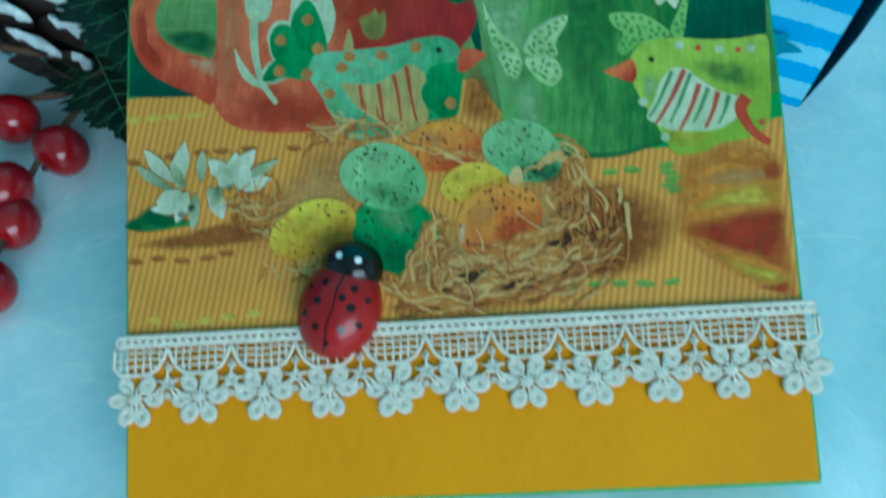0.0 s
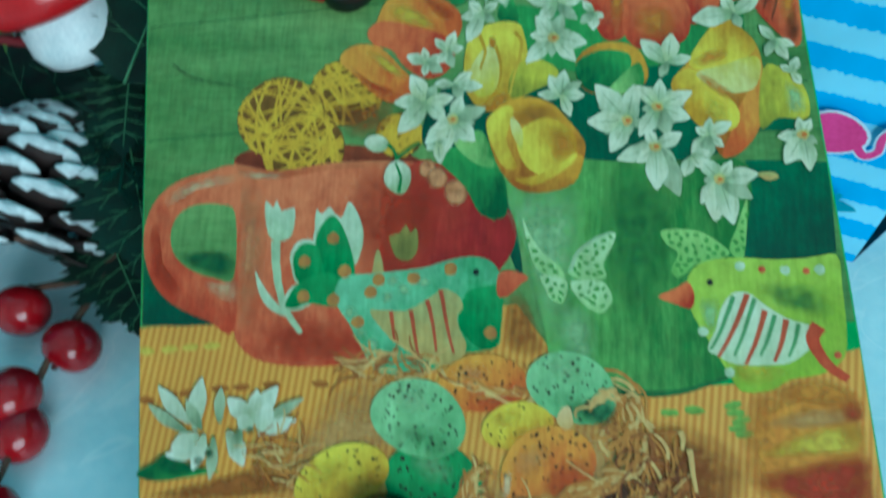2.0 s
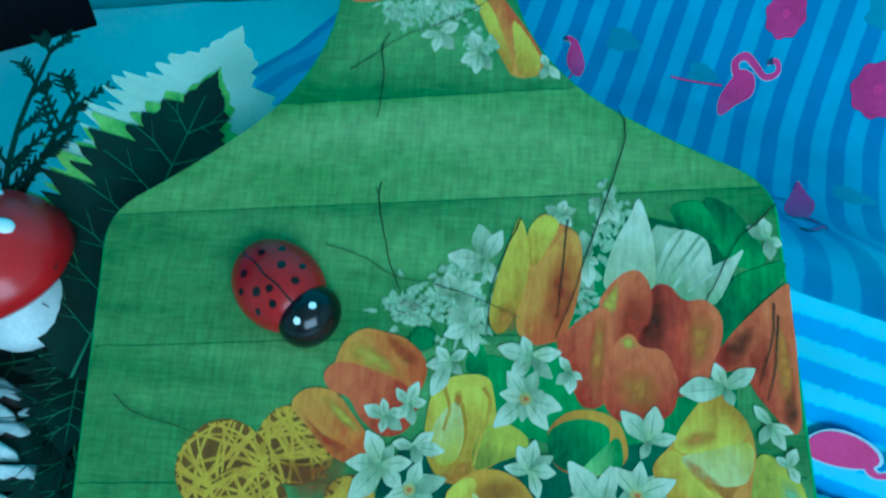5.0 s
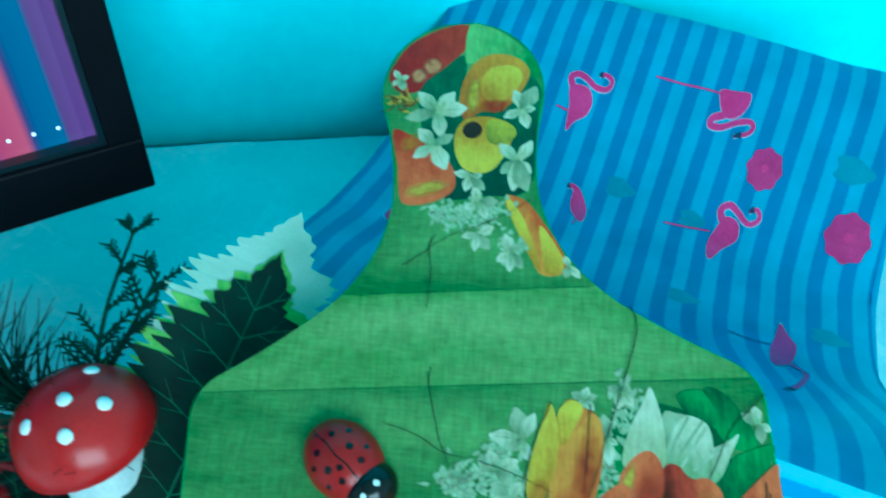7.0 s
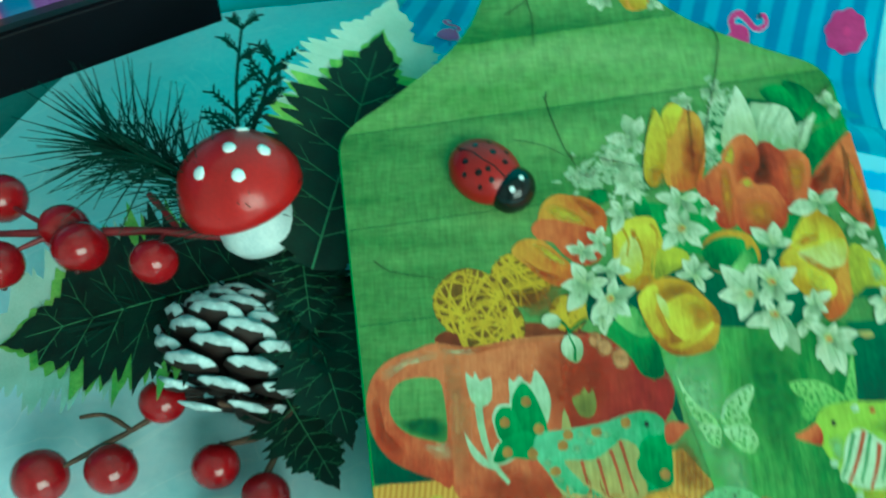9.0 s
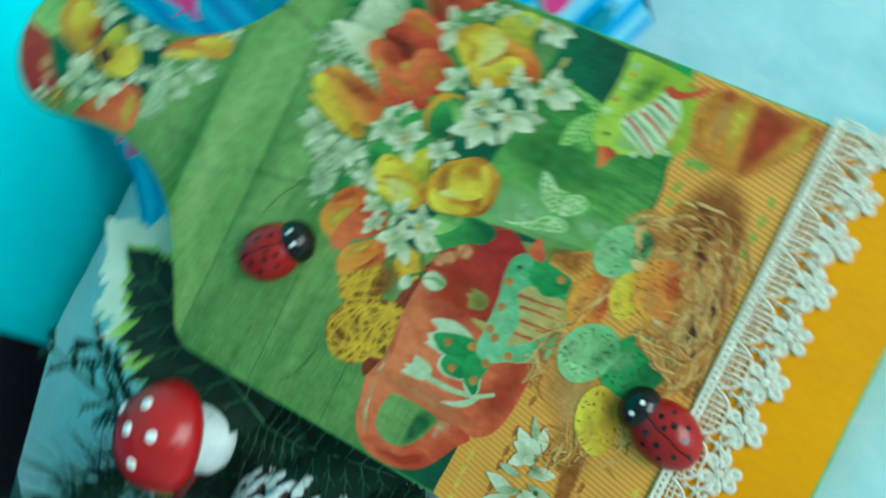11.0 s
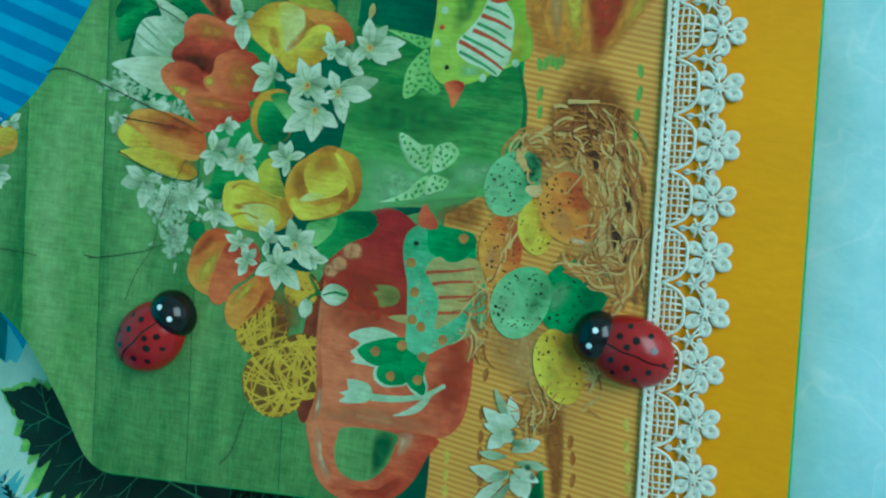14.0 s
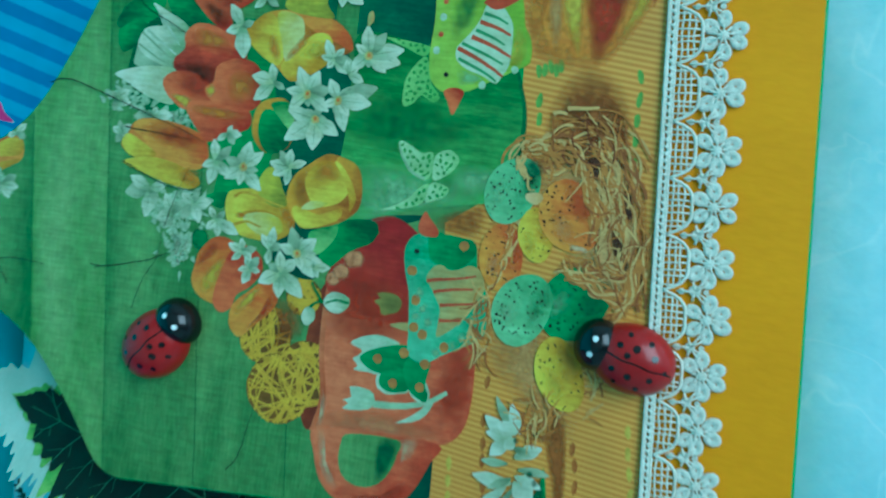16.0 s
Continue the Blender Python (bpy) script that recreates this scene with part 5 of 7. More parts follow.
shape("petal", [(5.36, 14.98), (4.89, 14.54), (4.48, 13.83), (4.66, 13.57), (5.26, 13.66), (5.9, 13.9), (6.1, 14.28), (5.7, 14.76)], R_YELLOW, 250, head, n=4)
shape("petal", [(4.05, 13.2), (4.47, 13.61), (4.99, 13.21), (5.58, 12.58), (5.53, 12.05), (4.93, 11.9), (4.43, 12.38)], R_YELLOW, 30, head, n=4)
shape("petal", [(4.63, 13.46), (5.26, 13.68), (6.03, 13.93), (6.2, 13.64), (6.03, 13.09), (5.57, 12.94), (5.08, 13.05)], R_PALEY, 250, head, n=4)
patch("petal_tone", [(4.59, 13.48), (4.97, 13.4), (5.69, 12.78), (5.44, 12.68), (4.83, 13.14)], S_ORANGE, 0.7, head)
patch("petal_tone", [(4.54, 13.79), (5, 14.14), (5.51, 14.02), (4.85, 13.6)], S_ORANGE, 0.8, head)
patch("petal_tone", [(4.83, 13.07), (5.37, 12.57), (5.35, 12.13), (4.85, 12.17)], S_YELLOW, 0.8, head)
shape("printed_pale_petal", [(6.24, 13.58), (6.73, 13.58), (7.15, 13.15), (7.28, 12.65), (7.17, 12.27), (6.54, 12.29), (6.09, 12.05)], R_OLIVE, 30, n=4)
patch("petal_tone", [(6.71, 13.27), (7.12, 13.02), (7.2, 12.46), (6.77, 12.44)], S_PALEG, 0.8)
# amber rose over the bucket's rim
head = shape("printed_blossom", [(-0.53, 12.11), (-0.34, 12.46), (-0.08, 12.7), (0.51, 12.86), (1.1, 12.67), (1.46, 12.29), (1.84, 11.79), (1.92, 11.42), (1.72, 10.78), (1.27, 10.44), (0.64, 10.35), (0.18, 10.51), (-0.26, 11.13)], R_AMBER, 100, label="printed amber rose", n=4)
shape("petal", [(-0.53, 12.11), (-0.13, 12.6), (0.16, 12.48), (-0.02, 11.72), (0.26, 10.99), (-0.13, 11.07)], R_YELLOW, 160, head, n=4)
patch("petal_tone", [(0.09, 12.44), (0.58, 12.76), (1.13, 12.57), (1.44, 12.14), (0.6, 12.03), (0.1, 12.11)], S_BROWN, 0.9, head)
shape("petal", [(0.31, 11.96), (0.92, 12.3), (1.44, 12.1), (1.71, 11.66), (1.54, 11.12), (1.01, 10.77), (0.5, 11), (0.25, 11.53)], R_YELLOW, 200, head, n=4)
patch("petal_tone", [(0.99, 12.08), (1.63, 11.78), (1.64, 11.28), (1.13, 11.13)], S_ORANGE, 0.8, head)
shape("petal", [(0.12, 10.73), (0.63, 10.66), (1.26, 10.94), (1.71, 11.31), (1.87, 11.19), (1.62, 10.58), (0.89, 10.35), (0.28, 10.43)], R_AMBER, 60, head, n=4)
shape("petal", [(0.2, 10.69), (0.63, 10.76), (1.26, 11.04), (1.69, 11.38), (1.64, 11.15), (1.2, 10.78), (0.64, 10.53)], R_YELLOW, 60, head, n=4)
shape("petal", [(0.09, 12.31), (0.36, 12.02), (0.38, 11.45), (0.25, 11.6), (0.1, 11.95)], R_PALEY, 90, head, n=4)
# white star flowers
for x, y, tips, cup in ((-0.7, 15.21, [(-1.25, 15.08), (-1.05, 15.55), (-0.3, 15.51), (-0.37, 14.93), (-1.07, 14.38)], False), (-1.57, 14.15, [(-1.91, 14.49), (-1.39, 14.68), (-1.16, 14.23), (-1.41, 13.67), (-1.83, 13.79)], False), (-2.1, 13.81, [(-2.63, 14.02), (-2.2, 14.23), (-1.7, 14.01), (-1.67, 13.55), (-2.15, 13.44)], False),
                        (1.19, 15.46, [(0.41, 15.64), (1.91, 15.62), (0.98, 15.95), (1.74, 14.99), (0.76, 14.96)], False), (1.14, 14.49, [(0.44, 13.78), (1.69, 13.82), (1.98, 14.32), (1.36, 15.15), (0.68, 15.1), (0.53, 14.56)], True), (2.14, 15.17, [(1.87, 15.52), (2.41, 15.03), (2.14, 14.67), (1.81, 14.88)], False),
                        (-1.38, 13.19, [(-1.86, 13.24), (-0.92, 13.55), (-0.63, 13.15), (-1.15, 12.79)], False), (-2.03, 12.74, [(-2.89, 12.71), (-2.49, 13.47), (-2.74, 11.89), (-1.83, 13.21), (-1.55, 12.24), (-1.36, 12.85)], False), (-1.37, 12.25, [(-2.04, 11.58), (-1.66, 11.21), (-0.8, 11.66), (-0.54, 12.55), (-1.16, 12.88), (-1.85, 12.03)], True), (-1.73, 11.64, [(-2.01, 11.44), (-1.65, 11.07), (-1.42, 11.66)], False),
                        (1.34, 12.89, [(0.74, 12.93), (1.02, 13.42), (1.41, 13.58), (1.83, 13.26), (1.91, 12.89), (1.55, 12.32)], False), (2.94, 12.22, [(2.17, 13.18), (1.96, 12.18), (2.52, 11.39), (3.48, 12.09), (3.13, 13.17)], True), (3.68, 12.59, [(3.76, 13.32), (4.52, 12.98), (4.45, 12.26), (3.91, 11.82), (3.21, 11.8), (3.18, 13.14)], True),
                        (3.6, 11.54, [(2.67, 11.2), (3.15, 11.12), (4.24, 11.89), (4.13, 10.29), (3.6, 10.43), (3.41, 11.99)], True), (4.85, 11.83, [(4.45, 11.34), (5.43, 12.17), (5.21, 11.54), (4.83, 11.22), (4.92, 12.28), (4.56, 12.03)], False), (3.96, 13.77, [(3.3, 14.39), (4.06, 14.55), (4.53, 13.91), (3.76, 13.36)], False),
                        (5.59, 15.08, [(6.26, 15.57), (5.38, 15.64), (4.58, 14.92), (5.77, 14.7)], False), (6.56, 14.35, [(6.21, 14.74), (7.03, 14.2), (6.85, 13.82), (6.32, 13.91)], False), (5.07, 10.72, [(4.61, 10.1), (4.93, 9.67), (5.35, 9.6), (5.81, 10.24), (5.99, 10.86), (5.38, 11.18), (4.61, 11.24)], True), (4.45, 11.28, [(4.25, 10.78), (4.68, 10.98), (4.88, 11.42)], False),
                        (7.07, 11.86, [(6.46, 11.79), (6.6, 11.11), (7.16, 10.94), (7.38, 11.63), (6.98, 12.28), (7.27, 12.25)], True), (6.91, 13.47, [(6.64, 13.66), (7.1, 13.15), (7.07, 13.87)], False)):
    star_flower(x, y, tips, 0.3, (0, 2, 0, 1), cup)
shape("printed_stalk", [(5.94, 10.86), (6.3, 10.9), (6.44, 10.77), (6.17, 10.69)], I_CUP, n=3)
for c in ([(-3.58, 11.57), (-3.49, 11.78), (-3.22, 11.82), (-2.99, 11.67), (-3.02, 11.43), (-3.34, 11.37)], [(-3.03, 10.62), (-2.97, 10.97), (-2.72, 11.15), (-2.4, 10.94), (-2.37, 10.56), (-2.55, 10.27), (-2.82, 10.34)]):
    shape("printed_bud", c, R_WHITE, 120, n=4)
strokes("printed_stalk", ([(-2.65, 10.32), (-2.62, 10.7), (-2.78, 11.08)], [(-2.98, 11.59), (-2.81, 11.4), (-2.72, 11.15)], [(-2.78, 11.15), (-2.41, 11.48), (-2.15, 11.63)]), 0.05, I_LEAF)

# bare twigs
strokes("printed_twig", ([(-2.87, 19.72), (-2.88, 19.3), (-2.71, 18.57), (-2.42, 17.62), (-2.06, 16.82)], [(0.79, 18.91), (0.51, 18.2), (0.25, 17.49), (0.13, 16.88), (0.15, 16.14)], [(3.09, 22.02), (3.27, 21.28), (3, 20.12), (2.7, 19.08), (2.42, 18.13), (2.14, 17.06), (1.76, 15.95)], [(1.92, 18.91), (1.86, 17.82), (1.78, 16.46)], [(6.86, 19.59), (6.31, 19.01), (5.87, 18.54), (5.51, 17.71), (5.2, 17.08)], [(6.72, 17.13), (6.67, 16.26), (6.34, 15.2)], [(6.81, 16.84), (6.69, 15.55), (6.51, 14.86)], [(-3.13, 24.08), (-3.3, 23.6), (-3.16, 22.8), (-3.17, 21.52)], [(-4.08, 22.95), (-3.5, 23.39), (-2.88, 23.93), (-1.96, 24.39)]), 0.019, I_TWIG)
strokes("printed_twig", ([(-4.09, 17.92), (-3.17, 17.69), (-2.26, 17.23), (-1.53, 17.13)], [(-1.24, 17.05), (-0.52, 16.9), (0.19, 16.66), (0.9, 16.37)], [(-2.92, 19.39), (-2.99, 19.55)], [(-8.87, 13.8), (-8.32, 13.43), (-7.46, 13.24), (-6.69, 13.08)]), 0.013, I_TWIG)

TOP = max(TOP, LAYER[0])
LAYER[0] = L_PLANKS
# print round the head of the board
shape("printed_mug", [(-5.36, 30.09), (-5.23, 30.73), (-4.77, 31.59), (-3.8, 32.29), (-2.68, 32.55), (-2.65, 31.56), (-3.37, 30.65), (-3.78, 29.84), (-4.82, 29.49)], R_MUGRED, 200, n=3)
shape("printed_bucket", [(-2.64, 32.55), (-1.92, 32.49), (-1.07, 31.98), (-0.28, 31.23), (-0.03, 30.44), (-0.6, 30.77), (-1.63, 31.25), (-2.43, 30.83), (-2.69, 31.12)], R_LEAF_L, 160, n=3)
shape("printed_leaf_ground", [(-3.41, 30.6), (-2.74, 31.17), (-2.6, 29.92), (-2.75, 28.95), (-0.19, 30.36), (-0.02, 27.87), (-0.2, 25.86), (-1.63, 25.58), (-3.15, 25.51), (-3.88, 27.73), (-4.21, 29.63)], R_DARK, 90, n=3)
for x, y, r in ((-4.3, 30.25, 0.3), (-3.83, 30.69, 0.36)):
    patch("mug_dot", oval(x, y, r, r * 1.1, 0, 9), S_PEACH, 0.4)
straws("printed_rattan_weave", 26, *(-4.75, 29.08), 0.4, 0.4, [I_RATTAN, I_RATTAN_D], 0.3, 0.7, 0.04)
head = shape("printed_tulip", [(-4.98, 27.97), (-4.28, 27.76), (-3.42, 27.28), (-2.79, 26.63), (-2.67, 25.79), (-3.29, 25.29), (-4.05, 25.12), (-4.45, 25.34), (-4.67, 26.55)], R_RED, 270, n=4)
patch("petal_tone", [(-4.4, 25.45), (-4.15, 25.9), (-3, 26.17), (-2.79, 25.85), (-3.72, 25.38)], S_YELLOW, 0.6, head)
patch("petal_tone", [(-4.75, 27.58), (-4.1, 27.95), (-3.86, 27.38), (-4.52, 27.01)], S_ORANGE, 0.7, head)
head = shape("printed_blossom", [(-2.78, 29.48), (-2.47, 30.67), (-1.83, 31.25), (-1.01, 31.22), (-0.47, 30.83), (-0.39, 30.28), (-0.77, 29.44), (-1.35, 28.85), (-1.95, 28.83), (-2.53, 28.48)], R_AMBER, 60, n=4)
shape("petal", [(-2.09, 29.94), (-1.71, 30.69), (-0.9, 30.77), (-0.59, 30.28), (-0.97, 29.53), (-1.66, 29.22)], R_YELLOW, 60, head, n=4)
patch("petal_tone", [(-2.56, 29.19), (-2.45, 30.18), (-2.1, 30.31), (-2.06, 29.21), (-2.24, 28.73)], S_YELLOW, 0.6, head)
patch("petal_tone", [(-2.06, 29.26), (-0.97, 29.39), (-1.11, 28.86), (-1.79, 28.79)], S_RED, 0.5, head)
head = shape("printed_blossom", [(-2.83, 27.65), (-2.57, 28.43), (-1.74, 28.65), (-0.9, 28.35), (-0.85, 27.72), (-1.32, 26.69), (-1.95, 26.4), (-2.56, 26.73)], R_YELLOW, 270, n=4)
shape("petal", [(-1.7, 28.51), (-0.94, 28.39), (-0.7, 27.96), (-1.12, 27.55), (-1.67, 27.69)], R_OLIVE, 60, head, n=4)
head = shape("printed_tulip", [(-0.95, 25.61), (-0.27, 25.47), (0.29, 24.77), (0.81, 24.01), (1.09, 23.38), (0.95, 22.94), (0.27, 22.94), (-0.19, 23.92), (-0.67, 24.73)], R_ORANGE, 215, n=4)
shape("petal", [(-0.91, 25.57), (-0.4, 24.99), (0.04, 23.97), (0.3, 22.98), (-0.1, 23.56), (-0.63, 24.67)], R_YELLOW, 90, head, n=4)
shape("petal", [(0.26, 24.6), (0.99, 23.52), (0.91, 22.94), (0.48, 22.99), (0.3, 23.78)], R_YELLOW, 60, head, n=4)
fz = []
for cx, cy, sx, sy, n in ((-2.73, 24.78, 0.9, 0.45, 80), (-1.61, 24.94, 0.8, 0.6, 70), (-0.65, 23.74, 0.4, 0.5, 30)):
    for _ in range(n):
        fz.append(petal(cx + rr.gauss(0, sx * 0.5), cy + rr.gauss(0, sy * 0.5), rr.uniform(0.15, 0.35), rr.uniform(0.05, 0.12), rr.uniform(0, 360)))
flat("printed_small_blossom", fz, I_FUZZ, step=0.5)
for x, y, tips in ((-3.51, 28.8, [(-4.25, 29.58), (-2.95, 29.62), (-4.62, 28.46), (-3.29, 27.75), (-2.45, 28.96)]), (-3.51, 27.46, [(-4.18, 26.91), (-3.02, 26.49), (-2.86, 27.88), (-4.1, 28.07)]), (-4.97, 30.1, [(-5.21, 30.47), (-4.67, 30.24), (-4.79, 29.61), (-5.21, 29.8)]), (-0.56, 28.97, [(-1.19, 28.62), (-0.86, 29.78), (-0.1, 29.95), (-0.09, 29.04), (-0.35, 28.23)]), (-0.62, 26.94, [(-1.27, 27.59), (-0.15, 27.75), (-1.16, 26.43), (-0.14, 26.47), (-0.73, 25.79), (-0.24, 25.81)]), (-2.14, 26.32, [(-2.72, 26.41), (-2.3, 25.72), (-1.64, 25.79), (-1.75, 26.34)]), (-1.81, 25.35, [(-2.27, 25.07), (-2.02, 25.89), (-1.15, 25.38), (-1.51, 24.73)]), (-1.77, 24.17, [(-2.28, 24.06), (-1.26, 24.49), (-1.34, 23.66), (-1.84, 23.57)]), (-0.64, 23.57, [(-0.88, 24.22), (-1.11, 23.27), (-0.27, 23.07), (-0.67, 22.93)]), (1.2, 23.23, [(1.06, 23.58), (1.55, 22.85), (1.07, 22.83)])):
    star_flower(x, y, tips, 0.33, (0, 2, 1), False)
strokes("printed_twig", ([(-1.96, 24.39), (-0.86, 24.97), (-0.12, 25.54)],), 0.016, I_TWIG)
TOP = max(TOP, LAYER[0])

# hanging hole in the head: a flat dark disc painted as its shade
M_HOLE_SHADE = material("dark_hole_shade", "1a130a", "2a1e10", rough=0.8)
bm = bmesh.new()
n = 24
hx, hy = -2.22, 28.08
up_ = [bm.verts.new(((hx + 0.34 * math.cos(2 * math.pi * k / n)) * CM, (hy + 0.34 * math.sin(2 * math.pi * k / n)) * CM, (LAYER[0] + 0.004) * CM)) for k in range(n)]
bm.faces.new(up_)
part("hanging_hole_shade", bm, M_HOLE_SHADE, board, "small flat dark disc for the shade in the hanging hole")

# ---- lace trim ----
M_LACE = material("cream_cotton_lace", "d9d2bf", "efe9da", 260, 1800, rough=0.85, bump=0.6)
LZ = TOP + 0.008
lace = thing("lace_trim", "cream cotton lace trim with hanging flowers, glued across the board", "lace", BOARD)


def pad_mesh():
    """A stitched round petal: a low raised ring with a dimple."""
    bm = bmesh.new()
    prof = [(1.0, 0.0), (0.98, 0.45), (0.8, 0.8), (0.58, 0.85), (0.3, 0.55), (0.1, 0.25)]
    na = 14
    rings = [[bm.verts.new((r * math.cos(2 * math.pi * k / na) * CM, r * math.sin(2 * math.pi * k / na) * CM, z * 0.32 * CM)) for k in range(na)] for r, z in prof]
    for a, b in zip(rings, rings[1:]):
        for k in range(na):
            bm.faces.new((a[k], a[(k + 1) % na], b[(k + 1) % na], b[k]))
    return bm


def lace_at(u, v, sx, sy=None, turn=0.0):
    x, y = uv(u, v)
    return Matrix.Translation((x * CM, y * CM, LZ * CM)) @ Matrix.Rotation(TURN_B + radians(turn), 4, "Z") @ Matrix.Diagonal((sx, sy or sx, min(sx, sy or sx), 1))


pad = None


def put_pad(parent, u, v, sx, sy=None, turn=0.0, name="petal"):
    global pad
    if pad is None:
        pad = part(name, pad_mesh(), M_LACE, parent, smooth=True)
        pad.matrix_basis = lace_at(u, v, sx, sy, turn)
    else:
        share(name, pad.data, parent, lace_at(u, v, sx, sy, turn))


def threads(name, many, r, parent, label=""):
    bm = bmesh.new()
    for pts in many:
        tube(bm, [(*uv(max(-8.5, min(8.52, u)), v), LZ + h) for u, v, h in pts], r, 5)
    return tagged(part(name, bm, M_LACE, parent, label, smooth=True), kind="stuff")


PITCH, U0 = 1.595, -7.95
for k in range(11):
    u = U0 + PITCH * k
    v = 2.46 + rng.uniform(-0.03, 0.03)
    heart = part("flower", tube(bmesh.new(), [(*uv(u, v), LZ), (*uv(u, v), LZ + 0.07)], [0.17, 0.1], 10), M_LACE, lace, smooth=True)
    for a, d, sx, sy in ((-116, 0.45, 0.22, 0.27), (-64, 0.45, 0.22, 0.27), (-177, 0.46, 0.21, 0.27), (-3, 0.46, 0.21, 0.27), (127, 0.43, 0.21, 0.26), (53, 0.43, 0.21, 0.26)):
        a += rng.uniform(-6, 6)
        s = rng.uniform(0.92, 1.06)
        put_pad(heart, u + d * math.cos(radians(a)), v + d * math.sin(radians(a)), sx * s, sy * s, a - 90)
    spokes = [[(u, v, 0.04), (u + 0.3 * math.cos(radians(a)), v + 0.3 * math.sin(radians(a)), 0.03)] for a in range(0, 360, 40)]
    threads("spokes", spokes, 0.035, heart)
    if k < 10:
        for du, dv, s in ((0.8, 0.36, 0.16), (0.8, 0.05, 0.09), (0.8, 0.72, 0.1)):
            put_pad(lace, u + du + rng.uniform(-0.02, 0.02), v + dv, s * rng.uniform(0.92, 1.1), None, 0, "knot")
        ties = [[(u + 0.8, v + 0.36, 0.05), (u + 0.8 + x, v + y, 0.03)] for x, y in ((-0.34, 0.1), (0.34, 0.1), (-0.28, 0.42), (0.28, 0.42), (0.0, 0.86), (-0.2, 0.02), (0.2, 0.02))]
        threads("tie", ties, 0.034, lace)
    # an arched cord over each flower, with a ladder of net between it and the straight edge
    arch = [(u + 0.79 * math.cos(a), 3.02 + 0.64 * abs(math.cos(a)) ** 4, 0.04) for a in [math.pi * j / 12 for j in range(13)]]
    threads("arched_cord", [arch], 0.05, lace)
    many = []
    for j in range(-3, 4):
        x = u + 0.2 * j + rng.uniform(-0.03, 0.03)
        low = 3.02 + 0.64 * abs((x - u) / 0.79) ** 4
        if low < 3.6:
            many.append([(x, 3.75, 0.02), (x + rng.uniform(-0.03, 0.03), (3.7 + low) / 2, 0.035), (x + rng.uniform(-0.03, 0.03), low, 0.02)])
    for y in (3.56, 3.4, 3.24):
        w = 0.79 * ((y - 3.02) / 0.64) ** 0.25
        many.append([(u + w * f, y + rng.uniform(-0.03, 0.03), 0.03) for f in (-1, -0.5, 0, 0.5, 1)])
    threads("net", many, 0.03, lace)
band_ = []
for v, amp in ((3.72, 0.02), (3.78, 0.02), (3.92, 0.02), (3.96, 0.015)):
    band_.append([(-8.45 + 16.95 * k / 120, v + amp * noise.noise(Vector((k * 0.7, v, 1))), 0.03) for k in range(121)])
threads("edge_cord", band_, 0.05, lace, "straight edge of twisted cords")
zig = []
for k in range(170):
    u = -8.42 + 16.86 * k / 169
    zig.append([(u, 3.72, 0.035), (u + 0.04 * (1 if k % 2 else -1), 3.84, 0.05), (u + 0.02, 3.95, 0.035)])
threads("edge_stitching", zig, 0.036, lace)

# ---- gift bag under the head of the board ----
BAG = Matrix.Translation((-0.123, 0.2287, 0.001)) @ Matrix.Rotation(radians(-15.0), 4, "Z")
# one bag print in lit and shaded blues: the shade is in the colour
M_BAG_LIT, _ = striped("blue_striped_bag_lit", "1cacf0", "8adcfa", "Z", 1.45 * CM, soft=0.06, noisy=0.6)
M_BAG_SHADED, _ = striped("blue_striped_bag_shaded", "0e80b8", "2aa8d0", "X", 1.5 * CM, soft=0.08, noisy=0.3)
M_PINK = material("flamingo_pink_print", "c4166e", "d83486", 60, 700, rough=0.35)
M_PINK_DARK = material("deep_pink_flower_print", "a81766", "c42a7c", 120, 700, rough=0.35)
M_PALE = material("pale_print_outline", "b4cfe0", "c8dce8", 60, 700, rough=0.35)
M_TEAL_PRINT = material("teal_leaf_print", "0f7f9a", "1590a8", 60, 700, rough=0.35)
BW, BD = 26.8, 28.0


def bag_z(x, y):
    """Height of the bag's sagging upper side, x along its bottom panel, y towards its mouth."""
    f = x / BW
    front = 7.2 + 2.6 * smooth(0.0, 0.55, f)
    low = 4.6 - 2.4 * smooth(0.05, 0.5, f)
    back = 9.5 - 0.5 * f
    z = front + (low - front) * smooth(0, 13.5, y)
    z += (back - low) * smooth(16.5, BD, y)
    return z + 0.35 * noise.noise(Vector((x * 0.16, y * 0.2, 4.0))) + 0.12 * noise.noise(Vector((x * 0.5, y * 0.4, 9.0)))


gift_bag = thing("gift_bag", "blue striped gift bag with pink printed birds, lying on its side", "gift bag", BAG)


def bag_top():
    bm = bmesh.new()
    nx, ny = 60, 66
    g = [[bm.verts.new((BW * i / nx * CM, (BD * j / ny) * CM, bag_z(BW * i / nx, BD * j / ny) * CM)) for i in range(nx + 1)] for j in range(ny + 1)]
    for j in range(ny):
        for i in range(nx):
            bm.faces.new((g[j][i], g[j][i + 1], g[j + 1][i + 1], g[j + 1][i]))
    return bm


part("upper_side", bag_top(), M_BAG_SHADED, gift_bag, "sagging upper side with lengthwise stripes in shaded blue", smooth=True)
bm = bmesh.new()
cols = []
for i in range(41):
    x = BW * i / 40
    cols.append([bm.verts.new((x * CM, (0.25 * noise.noise(Vector((x * 0.3, k, 2))) * (0.3 if k == 8 else 1) * math.sin(math.pi * k / 8) - 1.7 * (1 - k / 8)) * CM, bag_z(x, 0) * k / 8 * CM)) for k in range(9)])
for a, b in zip(cols, cols[1:]):
    for k in range(8):
        bm.faces.new((a[k], b[k], b[k + 1], a[k + 1]))
part("bottom_panel", bm, M_BAG_LIT, gift_bag, "upright panel with level stripes in lit blue", smooth=True)
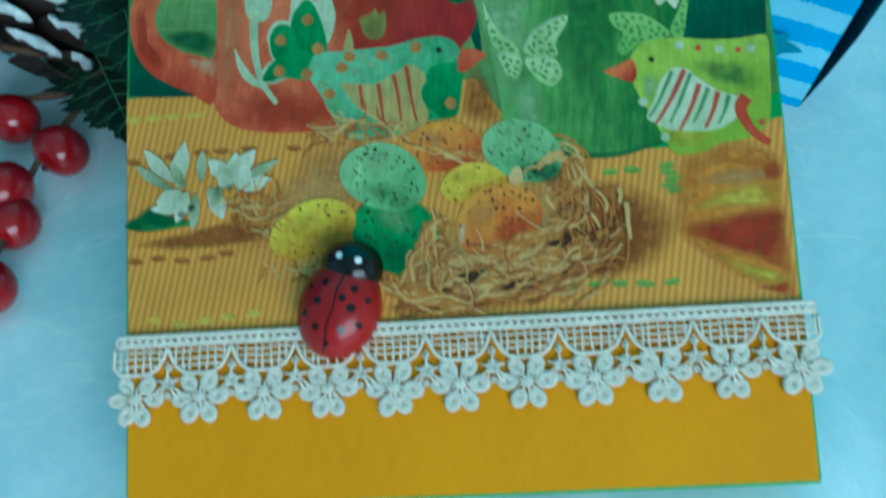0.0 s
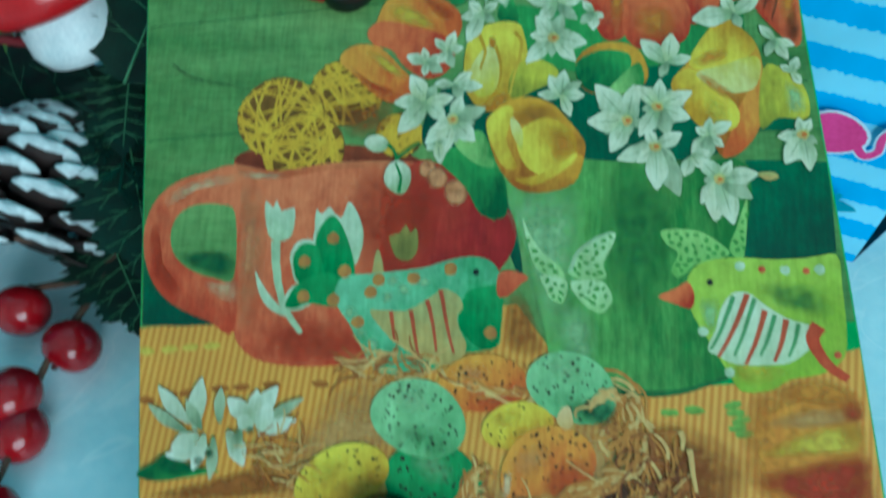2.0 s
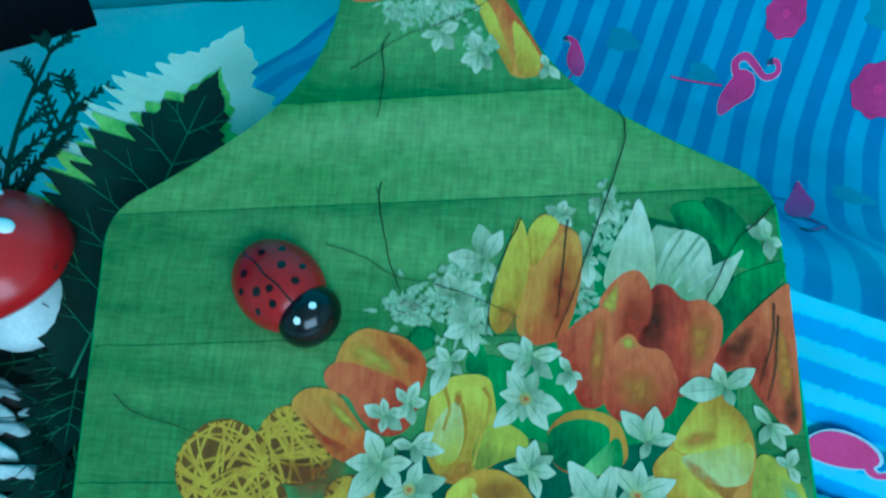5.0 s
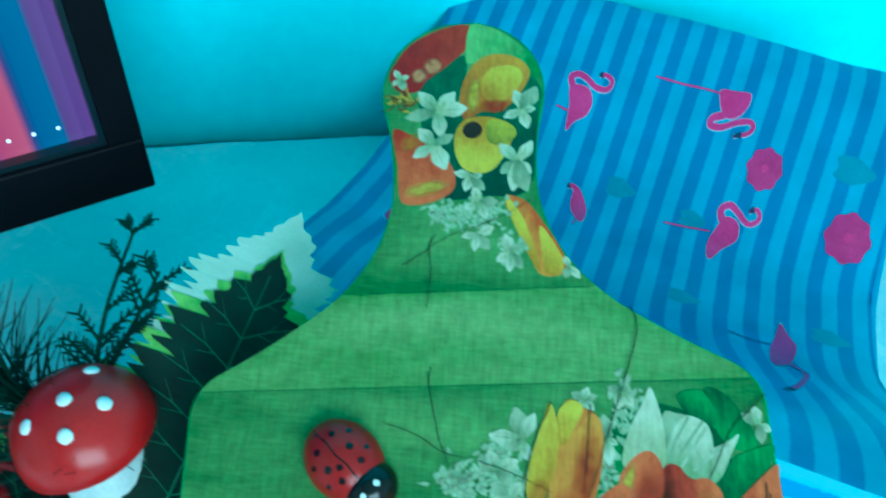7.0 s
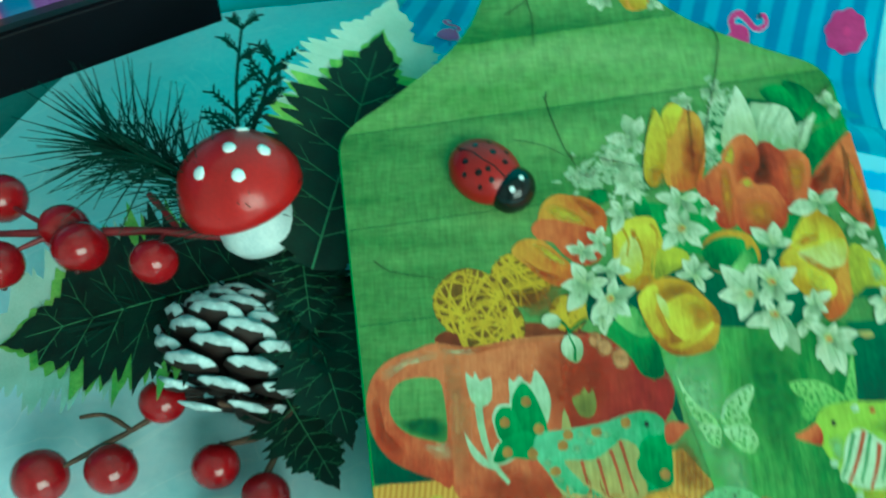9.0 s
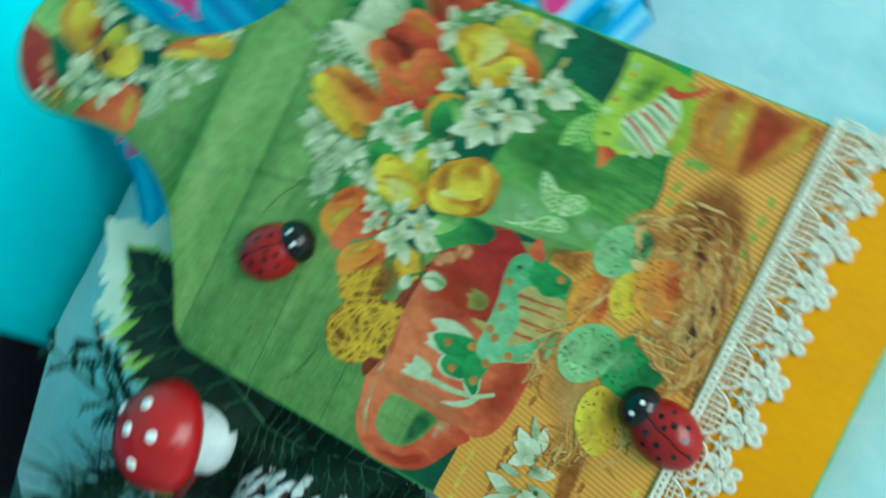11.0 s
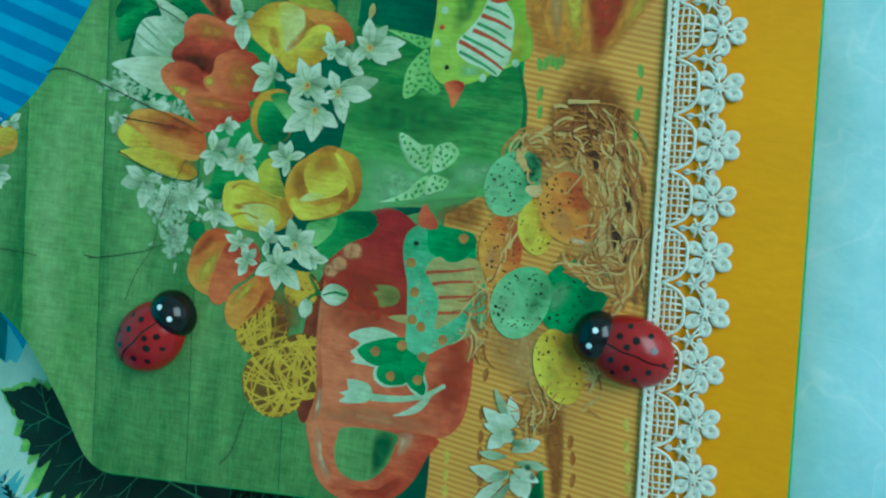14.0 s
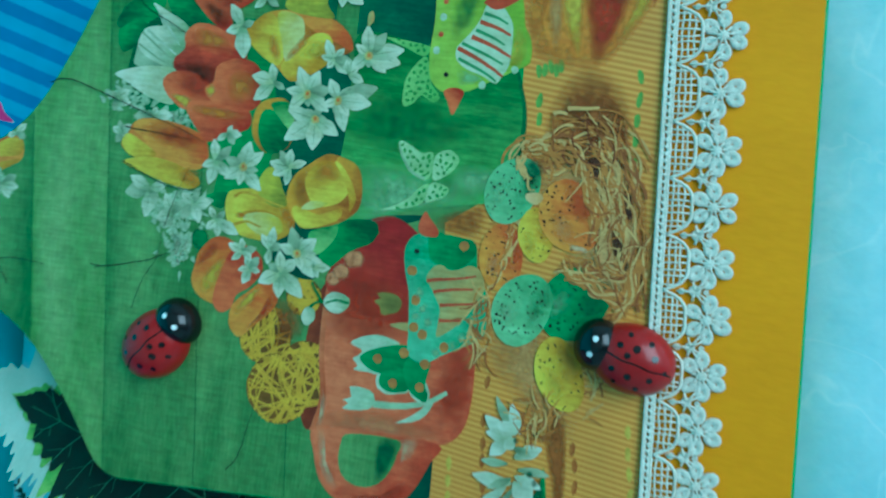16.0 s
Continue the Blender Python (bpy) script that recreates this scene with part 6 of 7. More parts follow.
for x, nm in ((0.0, "gusset"), (BW, "gusset")):
    bm = bmesh.new()
    rows_ = []
    for j in range(23):
        y = BD * j / 22
        rows_.append([bm.verts.new(((x + (0.8 if x else -0.8) * math.sin(math.pi * k / 6) * 0.8) * CM, (y - 1.7 * (1 - k / 6) * (1 - j / 22)) * CM, bag_z(x, y) * k / 6 * CM)) for k in range(7)])
    for a, b in zip(rows_, rows_[1:]):
        for k in range(6):
            bm.faces.new((a[k], b[k], b[k + 1], a[k + 1]))
    # gussets share the upper side's blues, darkened to stand for shade
    part("gusset", bm, M_BAG_SHADED, gift_bag, smooth=True)


def on_bag(pts, lift):
    return [(x * CM, y * CM, (bag_z(x, y) + lift) * CM) for x, y in pts]


def on_front(pts, lift):
    return [(x * CM, (-1.7 * (1 - z / bag_z(x, 0)) - 0.25 - lift) * CM, z * CM) for x, z in pts]


def strip_line(pts, w):
    """A narrow band along a line, as a closed outline."""
    left, right = [], []
    for i, p in enumerate(pts):
        a, b = pts[max(i - 1, 0)], pts[min(i + 1, len(pts) - 1)]
        dx, dy = b[0] - a[0], b[1] - a[1]
        s = math.hypot(dx, dy) or 1
        ww = w[i] if isinstance(w, list) else w
        left.append((p[0] - dy / s * ww, p[1] + dx / s * ww))
        right.append((p[0] + dy / s * ww, p[1] - dx / s * ww))
    return left, right


def band(bm, pts, w, put, lift, mat=0):
    l, r = strip_line(pts, w)
    vl, vr = [bm.verts.new(p) for p in put(l, lift)], [bm.verts.new(p) for p in put(r, lift)]
    for k in range(len(vl) - 1):
        bm.faces.new((vl[k], vr[k], vr[k + 1], vl[k + 1])).material_index = mat


def fan(bm, centre, rim, put, lift, mat=0, rings=3):
    c = bm.verts.new(put([centre], lift)[0])
    prev = None
    for r in range(1, rings + 1):
        cur = [bm.verts.new(p) for p in put([(centre[0] + (x - centre[0]) * r / rings, centre[1] + (y - centre[1]) * r / rings) for x, y in rim], lift)]
        n = len(cur)
        for k in range(n):
            f = bm.faces.new((c, cur[k], cur[(k + 1) % n]) if prev is None else (prev[k], cur[k], cur[(k + 1) % n], prev[(k + 1) % n]))
            f.material_index = mat
        prev = cur


def wader(cx, cy, s, turn, put, flip=1):
    """A plain pink long-necked shape: a drop for the body, a bent line for the neck."""
    bm = bmesh.new()
    ct, st = math.cos(turn), math.sin(turn)
    at = lambda x, y: (cx + s * (ct * x * flip - st * y), cy + s * (st * x * flip + ct * y))
    rim = [at(-0.2 + 1.15 * math.cos(a) * (1 + 0.25 * math.cos(a)) * 0.9, 0.78 * math.sin(a) + 0.12 * math.cos(a)) for a in [2 * math.pi * k / 22 for k in range(22)]]
    big = [at(-0.2 + 1.23 * math.cos(a) * (1 + 0.25 * math.cos(a)) * 0.92, 0.87 * math.sin(a) + 0.12 * math.cos(a)) for a in [2 * math.pi * k / 22 for k in range(22)]]
    fan(bm, at(-0.1, 0), big, put, 0.02, 1)
    fan(bm, at(-0.1, 0), rim, put, 0.04, 0)
    neck = [(p.x, p.y) for p in bend([(0.8, 0.0, 0), (1.3, -0.3, 0), (1.6, 0.0, 0), (1.45, 0.5, 0), (1.6, 0.9, 0), (1.95, 0.75, 0), (2.0, 0.5, 0)], 6)]
    band(bm, [at(*p) for p in neck], 0.2 * s, put, 0.03, 1)
    band(bm, [at(*p) for p in neck], 0.13 * s, put, 0.05, 0)
    band(bm, [at(-0.2, 0.0), at(-1.3, -0.5), at(-2.6, -0.9)], 0.05 * s, put, 0.045, 0)
    return part("printed_bird", bm, [M_PINK, M_PALE], gift_bag, "flat pink printed long-necked shape")


def bag_flower(cx, cy, s, put):
    bm = bmesh.new()
    fan(bm, (cx, cy), [(cx + s * (1 + 0.06 * math.cos(8 * a)) * math.cos(a), cy + s * (1 + 0.06 * math.cos(8 * a)) * math.sin(a)) for a in [2 * math.pi * k / 48 for k in range(48)]], put, 0.03, 0)
    fan(bm, (cx, cy), [(cx + 0.2 * s * math.cos(a), cy + 0.2 * s * math.sin(a)) for a in [2 * math.pi * k / 10 for k in range(10)]], put, 0.05, 1, 1)
    return part("printed_flower", bm, [M_PINK_DARK, M_PINK], gift_bag)


def to_bag(x, y):
    """From the table's plan, in centimetres, to the bag's plan."""
    p = BAG.inverted() @ Vector((x * CM, y * CM, 0.0))
    return p.x / CM, p.y / CM


def long_neck(body, neck, leg):
    """A plain pink long-necked printed shape from its body's outline, its neck and its leg."""
    bm = bmesh.new()
    rim = ring_curve(body, 4)
    cx, cy = sum(p[0] for p in rim) / len(rim), sum(p[1] for p in rim) / len(rim)
    fan(bm, (cx, cy), [(cx + (x - cx) * 1.035, cy + (y - cy) * 1.035) for x, y in rim], on_bag, 0.02, 1)
    fan(bm, (cx, cy), rim, on_bag, 0.04, 0)
    bow = [(p.x, p.y) for p in bend([(x, y, 0) for x, y in neck], 5)]
    n = len(bow) - 1
    band(bm, bow, [0.225 - 0.1 * k / n for k in range(n + 1)], on_bag, 0.03, 1)
    band(bm, bow, [0.19 - 0.09 * k / n for k in range(n + 1)], on_bag, 0.05, 0)
    band(bm, bow[-4:], [0.16, 0.13, 0.1, 0.06], on_bag, 0.06, 2)
    band(bm, [(p.x, p.y) for p in bend([(x, y, 0) for x, y in leg], 5)], 0.05, on_bag, 0.045, 0)
    return part("printed_bird", bm, [M_PINK, M_PALE, M_BEAK_TIP], gift_bag, "flat pink printed long-necked shape")


M_BEAK_TIP = material("dark_printed_tip", "1c2a4a", "26345a", rough=0.35)
long_neck([(8.43, 22.59), (9.41, 22.77), (9.91, 22.26), (9.82, 21.56), (9.31, 21.11), (8.96, 20.61), (8.7, 21.74)],
          [(8.66, 22.46), (8.31, 22.99), (8.69, 23.23), (9.25, 23.12), (9.87, 22.91), (10.5, 23.03), (10.61, 23.42), (10.2, 23.59), (9.8, 23.47)],
          [(8.74, 21.46), (8.02, 21.51)])
long_neck([(16.48, 24.48), (17.38, 24.6), (18.09, 24.6), (18.15, 24.06), (17.86, 23.54), (17.24, 23.33), (16.76, 23.74)],
          [(17.09, 23.45), (16.51, 23.19), (16.54, 22.87), (17.11, 22.9), (17.77, 23.22), (18.45, 23.41), (18.73, 23.22), (18.53, 22.88), (17.85, 22.63)],
          [(16.7, 24.33), (14.96, 24.27), (12.87, 24.2)])
long_neck([(18.6, 18.98), (18.96, 19.31), (19.55, 19.1), (19.69, 18.37), (19.08, 17.65), (18.48, 16.61), (18.24, 17.75)],
          [(18.76, 18.96), (18.45, 19.45), (18.81, 19.78), (19.32, 19.59), (19.99, 19.24), (20.48, 19.54), (20.29, 19.94), (19.88, 19.77)],
          [(18.21, 18.4), (16.94, 18.24), (15.71, 18.11)])
long_neck([(10.62, 18.35), (11.18, 17.91), (11.58, 17.13), (11.46, 16.22), (10.74, 16.82), (10.51, 17.63)],
          [(10.72, 18.05), (10.38, 18.23), (10.1, 18.04)],
          [(11.19, 16.66), (11.06, 15.77)])
long_neck([(22.43, 13.58), (22.83, 12.7), (23.14, 11.86), (22.62, 9.95), (21.58, 8.47), (21.59, 9.87), (22.13, 12.29)],
          [(22.33, 9.83), (22.81, 9.33), (22.93, 8.59), (21.84, 5.88), (21.12, 4.89)],
          [(21.92, 11.27), (20.92, 11.14), (19.88, 11.32)])
for x, y, s, a in ((-6.6, 31.5, 0.8, 70), (-7.2, 38.0, 0.9, 75)):
    p = to_bag(x, y)
    wader(p[0], p[1], s, radians(a + 15), on_bag)
for x, y, s in ((19.95, 21.66, 0.92), (25.02, 19.8, 1.15)):
    bag_flower(x, y, s, on_bag)
wader(23.8, 5.0, 0.95, radians(-8), on_front)
bm = bmesh.new()
for x, y, s in ((5.0, 38.0, 0.8), (8.0, 31.0, 0.8), (15.0, 29.5, 0.9), (9.0, 36.5, 0.7), (17.0, 38.5, 1.0)):
    cx, cy = to_bag(x, y)
    fan(bm, (cx, cy), [(cx + s * math.cos(a) * (1 + 0.3 * math.cos(3 * a)), cy + 0.6 * s * math.sin(a)) for a in [2 * math.pi * k / 20 for k in range(20)]], on_bag, 0.02)
part("printed_leaves", bm, M_TEAL_PRINT, gift_bag)
bm = bmesh.new()
for x, z, s in ((24.6, 2.4, 0.9), (20.1, 2.0, 0.7)):
    fan(bm, (x, z), [(x + s * math.cos(a) * (1 + 0.35 * math.cos(5 * a)), z + 0.55 * s * math.sin(a) * (1 + 0.2 * math.sin(7 * a))) for a in [2 * math.pi * k / 30 for k in range(30)]], on_front, 0.03)
part("printed_leaves", bm, M_TEAL_PRINT, gift_bag)

# ---- monitor ----
M_BEZEL = material("black_monitor_plastic", "05060c", "090c14", 40, 900, gloss=0.1, rough=0.55, bump=0.08)
M_BEZEL_IN = material("dark_inner_bezel", "0d1c24", "13252c", 40, 900, rough=0.3, bump=0.05)
M_LOGO = material("grey_logo_print", "3a4250", "444c58", rough=0.4)
MON = Matrix.Translation((-0.185, 0.308, 0.0613)) @ Matrix.Rotation(radians(39.5), 4, "Z") @ Matrix.Rotation(radians(-3), 4, "X")
monitor = thing("monitor", "black flat monitor with a lit pink and purple picture", "monitor", MON)
MW, MH = 44.0, 27.0
bm = bmesh.new()
for x0, x1, z0, z1 in ((-MW, 0, 0, 2.7), (-MW, 0, MH - 1.8, MH), (-MW, -MW + 1.5, 2.7, MH - 1.8), (-1.5, 0, 2.7, MH - 1.8)):
    box(bm, x0 * CM, x1 * CM, -0.9 * CM, 1.2 * CM, z0 * CM, z1 * CM, 0.0012)
part("bezel", bm, M_BEZEL, monitor)
bm = bmesh.new()
for x0, x1, z0, z1 in ((-MW + 1.5, -1.5, 2.7, 2.95), (-1.75, -1.5, 2.95, MH - 1.8)):
    box(bm, x0 * CM, x1 * CM, -0.6 * CM, 0.3 * CM, z0 * CM, z1 * CM)
part("inner_bezel", bm, M_BEZEL_IN, monitor)
part("back", box(bmesh.new(), (-MW + 0.3) * CM, -0.3 * CM, 1.2 * CM, 3.0 * CM, 0.3 * CM, (MH - 0.3) * CM, 0.004), M_BEZEL, monitor)
bm = bmesh.new()
box(bm, (-MW / 2 - 3) * CM, (-MW / 2 + 3) * CM, 3.0 * CM, 4.5 * CM, -5.6 * CM, 12 * CM, 0.002)
part("stand", bm, M_BEZEL, monitor)
part("foot", box(bmesh.new(), (-MW / 2 - 10) * CM, (-MW / 2 + 10) * CM, 3 * CM, 13 * CM, -6.3 * CM, -5.2 * CM, 0.003), M_BEZEL, monitor)


def screen_material():
    m = bpy.data.materials.new("lit_screen")
    m.use_nodes = True
    nt, N = m.node_tree, m.node_tree.nodes.new
    L = nt.links.new
    p = nt.nodes["Principled BSDF"]
    tc, wv, nz, ramp = N("ShaderNodeTexCoord"), N("ShaderNodeSeparateXYZ"), N("ShaderNodeTexNoise"), N("ShaderNodeValToRGB")
    mu, fr = N("ShaderNodeMath"), N("ShaderNodeMath")
    mu.operation, mu.inputs[1].default_value = "MULTIPLY_ADD", 20.0
    mu.inputs[2].default_value = 0.45
    fr.operation = "FRACT"
    r = ramp.color_ramp
    r.elements[0].position, r.elements[0].color = 0.0, lin("7c4aa8")
    r.elements[1].position, r.elements[1].color = 1.0, lin("8a58b4")
    for pos, h in ((0.28, "9a5cb4"), (0.36, "f0508c"), (0.56, "ff6a96"), (0.62, "4a54a4"), (0.68, "2c7cb8"), (0.85, "2a86c0"), (0.9, "8050a8")):
        r.elements.new(pos).color = lin(h)
    L(tc.outputs["Object"], wv.inputs[0]), L(wv.outputs["X"], mu.inputs[0]), L(mu.outputs[0], fr.inputs[0]), L(fr.outputs[0], ramp.inputs[0])
    L(ramp.outputs[0], p.inputs["Emission Color"])
    p.inputs["Base Color"].default_value = (0.01, 0.01, 0.01, 1)
    p.inputs["Emission Strength"].default_value, p.inputs["Roughness"].default_value = 0.5, 0.25
    return m


part("screen", box(bmesh.new(), (-MW + 1.5) * CM, -1.5 * CM, 0.0, 0.25 * CM, 2.7 * CM, (MH - 1.8) * CM), screen_material(), monitor, "lit screen with vertical pink, purple and blue bands")
M_DOT = material("white_screen_dot", "f0f0ff", "f0f0ff")
M_DOT.node_tree.nodes["Principled BSDF"].inputs["Emission Color"].default_value = (0.9, 0.9, 1, 1)
M_DOT.node_tree.nodes["Principled BSDF"].inputs["Emission Strength"].default_value = 0.7
bm = bmesh.new()
for k in range(26):
    bmesh.ops.create_circle(bm, cap_ends=True, segments=10, radius=0.09 * CM, matrix=Matrix.Translation(((-3.1 - 0.98 * k) * CM, -0.02 * CM, 3.75 * CM)) @ Matrix.Rotation(radians(90), 4, "X"))
part("screen_dots", bm, M_DOT, monitor, "row of small white dots")
bm = bmesh.new()
for k in range(3):
    box(bm, (-12.6 + 0.62 * k) * CM, (-12.15 + 0.62 * k) * CM, -0.93 * CM, -0.9 * CM, 1.0 * CM, 1.65 * CM)
part("logo_mark", bm, M_LOGO, monitor)

# ---- ladybird ornaments ----
M_RED = material("glossy_red_paint", "8e0c12", "a41418", 90, 800, rough=0.3, bump=0.05, coat=0.2, gloss=0.3)
M_BLACK = material("glossy_black_paint", "060708", "0c0d10", 90, 800, rough=0.22, bump=0.04, coat=0.3, gloss=0.3)
M_WHITE = material("white_paint_dot", "e8ecec", "f2f4f4", 90, 800, rough=0.4)


def ladybird():
    """A painted wooden half egg with a round head: wing cases, head, seam, spots and two white eyes, in one mesh."""
    bm = bmesh.new()
    shapes = ((0.0, -0.22, 1.02, 1.24, 0.95), (0.0, 0.86, 0.78, 0.68, 0.82))

    def dome(which, x, y, up=0.0):
        cx, cy, a, b, h = shapes[which]
        r = min(1.0, ((x - cx) / a) ** 2 + ((y - cy) / b) ** 2)
        return Vector((x * CM, y * CM, (h * (1 - r) ** 0.5 * 0.92 + 0.06 + up) * CM))

    def half(which, mat, nr=18, na=48):
        cx, cy, a, b, h = shapes[which]
        rings = [[bm.verts.new(dome(which, cx, cy))]]
        for r in range(1, nr + 1):
            f = math.sin(math.pi / 2 * r / nr)
            rings.append([bm.verts.new(dome(which, cx + a * f * math.cos(2 * math.pi * k / na), cy + b * f * math.sin(2 * math.pi * k / na))) for k in range(na)])
        base = [bm.verts.new((v.co.x, v.co.y, 0)) for v in rings[-1]]
        for k in range(na):
            bm.faces.new((rings[0][0], rings[1][k], rings[1][(k + 1) % na])).material_index = mat
            for r in range(1, nr):
                bm.faces.new((rings[r][k], rings[r + 1][k], rings[r + 1][(k + 1) % na], rings[r][(k + 1) % na])).material_index = mat
            bm.faces.new((rings[-1][k], base[k], base[(k + 1) % na], rings[-1][(k + 1) % na])).material_index = mat

    half(0, 0)
    half(1, 1)

    def spot(which, x, y, r, mat, up):
        c = bm.verts.new(dome(which, x, y, up))
        rim = [bm.verts.new(dome(which, x + r * math.cos(2 * math.pi * k / 14), y + r * math.sin(2 * math.pi * k / 14), up * 0.8)) for k in range(14)]
        for k in range(14):
            bm.faces.new((c, rim[k], rim[(k + 1) % 14])).material_index = mat

    for x, y, r in ((-0.36, 0.28, 0.09), (0.36, 0.3, 0.09), (-0.4, -0.2, 0.1), (0.42, -0.16, 0.11), (-0.28, -0.8, 0.09), (0.34, -0.72, 0.1), (0.16, 0.02, 0.09), (-0.7, 0.1, 0.07), (0.72, 0.12, 0.07), (-0.66, -0.55, 0.08), (0.68, -0.5, 0.08), (0.05, -1.12, 0.07)):
        spot(0, x, y, r, 1, 0.012)
    spot(1, -0.24, 0.98, 0.085, 2, 0.014)
    spot(1, 0.24, 0.98, 0.085, 2, 0.014)
    n = 16
    line = [(0.02 * math.sin(k), 0.72 - 2.05 * k / n) for k in range(n + 1)]
    vl, vr = [bm.verts.new(dome(0, x - 0.024, y, 0.01)) for x, y in line], [bm.verts.new(dome(0, x + 0.024, y, 0.01)) for x, y in line]
    for k in range(n):
        bm.faces.new((vl[k], vr[k], vr[k + 1], vl[k + 1])).material_index = 1
    return bm


bug = part("ladybird_ornament", ladybird(), [M_RED, M_BLACK, M_WHITE], smooth=True)
bug.matrix_world = BOARD @ Matrix.Translation((-2.72 * CM, 1.72 * CM, 0.06 * CM)) @ Matrix.Rotation(radians(-13), 4, "Z")
tagged(bug, "glossy red wooden ladybird with black spots, glued over the lace", "ornament", "ladybird ornaments")
bug2 = copy_thing(bug, BOARD @ Matrix.Translation((-4.93 * CM, 16.62 * CM, 0.06 * CM)) @ Matrix.Rotation(radians(-129), 4, "Z") @ Matrix.Scale(1.06, 4))
tagged(bug2, "glossy red wooden ladybird with black spots, glued on the green planks")

# ---- christmas spray ----
M_BARK = material("brown_floral_stem", "3a2a20", "5a4030", 200, 900, rough=0.8, bump=0.5)
M_STEM_RED = material("dark_red_stem", "5c0d16", "7c1720", 200, 900, rough=0.5)
M_BERRY = material("glossy_red_berry", "7c0512", "a00c18", 60, 900, rough=0.18, bump=0.04, coat=0.45, gloss=0.3)
M_BERRY_END = material("dark_berry_eye", "2a0608", "3a0a0c", rough=0.6)
M_CREAM = material("cream_leaf_cloth", "a6c2ae", "c4d8c8", 60, 1500, rough=0.7, bump=0.3)
M_LIME = material("lime_leaf_rim", "5f9c3c", "9cc860", 130, 900, rough=0.65, bump=0.3)
M_LEAF = material("dark_green_leaf_cloth", "041711", "0d3022", 110, 1400, rough=0.7, gloss=0.35, bump=0.35)
M_VEIN = material("pale_leaf_vein", "3a7048", "5f9468", 200, 900, rough=0.6)
M_NEEDLE = material("dark_green_needle", "07221b", "123a2c", 70, 500, rough=0.7, gloss=0.2)
M_CONE = material("brown_cone_scale", "150c0a", "2c1a14", 200, 900, rough=0.7, bump=0.4)
M_FROST = material("white_frosting", "9fadb0", "d8e2e2", 260, 1200, rough=0.8, bump=0.6)
M_CAP = material("red_mushroom_paint", "a30f16", "bd1a1f", 70, 800, rough=0.3, bump=0.1, coat=0.15, gloss=0.35)
M_STALK = material("white_mushroom_foam", "c3d0d2", "e2e9e8", 120, 900, rough=0.75, bump=0.4)

spray = thing("christmas_spray", "artificial christmas spray with cone, toadstool, holly leaves and red berries", "artificial plant", Matrix.Identity(4))


def stem(pts, r0, r1, mat=M_BARK, name="stem"):
    line = bend(pts, 6)
    n = len(line)
    return part(name, tube(bmesh.new(), line, [(r0 + (r1 - r0) * k / (n - 1)) * (1 + 0.12 * math.sin(5.1 * k)) for k in range(n)], 8), mat, spray, smooth=True)


stem([(-11.6, 17.5, 0.5), (-12.2, 16.6, 3.0), (-12.6, 15.9, 5.6), (-12.8, 15.6, 7.0)], 0.3, 0.2)
stem([(-11.6, 17.5, 0.5), (-11.8, 14.4, 1.4), (-12.4, 11.4, 1.6), (-13.3, 10.2, 1.5), (-15.0, 9.7, 1.3)], 0.26, 0.12)
stem([(-12.4, 11.4, 1.6), (-12.9, 9.4, 1.5), (-13.6, 7.2, 1.2), (-13.6, 5.2, 1.1), (-13.7, 3.0, 1.0)], 0.16, 0.08)
stem([(-12.9, 11.0, 2.2), (-14.6, 10.7, 2.6), (-16.4, 10.6, 2.7), (-18.2, 9.6, 2.3), (-20.8, 8.2, 1.7)], 0.17, 0.09)
stem([(-18.0, 9.7, 2.4), (-19.0, 10.2, 2.5), (-19.9, 10.1, 2.5)], 0.1, 0.07)
stem([(-12.8, 15.6, 6.4), (-15.2, 15.4, 6.5), (-17.5, 15.4, 6.7), (-20.6, 15.2, 6.7), (-23.5, 15.1, 6.6)], 0.18, 0.13, M_STEM_RED)
stem([(-16.6, 15.4, 6.6), (-17.4, 16.3, 6.8), (-18.1, 17.0, 7.0)], 0.12, 0.14, M_STEM_RED)
stem([(-17.2, 15.4, 6.7), (-17.3, 14.9, 6.6)], 0.09, 0.07, M_STEM_RED)
stem([(-20.9, 15.2, 6.7), (-22.3, 16.0, 6.7), (-23.6, 16.8, 6.6)], 0.1, 0.08, M_STEM_RED)
stem([(-20.9, 15.2, 6.7), (-22.0, 14.5, 6.6), (-22.6, 13.9, 6.5)], 0.1, 0.08, M_STEM_RED)


def berry_mesh():
    bm = bmesh.new()
    bmesh.ops.create_uvsphere(bm, u_segments=24, v_segments=14, radius=1.0 * CM)
    for v in bm.verts:
        v.co.z *= 0.94
        if v.co.z > 0.8 * CM:
            v.co.z -= 0.5 * (v.co.z - 0.8 * CM)
        v.co *= 1 + 0.02 * noise.noise(v.co * 150)
    bmesh.ops.create_uvsphere(bm, u_segments=8, v_segments=5, radius=0.12 * CM, matrix=Matrix.Translation((0, 0, 0.88 * CM)))
    for f in bm.faces:
        f.material_index = 1 if f.calc_center_median().length > 0.85 * CM and (f.calc_center_median() - Vector((0, 0, 0.88 * CM))).length < 0.14 * CM else 0
    return bm


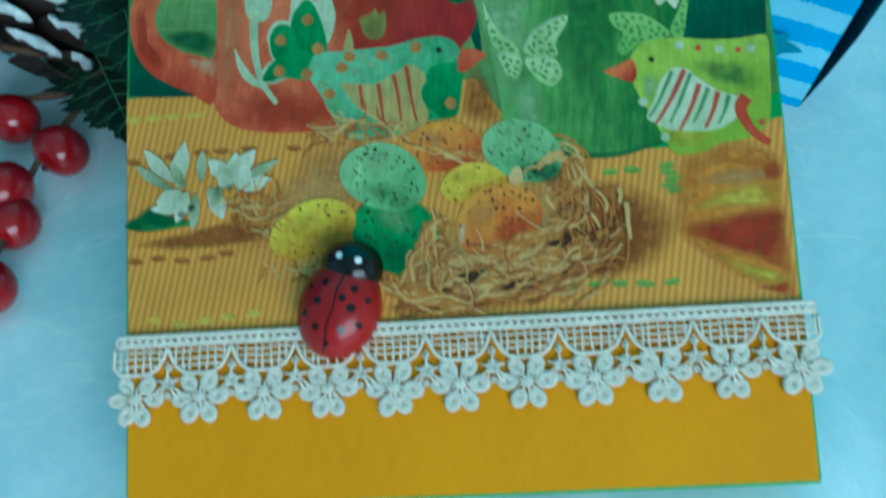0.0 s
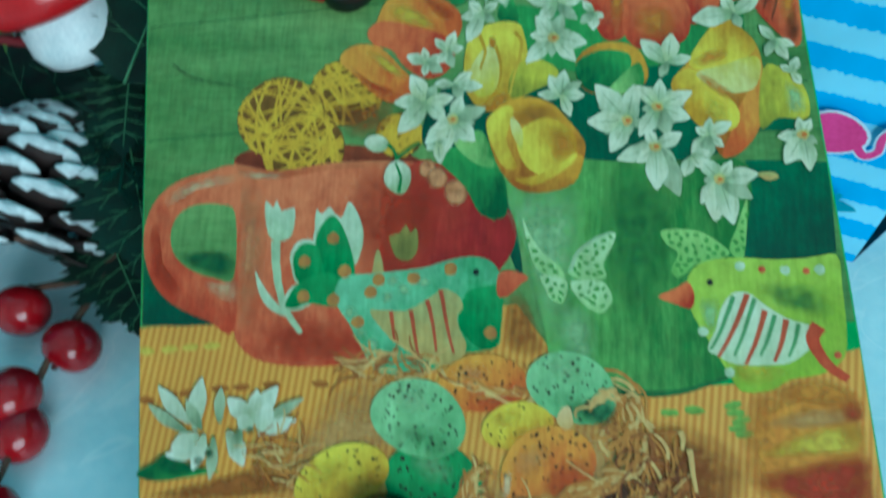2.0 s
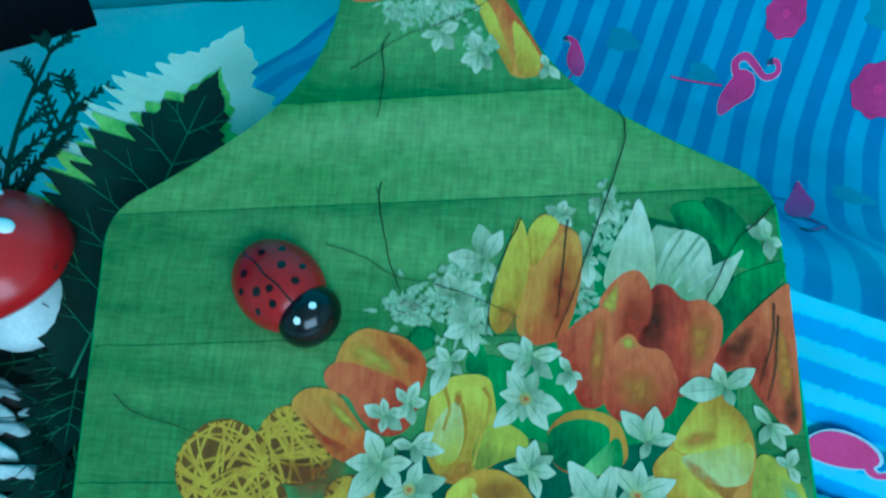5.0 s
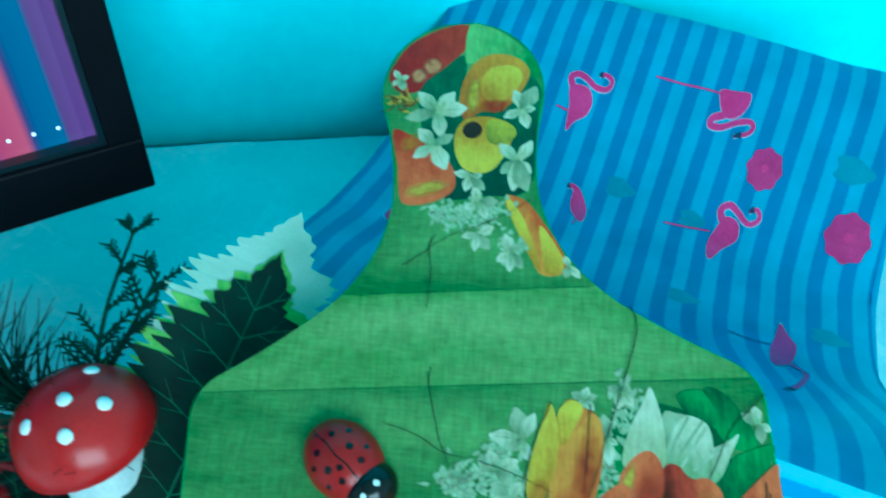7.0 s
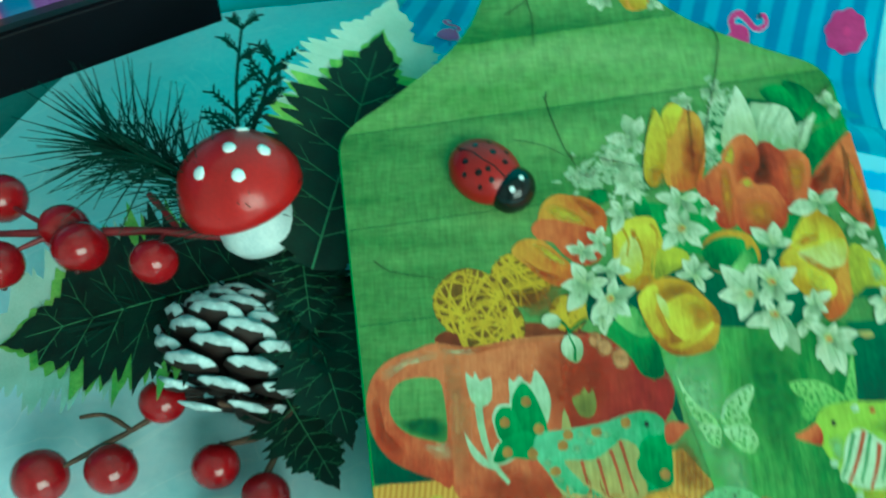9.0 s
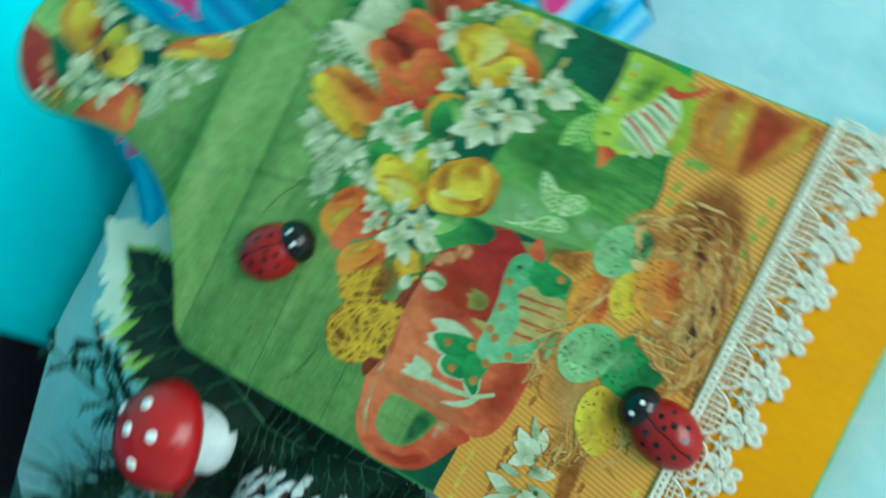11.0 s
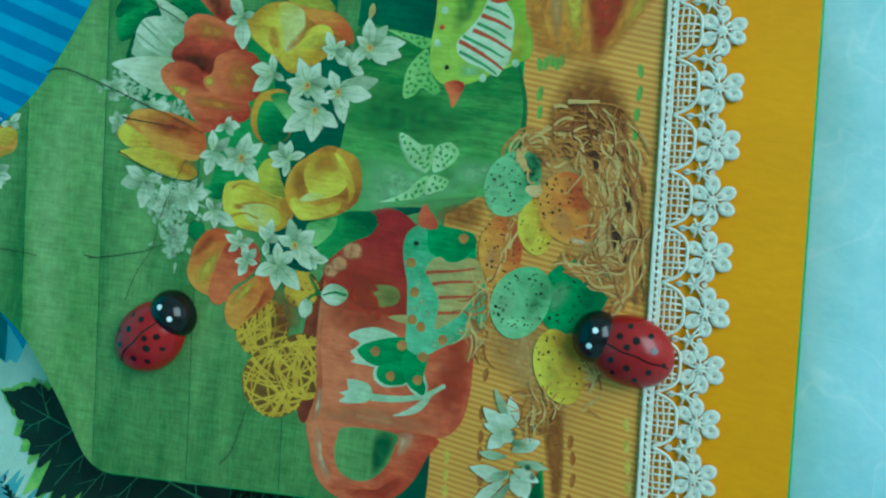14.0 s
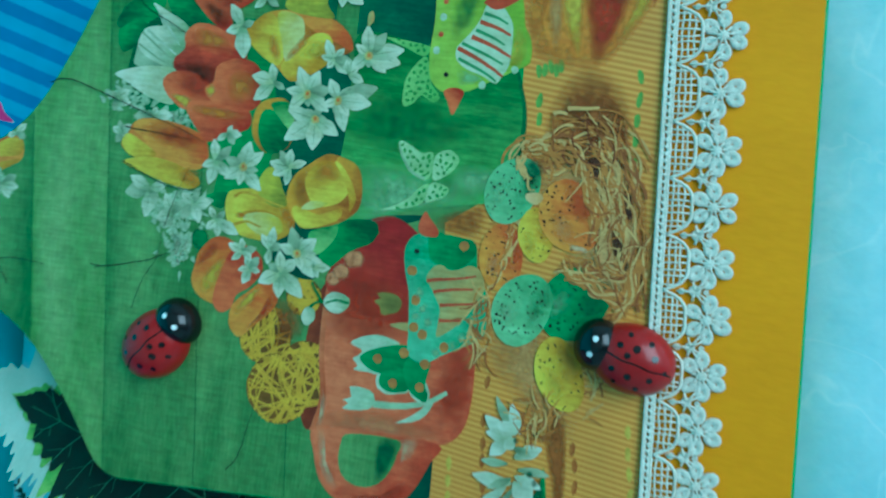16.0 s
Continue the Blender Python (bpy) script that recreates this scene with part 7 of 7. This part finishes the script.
first_berry = part("berry", berry_mesh(), [M_BERRY, M_BERRY_END], spray, smooth=True)
BERRIES = ((-23.6, 16.9, 6.6, 0.8), (-20.9, 15.6, 6.5, 0.78), (-20.0, 14.6, 6.6, 0.84), (-17.35, 14.2, 6.4, 0.72), (-22.7, 13.8, 6.4, 0.8),
           (-17.0, 10.6, 2.9, 0.72), (-21.0, 8.3, 1.5, 0.85), (-18.6, 8.6, 1.6, 0.8), (-15.1, 9.0, 1.1, 0.76), (-13.15, 7.95, 1.0, 0.76), (-14.2, 6.05, 1.3, 0.78), (-13.75, 5.1, 0.85, 0.74), (-13.6, 2.7, 1.0, 0.76))
for k, (x, y, z, r) in enumerate(BERRIES):
    m = Matrix.Translation((x * CM, y * CM, z * CM)) @ Euler((rng.uniform(-2.6, 2.6), rng.uniform(-2.6, 2.6), 0)).to_matrix().to_4x4() @ Matrix.Scale(r * 1.17, 4)
    if k == 0:
        first_berry.matrix_basis = m
    else:
        share("berry", first_berry.data, spray, m)


def holly(name, base, tip, width, cup, droop, cream=1.0, rot=0.0, spikes=6):
    """A cloth holly leaf: cream lower leaf, lime rim and dark upper leaf, with raised veins."""
    base, tip = Vector(base), Vector(tip)
    ax = (tip - base)
    ln = ax.length
    ax.normalize()
    side = ax.cross(Vector((0, 0, 1))).normalized()
    side = Matrix.Rotation(radians(rot), 3, ax) @ side
    up = side.cross(ax)

    def at(s, w, lift):
        return (base + ax * (s * ln) + side * (w * width) + up * (cup * w * w - droop * s * s + lift)) * CM

    def blade(scale, jag, lift, seed, sc=1.0, s0=0.0):
        bm = bmesh.new()
        n = 96
        mid = [bm.verts.new(at(s0 + (sc - s0) * k / n, 0, lift)) for k in range(n + 1)]
        for sd in (-1, 1):
            cols = []
            for k in range(n + 1):
                s = k / n
                w = math.sin(math.pi * min(1.0, s ** 0.75)) ** (0.7 if s < 0.45 else 0.7 + 0.9 * (s - 0.45)) if s < 1 else 0.0
                saw = 0.6 * ((s * spikes + 0.25 * sd + seed) % 1.0) + 0.4 * ((s * spikes * 3 + 0.4 * sd) % 1.0)
                w *= scale * (1 - jag * (1 - saw) * 1.0 + 0.10 * noise.noise(Vector((s * 9, sd, seed))) + 0.10 * noise.noise(Vector((s * 31, sd, seed))))
                cols.append([bm.verts.new(at(s0 + (sc - s0) * s, sd * max(w, 0.002) * f, lift + 0.05 * noise.noise(Vector((s * 6, f * 3 * sd, seed))))) for f in (0.5, 1.0)])
            for k in range(n):
                a, b = cols[k], cols[k + 1]
                q = [(mid[k], a[0], b[0], mid[k + 1]), (a[0], a[1], b[1], b[0])]
                for f in q:
                    bm.faces.new(f if sd < 0 else f[::-1])
        return bm

    ob = part(name, blade(1.36, 0.52, 0.12, 0.1, 0.97), M_LEAF, spray, "dark green jagged holly leaf of printed cloth", smooth=True)
    if cream:
        part("cream_backing", blade(1.36, 0.5, 0.0, 0.3, 1.14, 0.35), M_CREAM, ob, "cream jagged lower leaf", smooth=True)
        part("lime_rim", blade(1.42, 0.52, 0.06, 0.12, 0.985, 0.12), M_LIME, ob, smooth=True)
    bm = bmesh.new()
    for k in range(7):
        s = 0.12 + 0.105 * k
        for sd in (-1, 1):
            w = 0.85 * math.sin(math.pi * min(1.0, (s + 0.1) ** 0.8)) ** 0.75
            tube(bm, [at(s, 0, 0.15) / CM, at(s + 0.05, sd * w * 0.5, 0.16) / CM, at(s + 0.08, sd * w, 0.16) / CM], [0.02, 0.015, 0.01], 4)
            tube(bm, [at(s + 0.05, sd * w * 0.5, 0.16) / CM, at(s + 0.11, sd * w * 0.72, 0.16) / CM], [0.012, 0.007], 4)
            tube(bm, [at(s + 0.03, sd * w * 0.3, 0.16) / CM, at(s + 0.02, sd * w * 0.62, 0.16) / CM], [0.012, 0.007], 4)
    tube(bm, [at(k / 12 * 0.88, 0, 0.16) / CM for k in range(13)], [0.045 - 0.0028 * k for k in range(13)], 5)
    part("midrib", bm, M_VEIN, ob)
    return ob


holly("holly_leaf", (-11.7, 14.0, 6.4), (-9.5, 23.0, 10.8), 2.9, 0.5, 0.1)
holly("holly_leaf", (-13.6, 15.6, 4.4), (-23.6, 12.4, 3.4), 3.6, 0.5, 0.2)
holly("holly_leaf", (-12.4, 14.6, 5.2), (-9.9, 8.3, 3.6), 1.9, 0.3, 0.3, 0)
holly("holly_leaf", (-12.2, 15.4, 4.4), (-10.0, 11.8, 4.0), 2.0, 0.2, 0.2, 0)
holly("holly_leaf", (-13.6, 12.6, 1.8), (-10.4, 7.9, 1.3), 1.6, 0.2, 0.1, 0)
holly("holly_leaf", (-12.6, 16.6, 5.4), (-11.6, 12.0, 5.2), 1.5, 0.2, 0.2, 0)


def needles(name, line, count, length, spread_, sd):
    r = random.Random(sd)
    bm = bmesh.new()
    pts = bend(line, 8)
    tube(bm, pts, 0.09, 6, 1)
    for _ in range(count):
        i = r.randrange(len(pts) - 1)
        p = pts[i].lerp(pts[i + 1], r.random())
        d = (pts[min(i + 1, len(pts) - 1)] - pts[i]).normalized()
        o = Vector((r.uniform(-1, 1), r.uniform(-1, 1), r.uniform(-0.35, 0.6))).normalized()
        way = (d * r.uniform(0.3, 1.0) + o * spread_).normalized()
        l = length * r.uniform(0.6, 1.0)
        tube(bm, [p, p + way * l * 0.5 + Vector((0, 0, 0.1)), p + way * l], [0.035, 0.035, 0.012], 3)
    return part(name, bm, [M_NEEDLE, M_BARK], spray, "thin dark green plastic pine needles")


needles("pine_sprig", [(-13.4, 15.9, 6.6), (-15.5, 16.6, 7.4), (-17.4, 17.4, 8.1), (-19.3, 17.9, 8.4)], 340, 3.8, 0.7, 3)
needles("pine_sprig", [(-12.6, 16.0, 4.0), (-12.2, 14.6, 4.4), (-12.0, 13.2, 4.6)], 90, 2.6, 0.8, 5)
needles("pine_sprig", [(-13.0, 15.2, 3.0), (-16.0, 14.6, 3.4), (-19.0, 13.6, 3.6)], 120, 3.0, 0.9, 6)


def cedar(line, seed):
    r = random.Random(seed)
    bm = bmesh.new()
    pts = bend(line, 8)
    tube(bm, pts, [0.12 * (1 - 0.6 * k / len(pts)) for k in range(len(pts))], 6)
    for i in range(6, len(pts) - 1):
        for sd in (-1, 1):
            if r.random() < 0.5:
                continue
            d = (pts[i + 1] - pts[i]).normalized()
            s = d.cross(Vector((0, 0, 1))).normalized() * sd
            l = r.uniform(0.8, 2.0) * (1.1 - 0.6 * i / len(pts))
            q = [pts[i] + (d * 0.75 + s * 0.7).normalized() * l * f + Vector((0, 0, 0.15 * f)) for f in (0, 0.35, 0.7, 1.0)]
            tube(bm, q, [0.07, 0.06, 0.055, 0.03], 4)
            for f in (0.35, 0.55, 0.75, 0.95):
                for s2 in (-1, 1):
                    b = q[0].lerp(q[-1], f)
                    dd = (q[-1] - q[0]).normalized()
                    t2 = dd.cross(Vector((0, 0, 1))).normalized() * s2
                    tube(bm, [b, b + (dd * 0.7 + t2 * 0.7) * r.uniform(0.2, 0.42)], [0.055, 0.03], 4)
    return part("cedar_sprig", bm, M_NEEDLE, spray, "flat dark green artificial cedar sprig")


cedar([(-13.4, 15.6, 6.6), (-14.4, 17.4, 8.8), (-14.9, 19.8, 9.8), (-15.2, 23.3, 10.4)], 4)
cedar([(-14.4, 17.4, 8.8), (-13.9, 19.4, 9.6), (-13.7, 21.6, 10.1)], 9)
cedar([(-12.6, 15.0, 4.8), (-11.9, 13.2, 5.0), (-11.6, 11.2, 4.6)], 12)

# cone: spiral of frosted scales round a core
CONE = Matrix.Translation((-14.85 * CM, 12.2 * CM, 3.2 * CM)) @ Vector((0.16, 0.86, 0.34)).to_track_quat("Z", "Y").to_matrix().to_4x4() @ Matrix.Diagonal((1.14, 1.14, 0.92, 1))
cone = part("pine_cone", tube(bmesh.new(), [(0, 0, -1.5), (0, 0, -0.9), (0, 0, 0.8), (0, 0, 1.8)], [0.35, 0.8, 0.8, 0.25], 10), M_CONE, spray, "brown pine cone with white frosted scale tips", smooth=True)
cone.matrix_basis = CONE


def scale_mesh():
    """A woody scale: narrow at its root, rounded and thickened at its frosted tip."""
    bm = bmesh.new()
    n = 9
    top, low = [], []
    xs = (-1, -0.55, 0, 0.55, 1)
    for k in range(n + 1):
        s = k / n
        w = 0.16 + 0.36 * smooth(0.15, 0.7, s)
        w *= 1 if s < 0.72 else max(0.25, math.sqrt(max(0.0, 1 - ((s - 0.72) / 0.29) ** 2)))
        bow = 0.12 * s + 0.16 * smooth(0.6, 1.0, s)
        top.append([bm.verts.new((x * w * CM, s * CM, (bow + 0.05 * (1 - x * x)) * CM)) for x in xs])
        low.append([bm.verts.new((x * w * CM, s * CM, (bow - 0.05 - 0.13 * (1 - x * x) * smooth(0.2, 0.9, s)) * CM)) for x in xs])
    for k in range(n):
        for i in range(4):
            bm.faces.new((top[k][i], top[k][i + 1], top[k + 1][i + 1], top[k + 1][i])).material_index = 1 if k >= 8 else 0
            bm.faces.new((low[k][i], low[k + 1][i], low[k + 1][i + 1], low[k][i + 1])).material_index = 1 if k >= (8 if i in (1, 2) else 7) else 0
        for i in (0, 4):
            bm.faces.new((top[k][i], low[k][i], low[k + 1][i], top[k + 1][i])).material_index = 1 if k >= 7 else 0
    for i in range(4):
        bm.faces.new((top[n][i], top[n][i + 1], low[n][i + 1], low[n][i])).material_index = 1
    bmesh.ops.recalc_face_normals(bm, faces=bm.faces)
    return bm


first = None
for k in range(58):
    f = k / 57
    a = k * 2.39996
    z = -1.7 + 3.5 * f
    r = 0.35 + 0.55 * math.sin(math.pi * (0.2 + 0.75 * (1 - f))) ** 0.8
    size = 1.78 * (0.40 + 0.60 * math.sin(math.pi * min(1.0, 0.15 + 0.62 * (1 - f))))
    tilt = radians(-34 + 98 * f ** 0.75)
    m = Matrix.Rotation(a, 4, "Z") @ Matrix.Translation((0, r * CM, z * CM)) @ Matrix.Rotation(tilt, 4, "X") @ Matrix.Scale(size * rng.uniform(0.92, 1.06), 4)
    if first is None:
        first = part("scale", scale_mesh(), [M_CONE, M_FROST], cone, smooth=True)
        first.matrix_basis = m
    else:
        share("scale", first.data, cone, m)

# toadstool
AXIS = Vector((-0.30, 0.10, 0.95)).normalized()
TOAD = Matrix.Translation((-14.35 * CM, 16.2 * CM, 8.2 * CM)) @ AXIS.to_track_quat("Z", "Y").to_matrix().to_4x4()


def lathe(profile, n=40, wob=0.0):
    bm = bmesh.new()
    rings = [[bm.verts.new((r * CM * (1 + wob * noise.noise(Vector((math.cos(a) * 1.5, math.sin(a) * 1.5, z)))) * math.cos(a), r * CM * (1 + wob * noise.noise(Vector((math.cos(a) * 1.5, math.sin(a) * 1.5, z)))) * math.sin(a), z * CM)) for a in [2 * math.pi * k / n for k in range(n)]] for r, z in profile]
    for a, b in zip(rings, rings[1:]):
        for k in range(n):
            bm.faces.new((a[k], a[(k + 1) % n], b[(k + 1) % n], b[k]))
    bm.faces.new(rings[0][::-1])
    bm.faces.new(rings[-1])
    return bm


toad = part("toadstool", lathe([(0.8, -2.5), (1.35, -2.25), (1.58, -1.75), (1.5, -1.1), (1.25, -0.5), (1.1, 0.2)], 28, 0.06), M_STALK, spray, "red toadstool with white dots on a white stalk", smooth=True)
toad.matrix_basis = TOAD
part("cap", lathe([(0.7, 0.05), (1.5, -0.35), (2.0, -0.45), (2.25, -0.2), (2.24, 0.2), (2.05, 0.8), (1.68, 1.38), (1.15, 1.8), (0.5, 2.03), (0.05, 2.07)], 48, 0.05), M_CAP, toad, "glossy red domed cap", smooth=True)
def cap_radius(e):
    """Distance from the cap's middle to its skin, by elevation."""
    return 1.0 / math.sqrt((math.cos(e) / 2.26) ** 2 + (math.sin(e) / 2.08) ** 2)


for wx, wy, wz in ((-14.4, 16.0, 10.7), (-13.95, 15.0, 10.0), (-13.1, 16.2, 10.4), (-15.4, 15.1, 10.0), (-14.2, 17.6, 10.4)):
    nrm = (TOAD.inverted() @ (Vector((wx, wy, wz)) * CM)).normalized()
    e = math.asin(nrm.z)
    ob = part("dot", lathe([(0.23, -0.08), (0.23, 0.02), (0.15, 0.07), (0.02, 0.08)], 14, 0.12), M_WHITE, toad, smooth=True)
    ob.matrix_basis = Matrix.Translation(nrm * cap_radius(e) * CM) @ nrm.to_track_quat("Z", "Y").to_matrix().to_4x4()
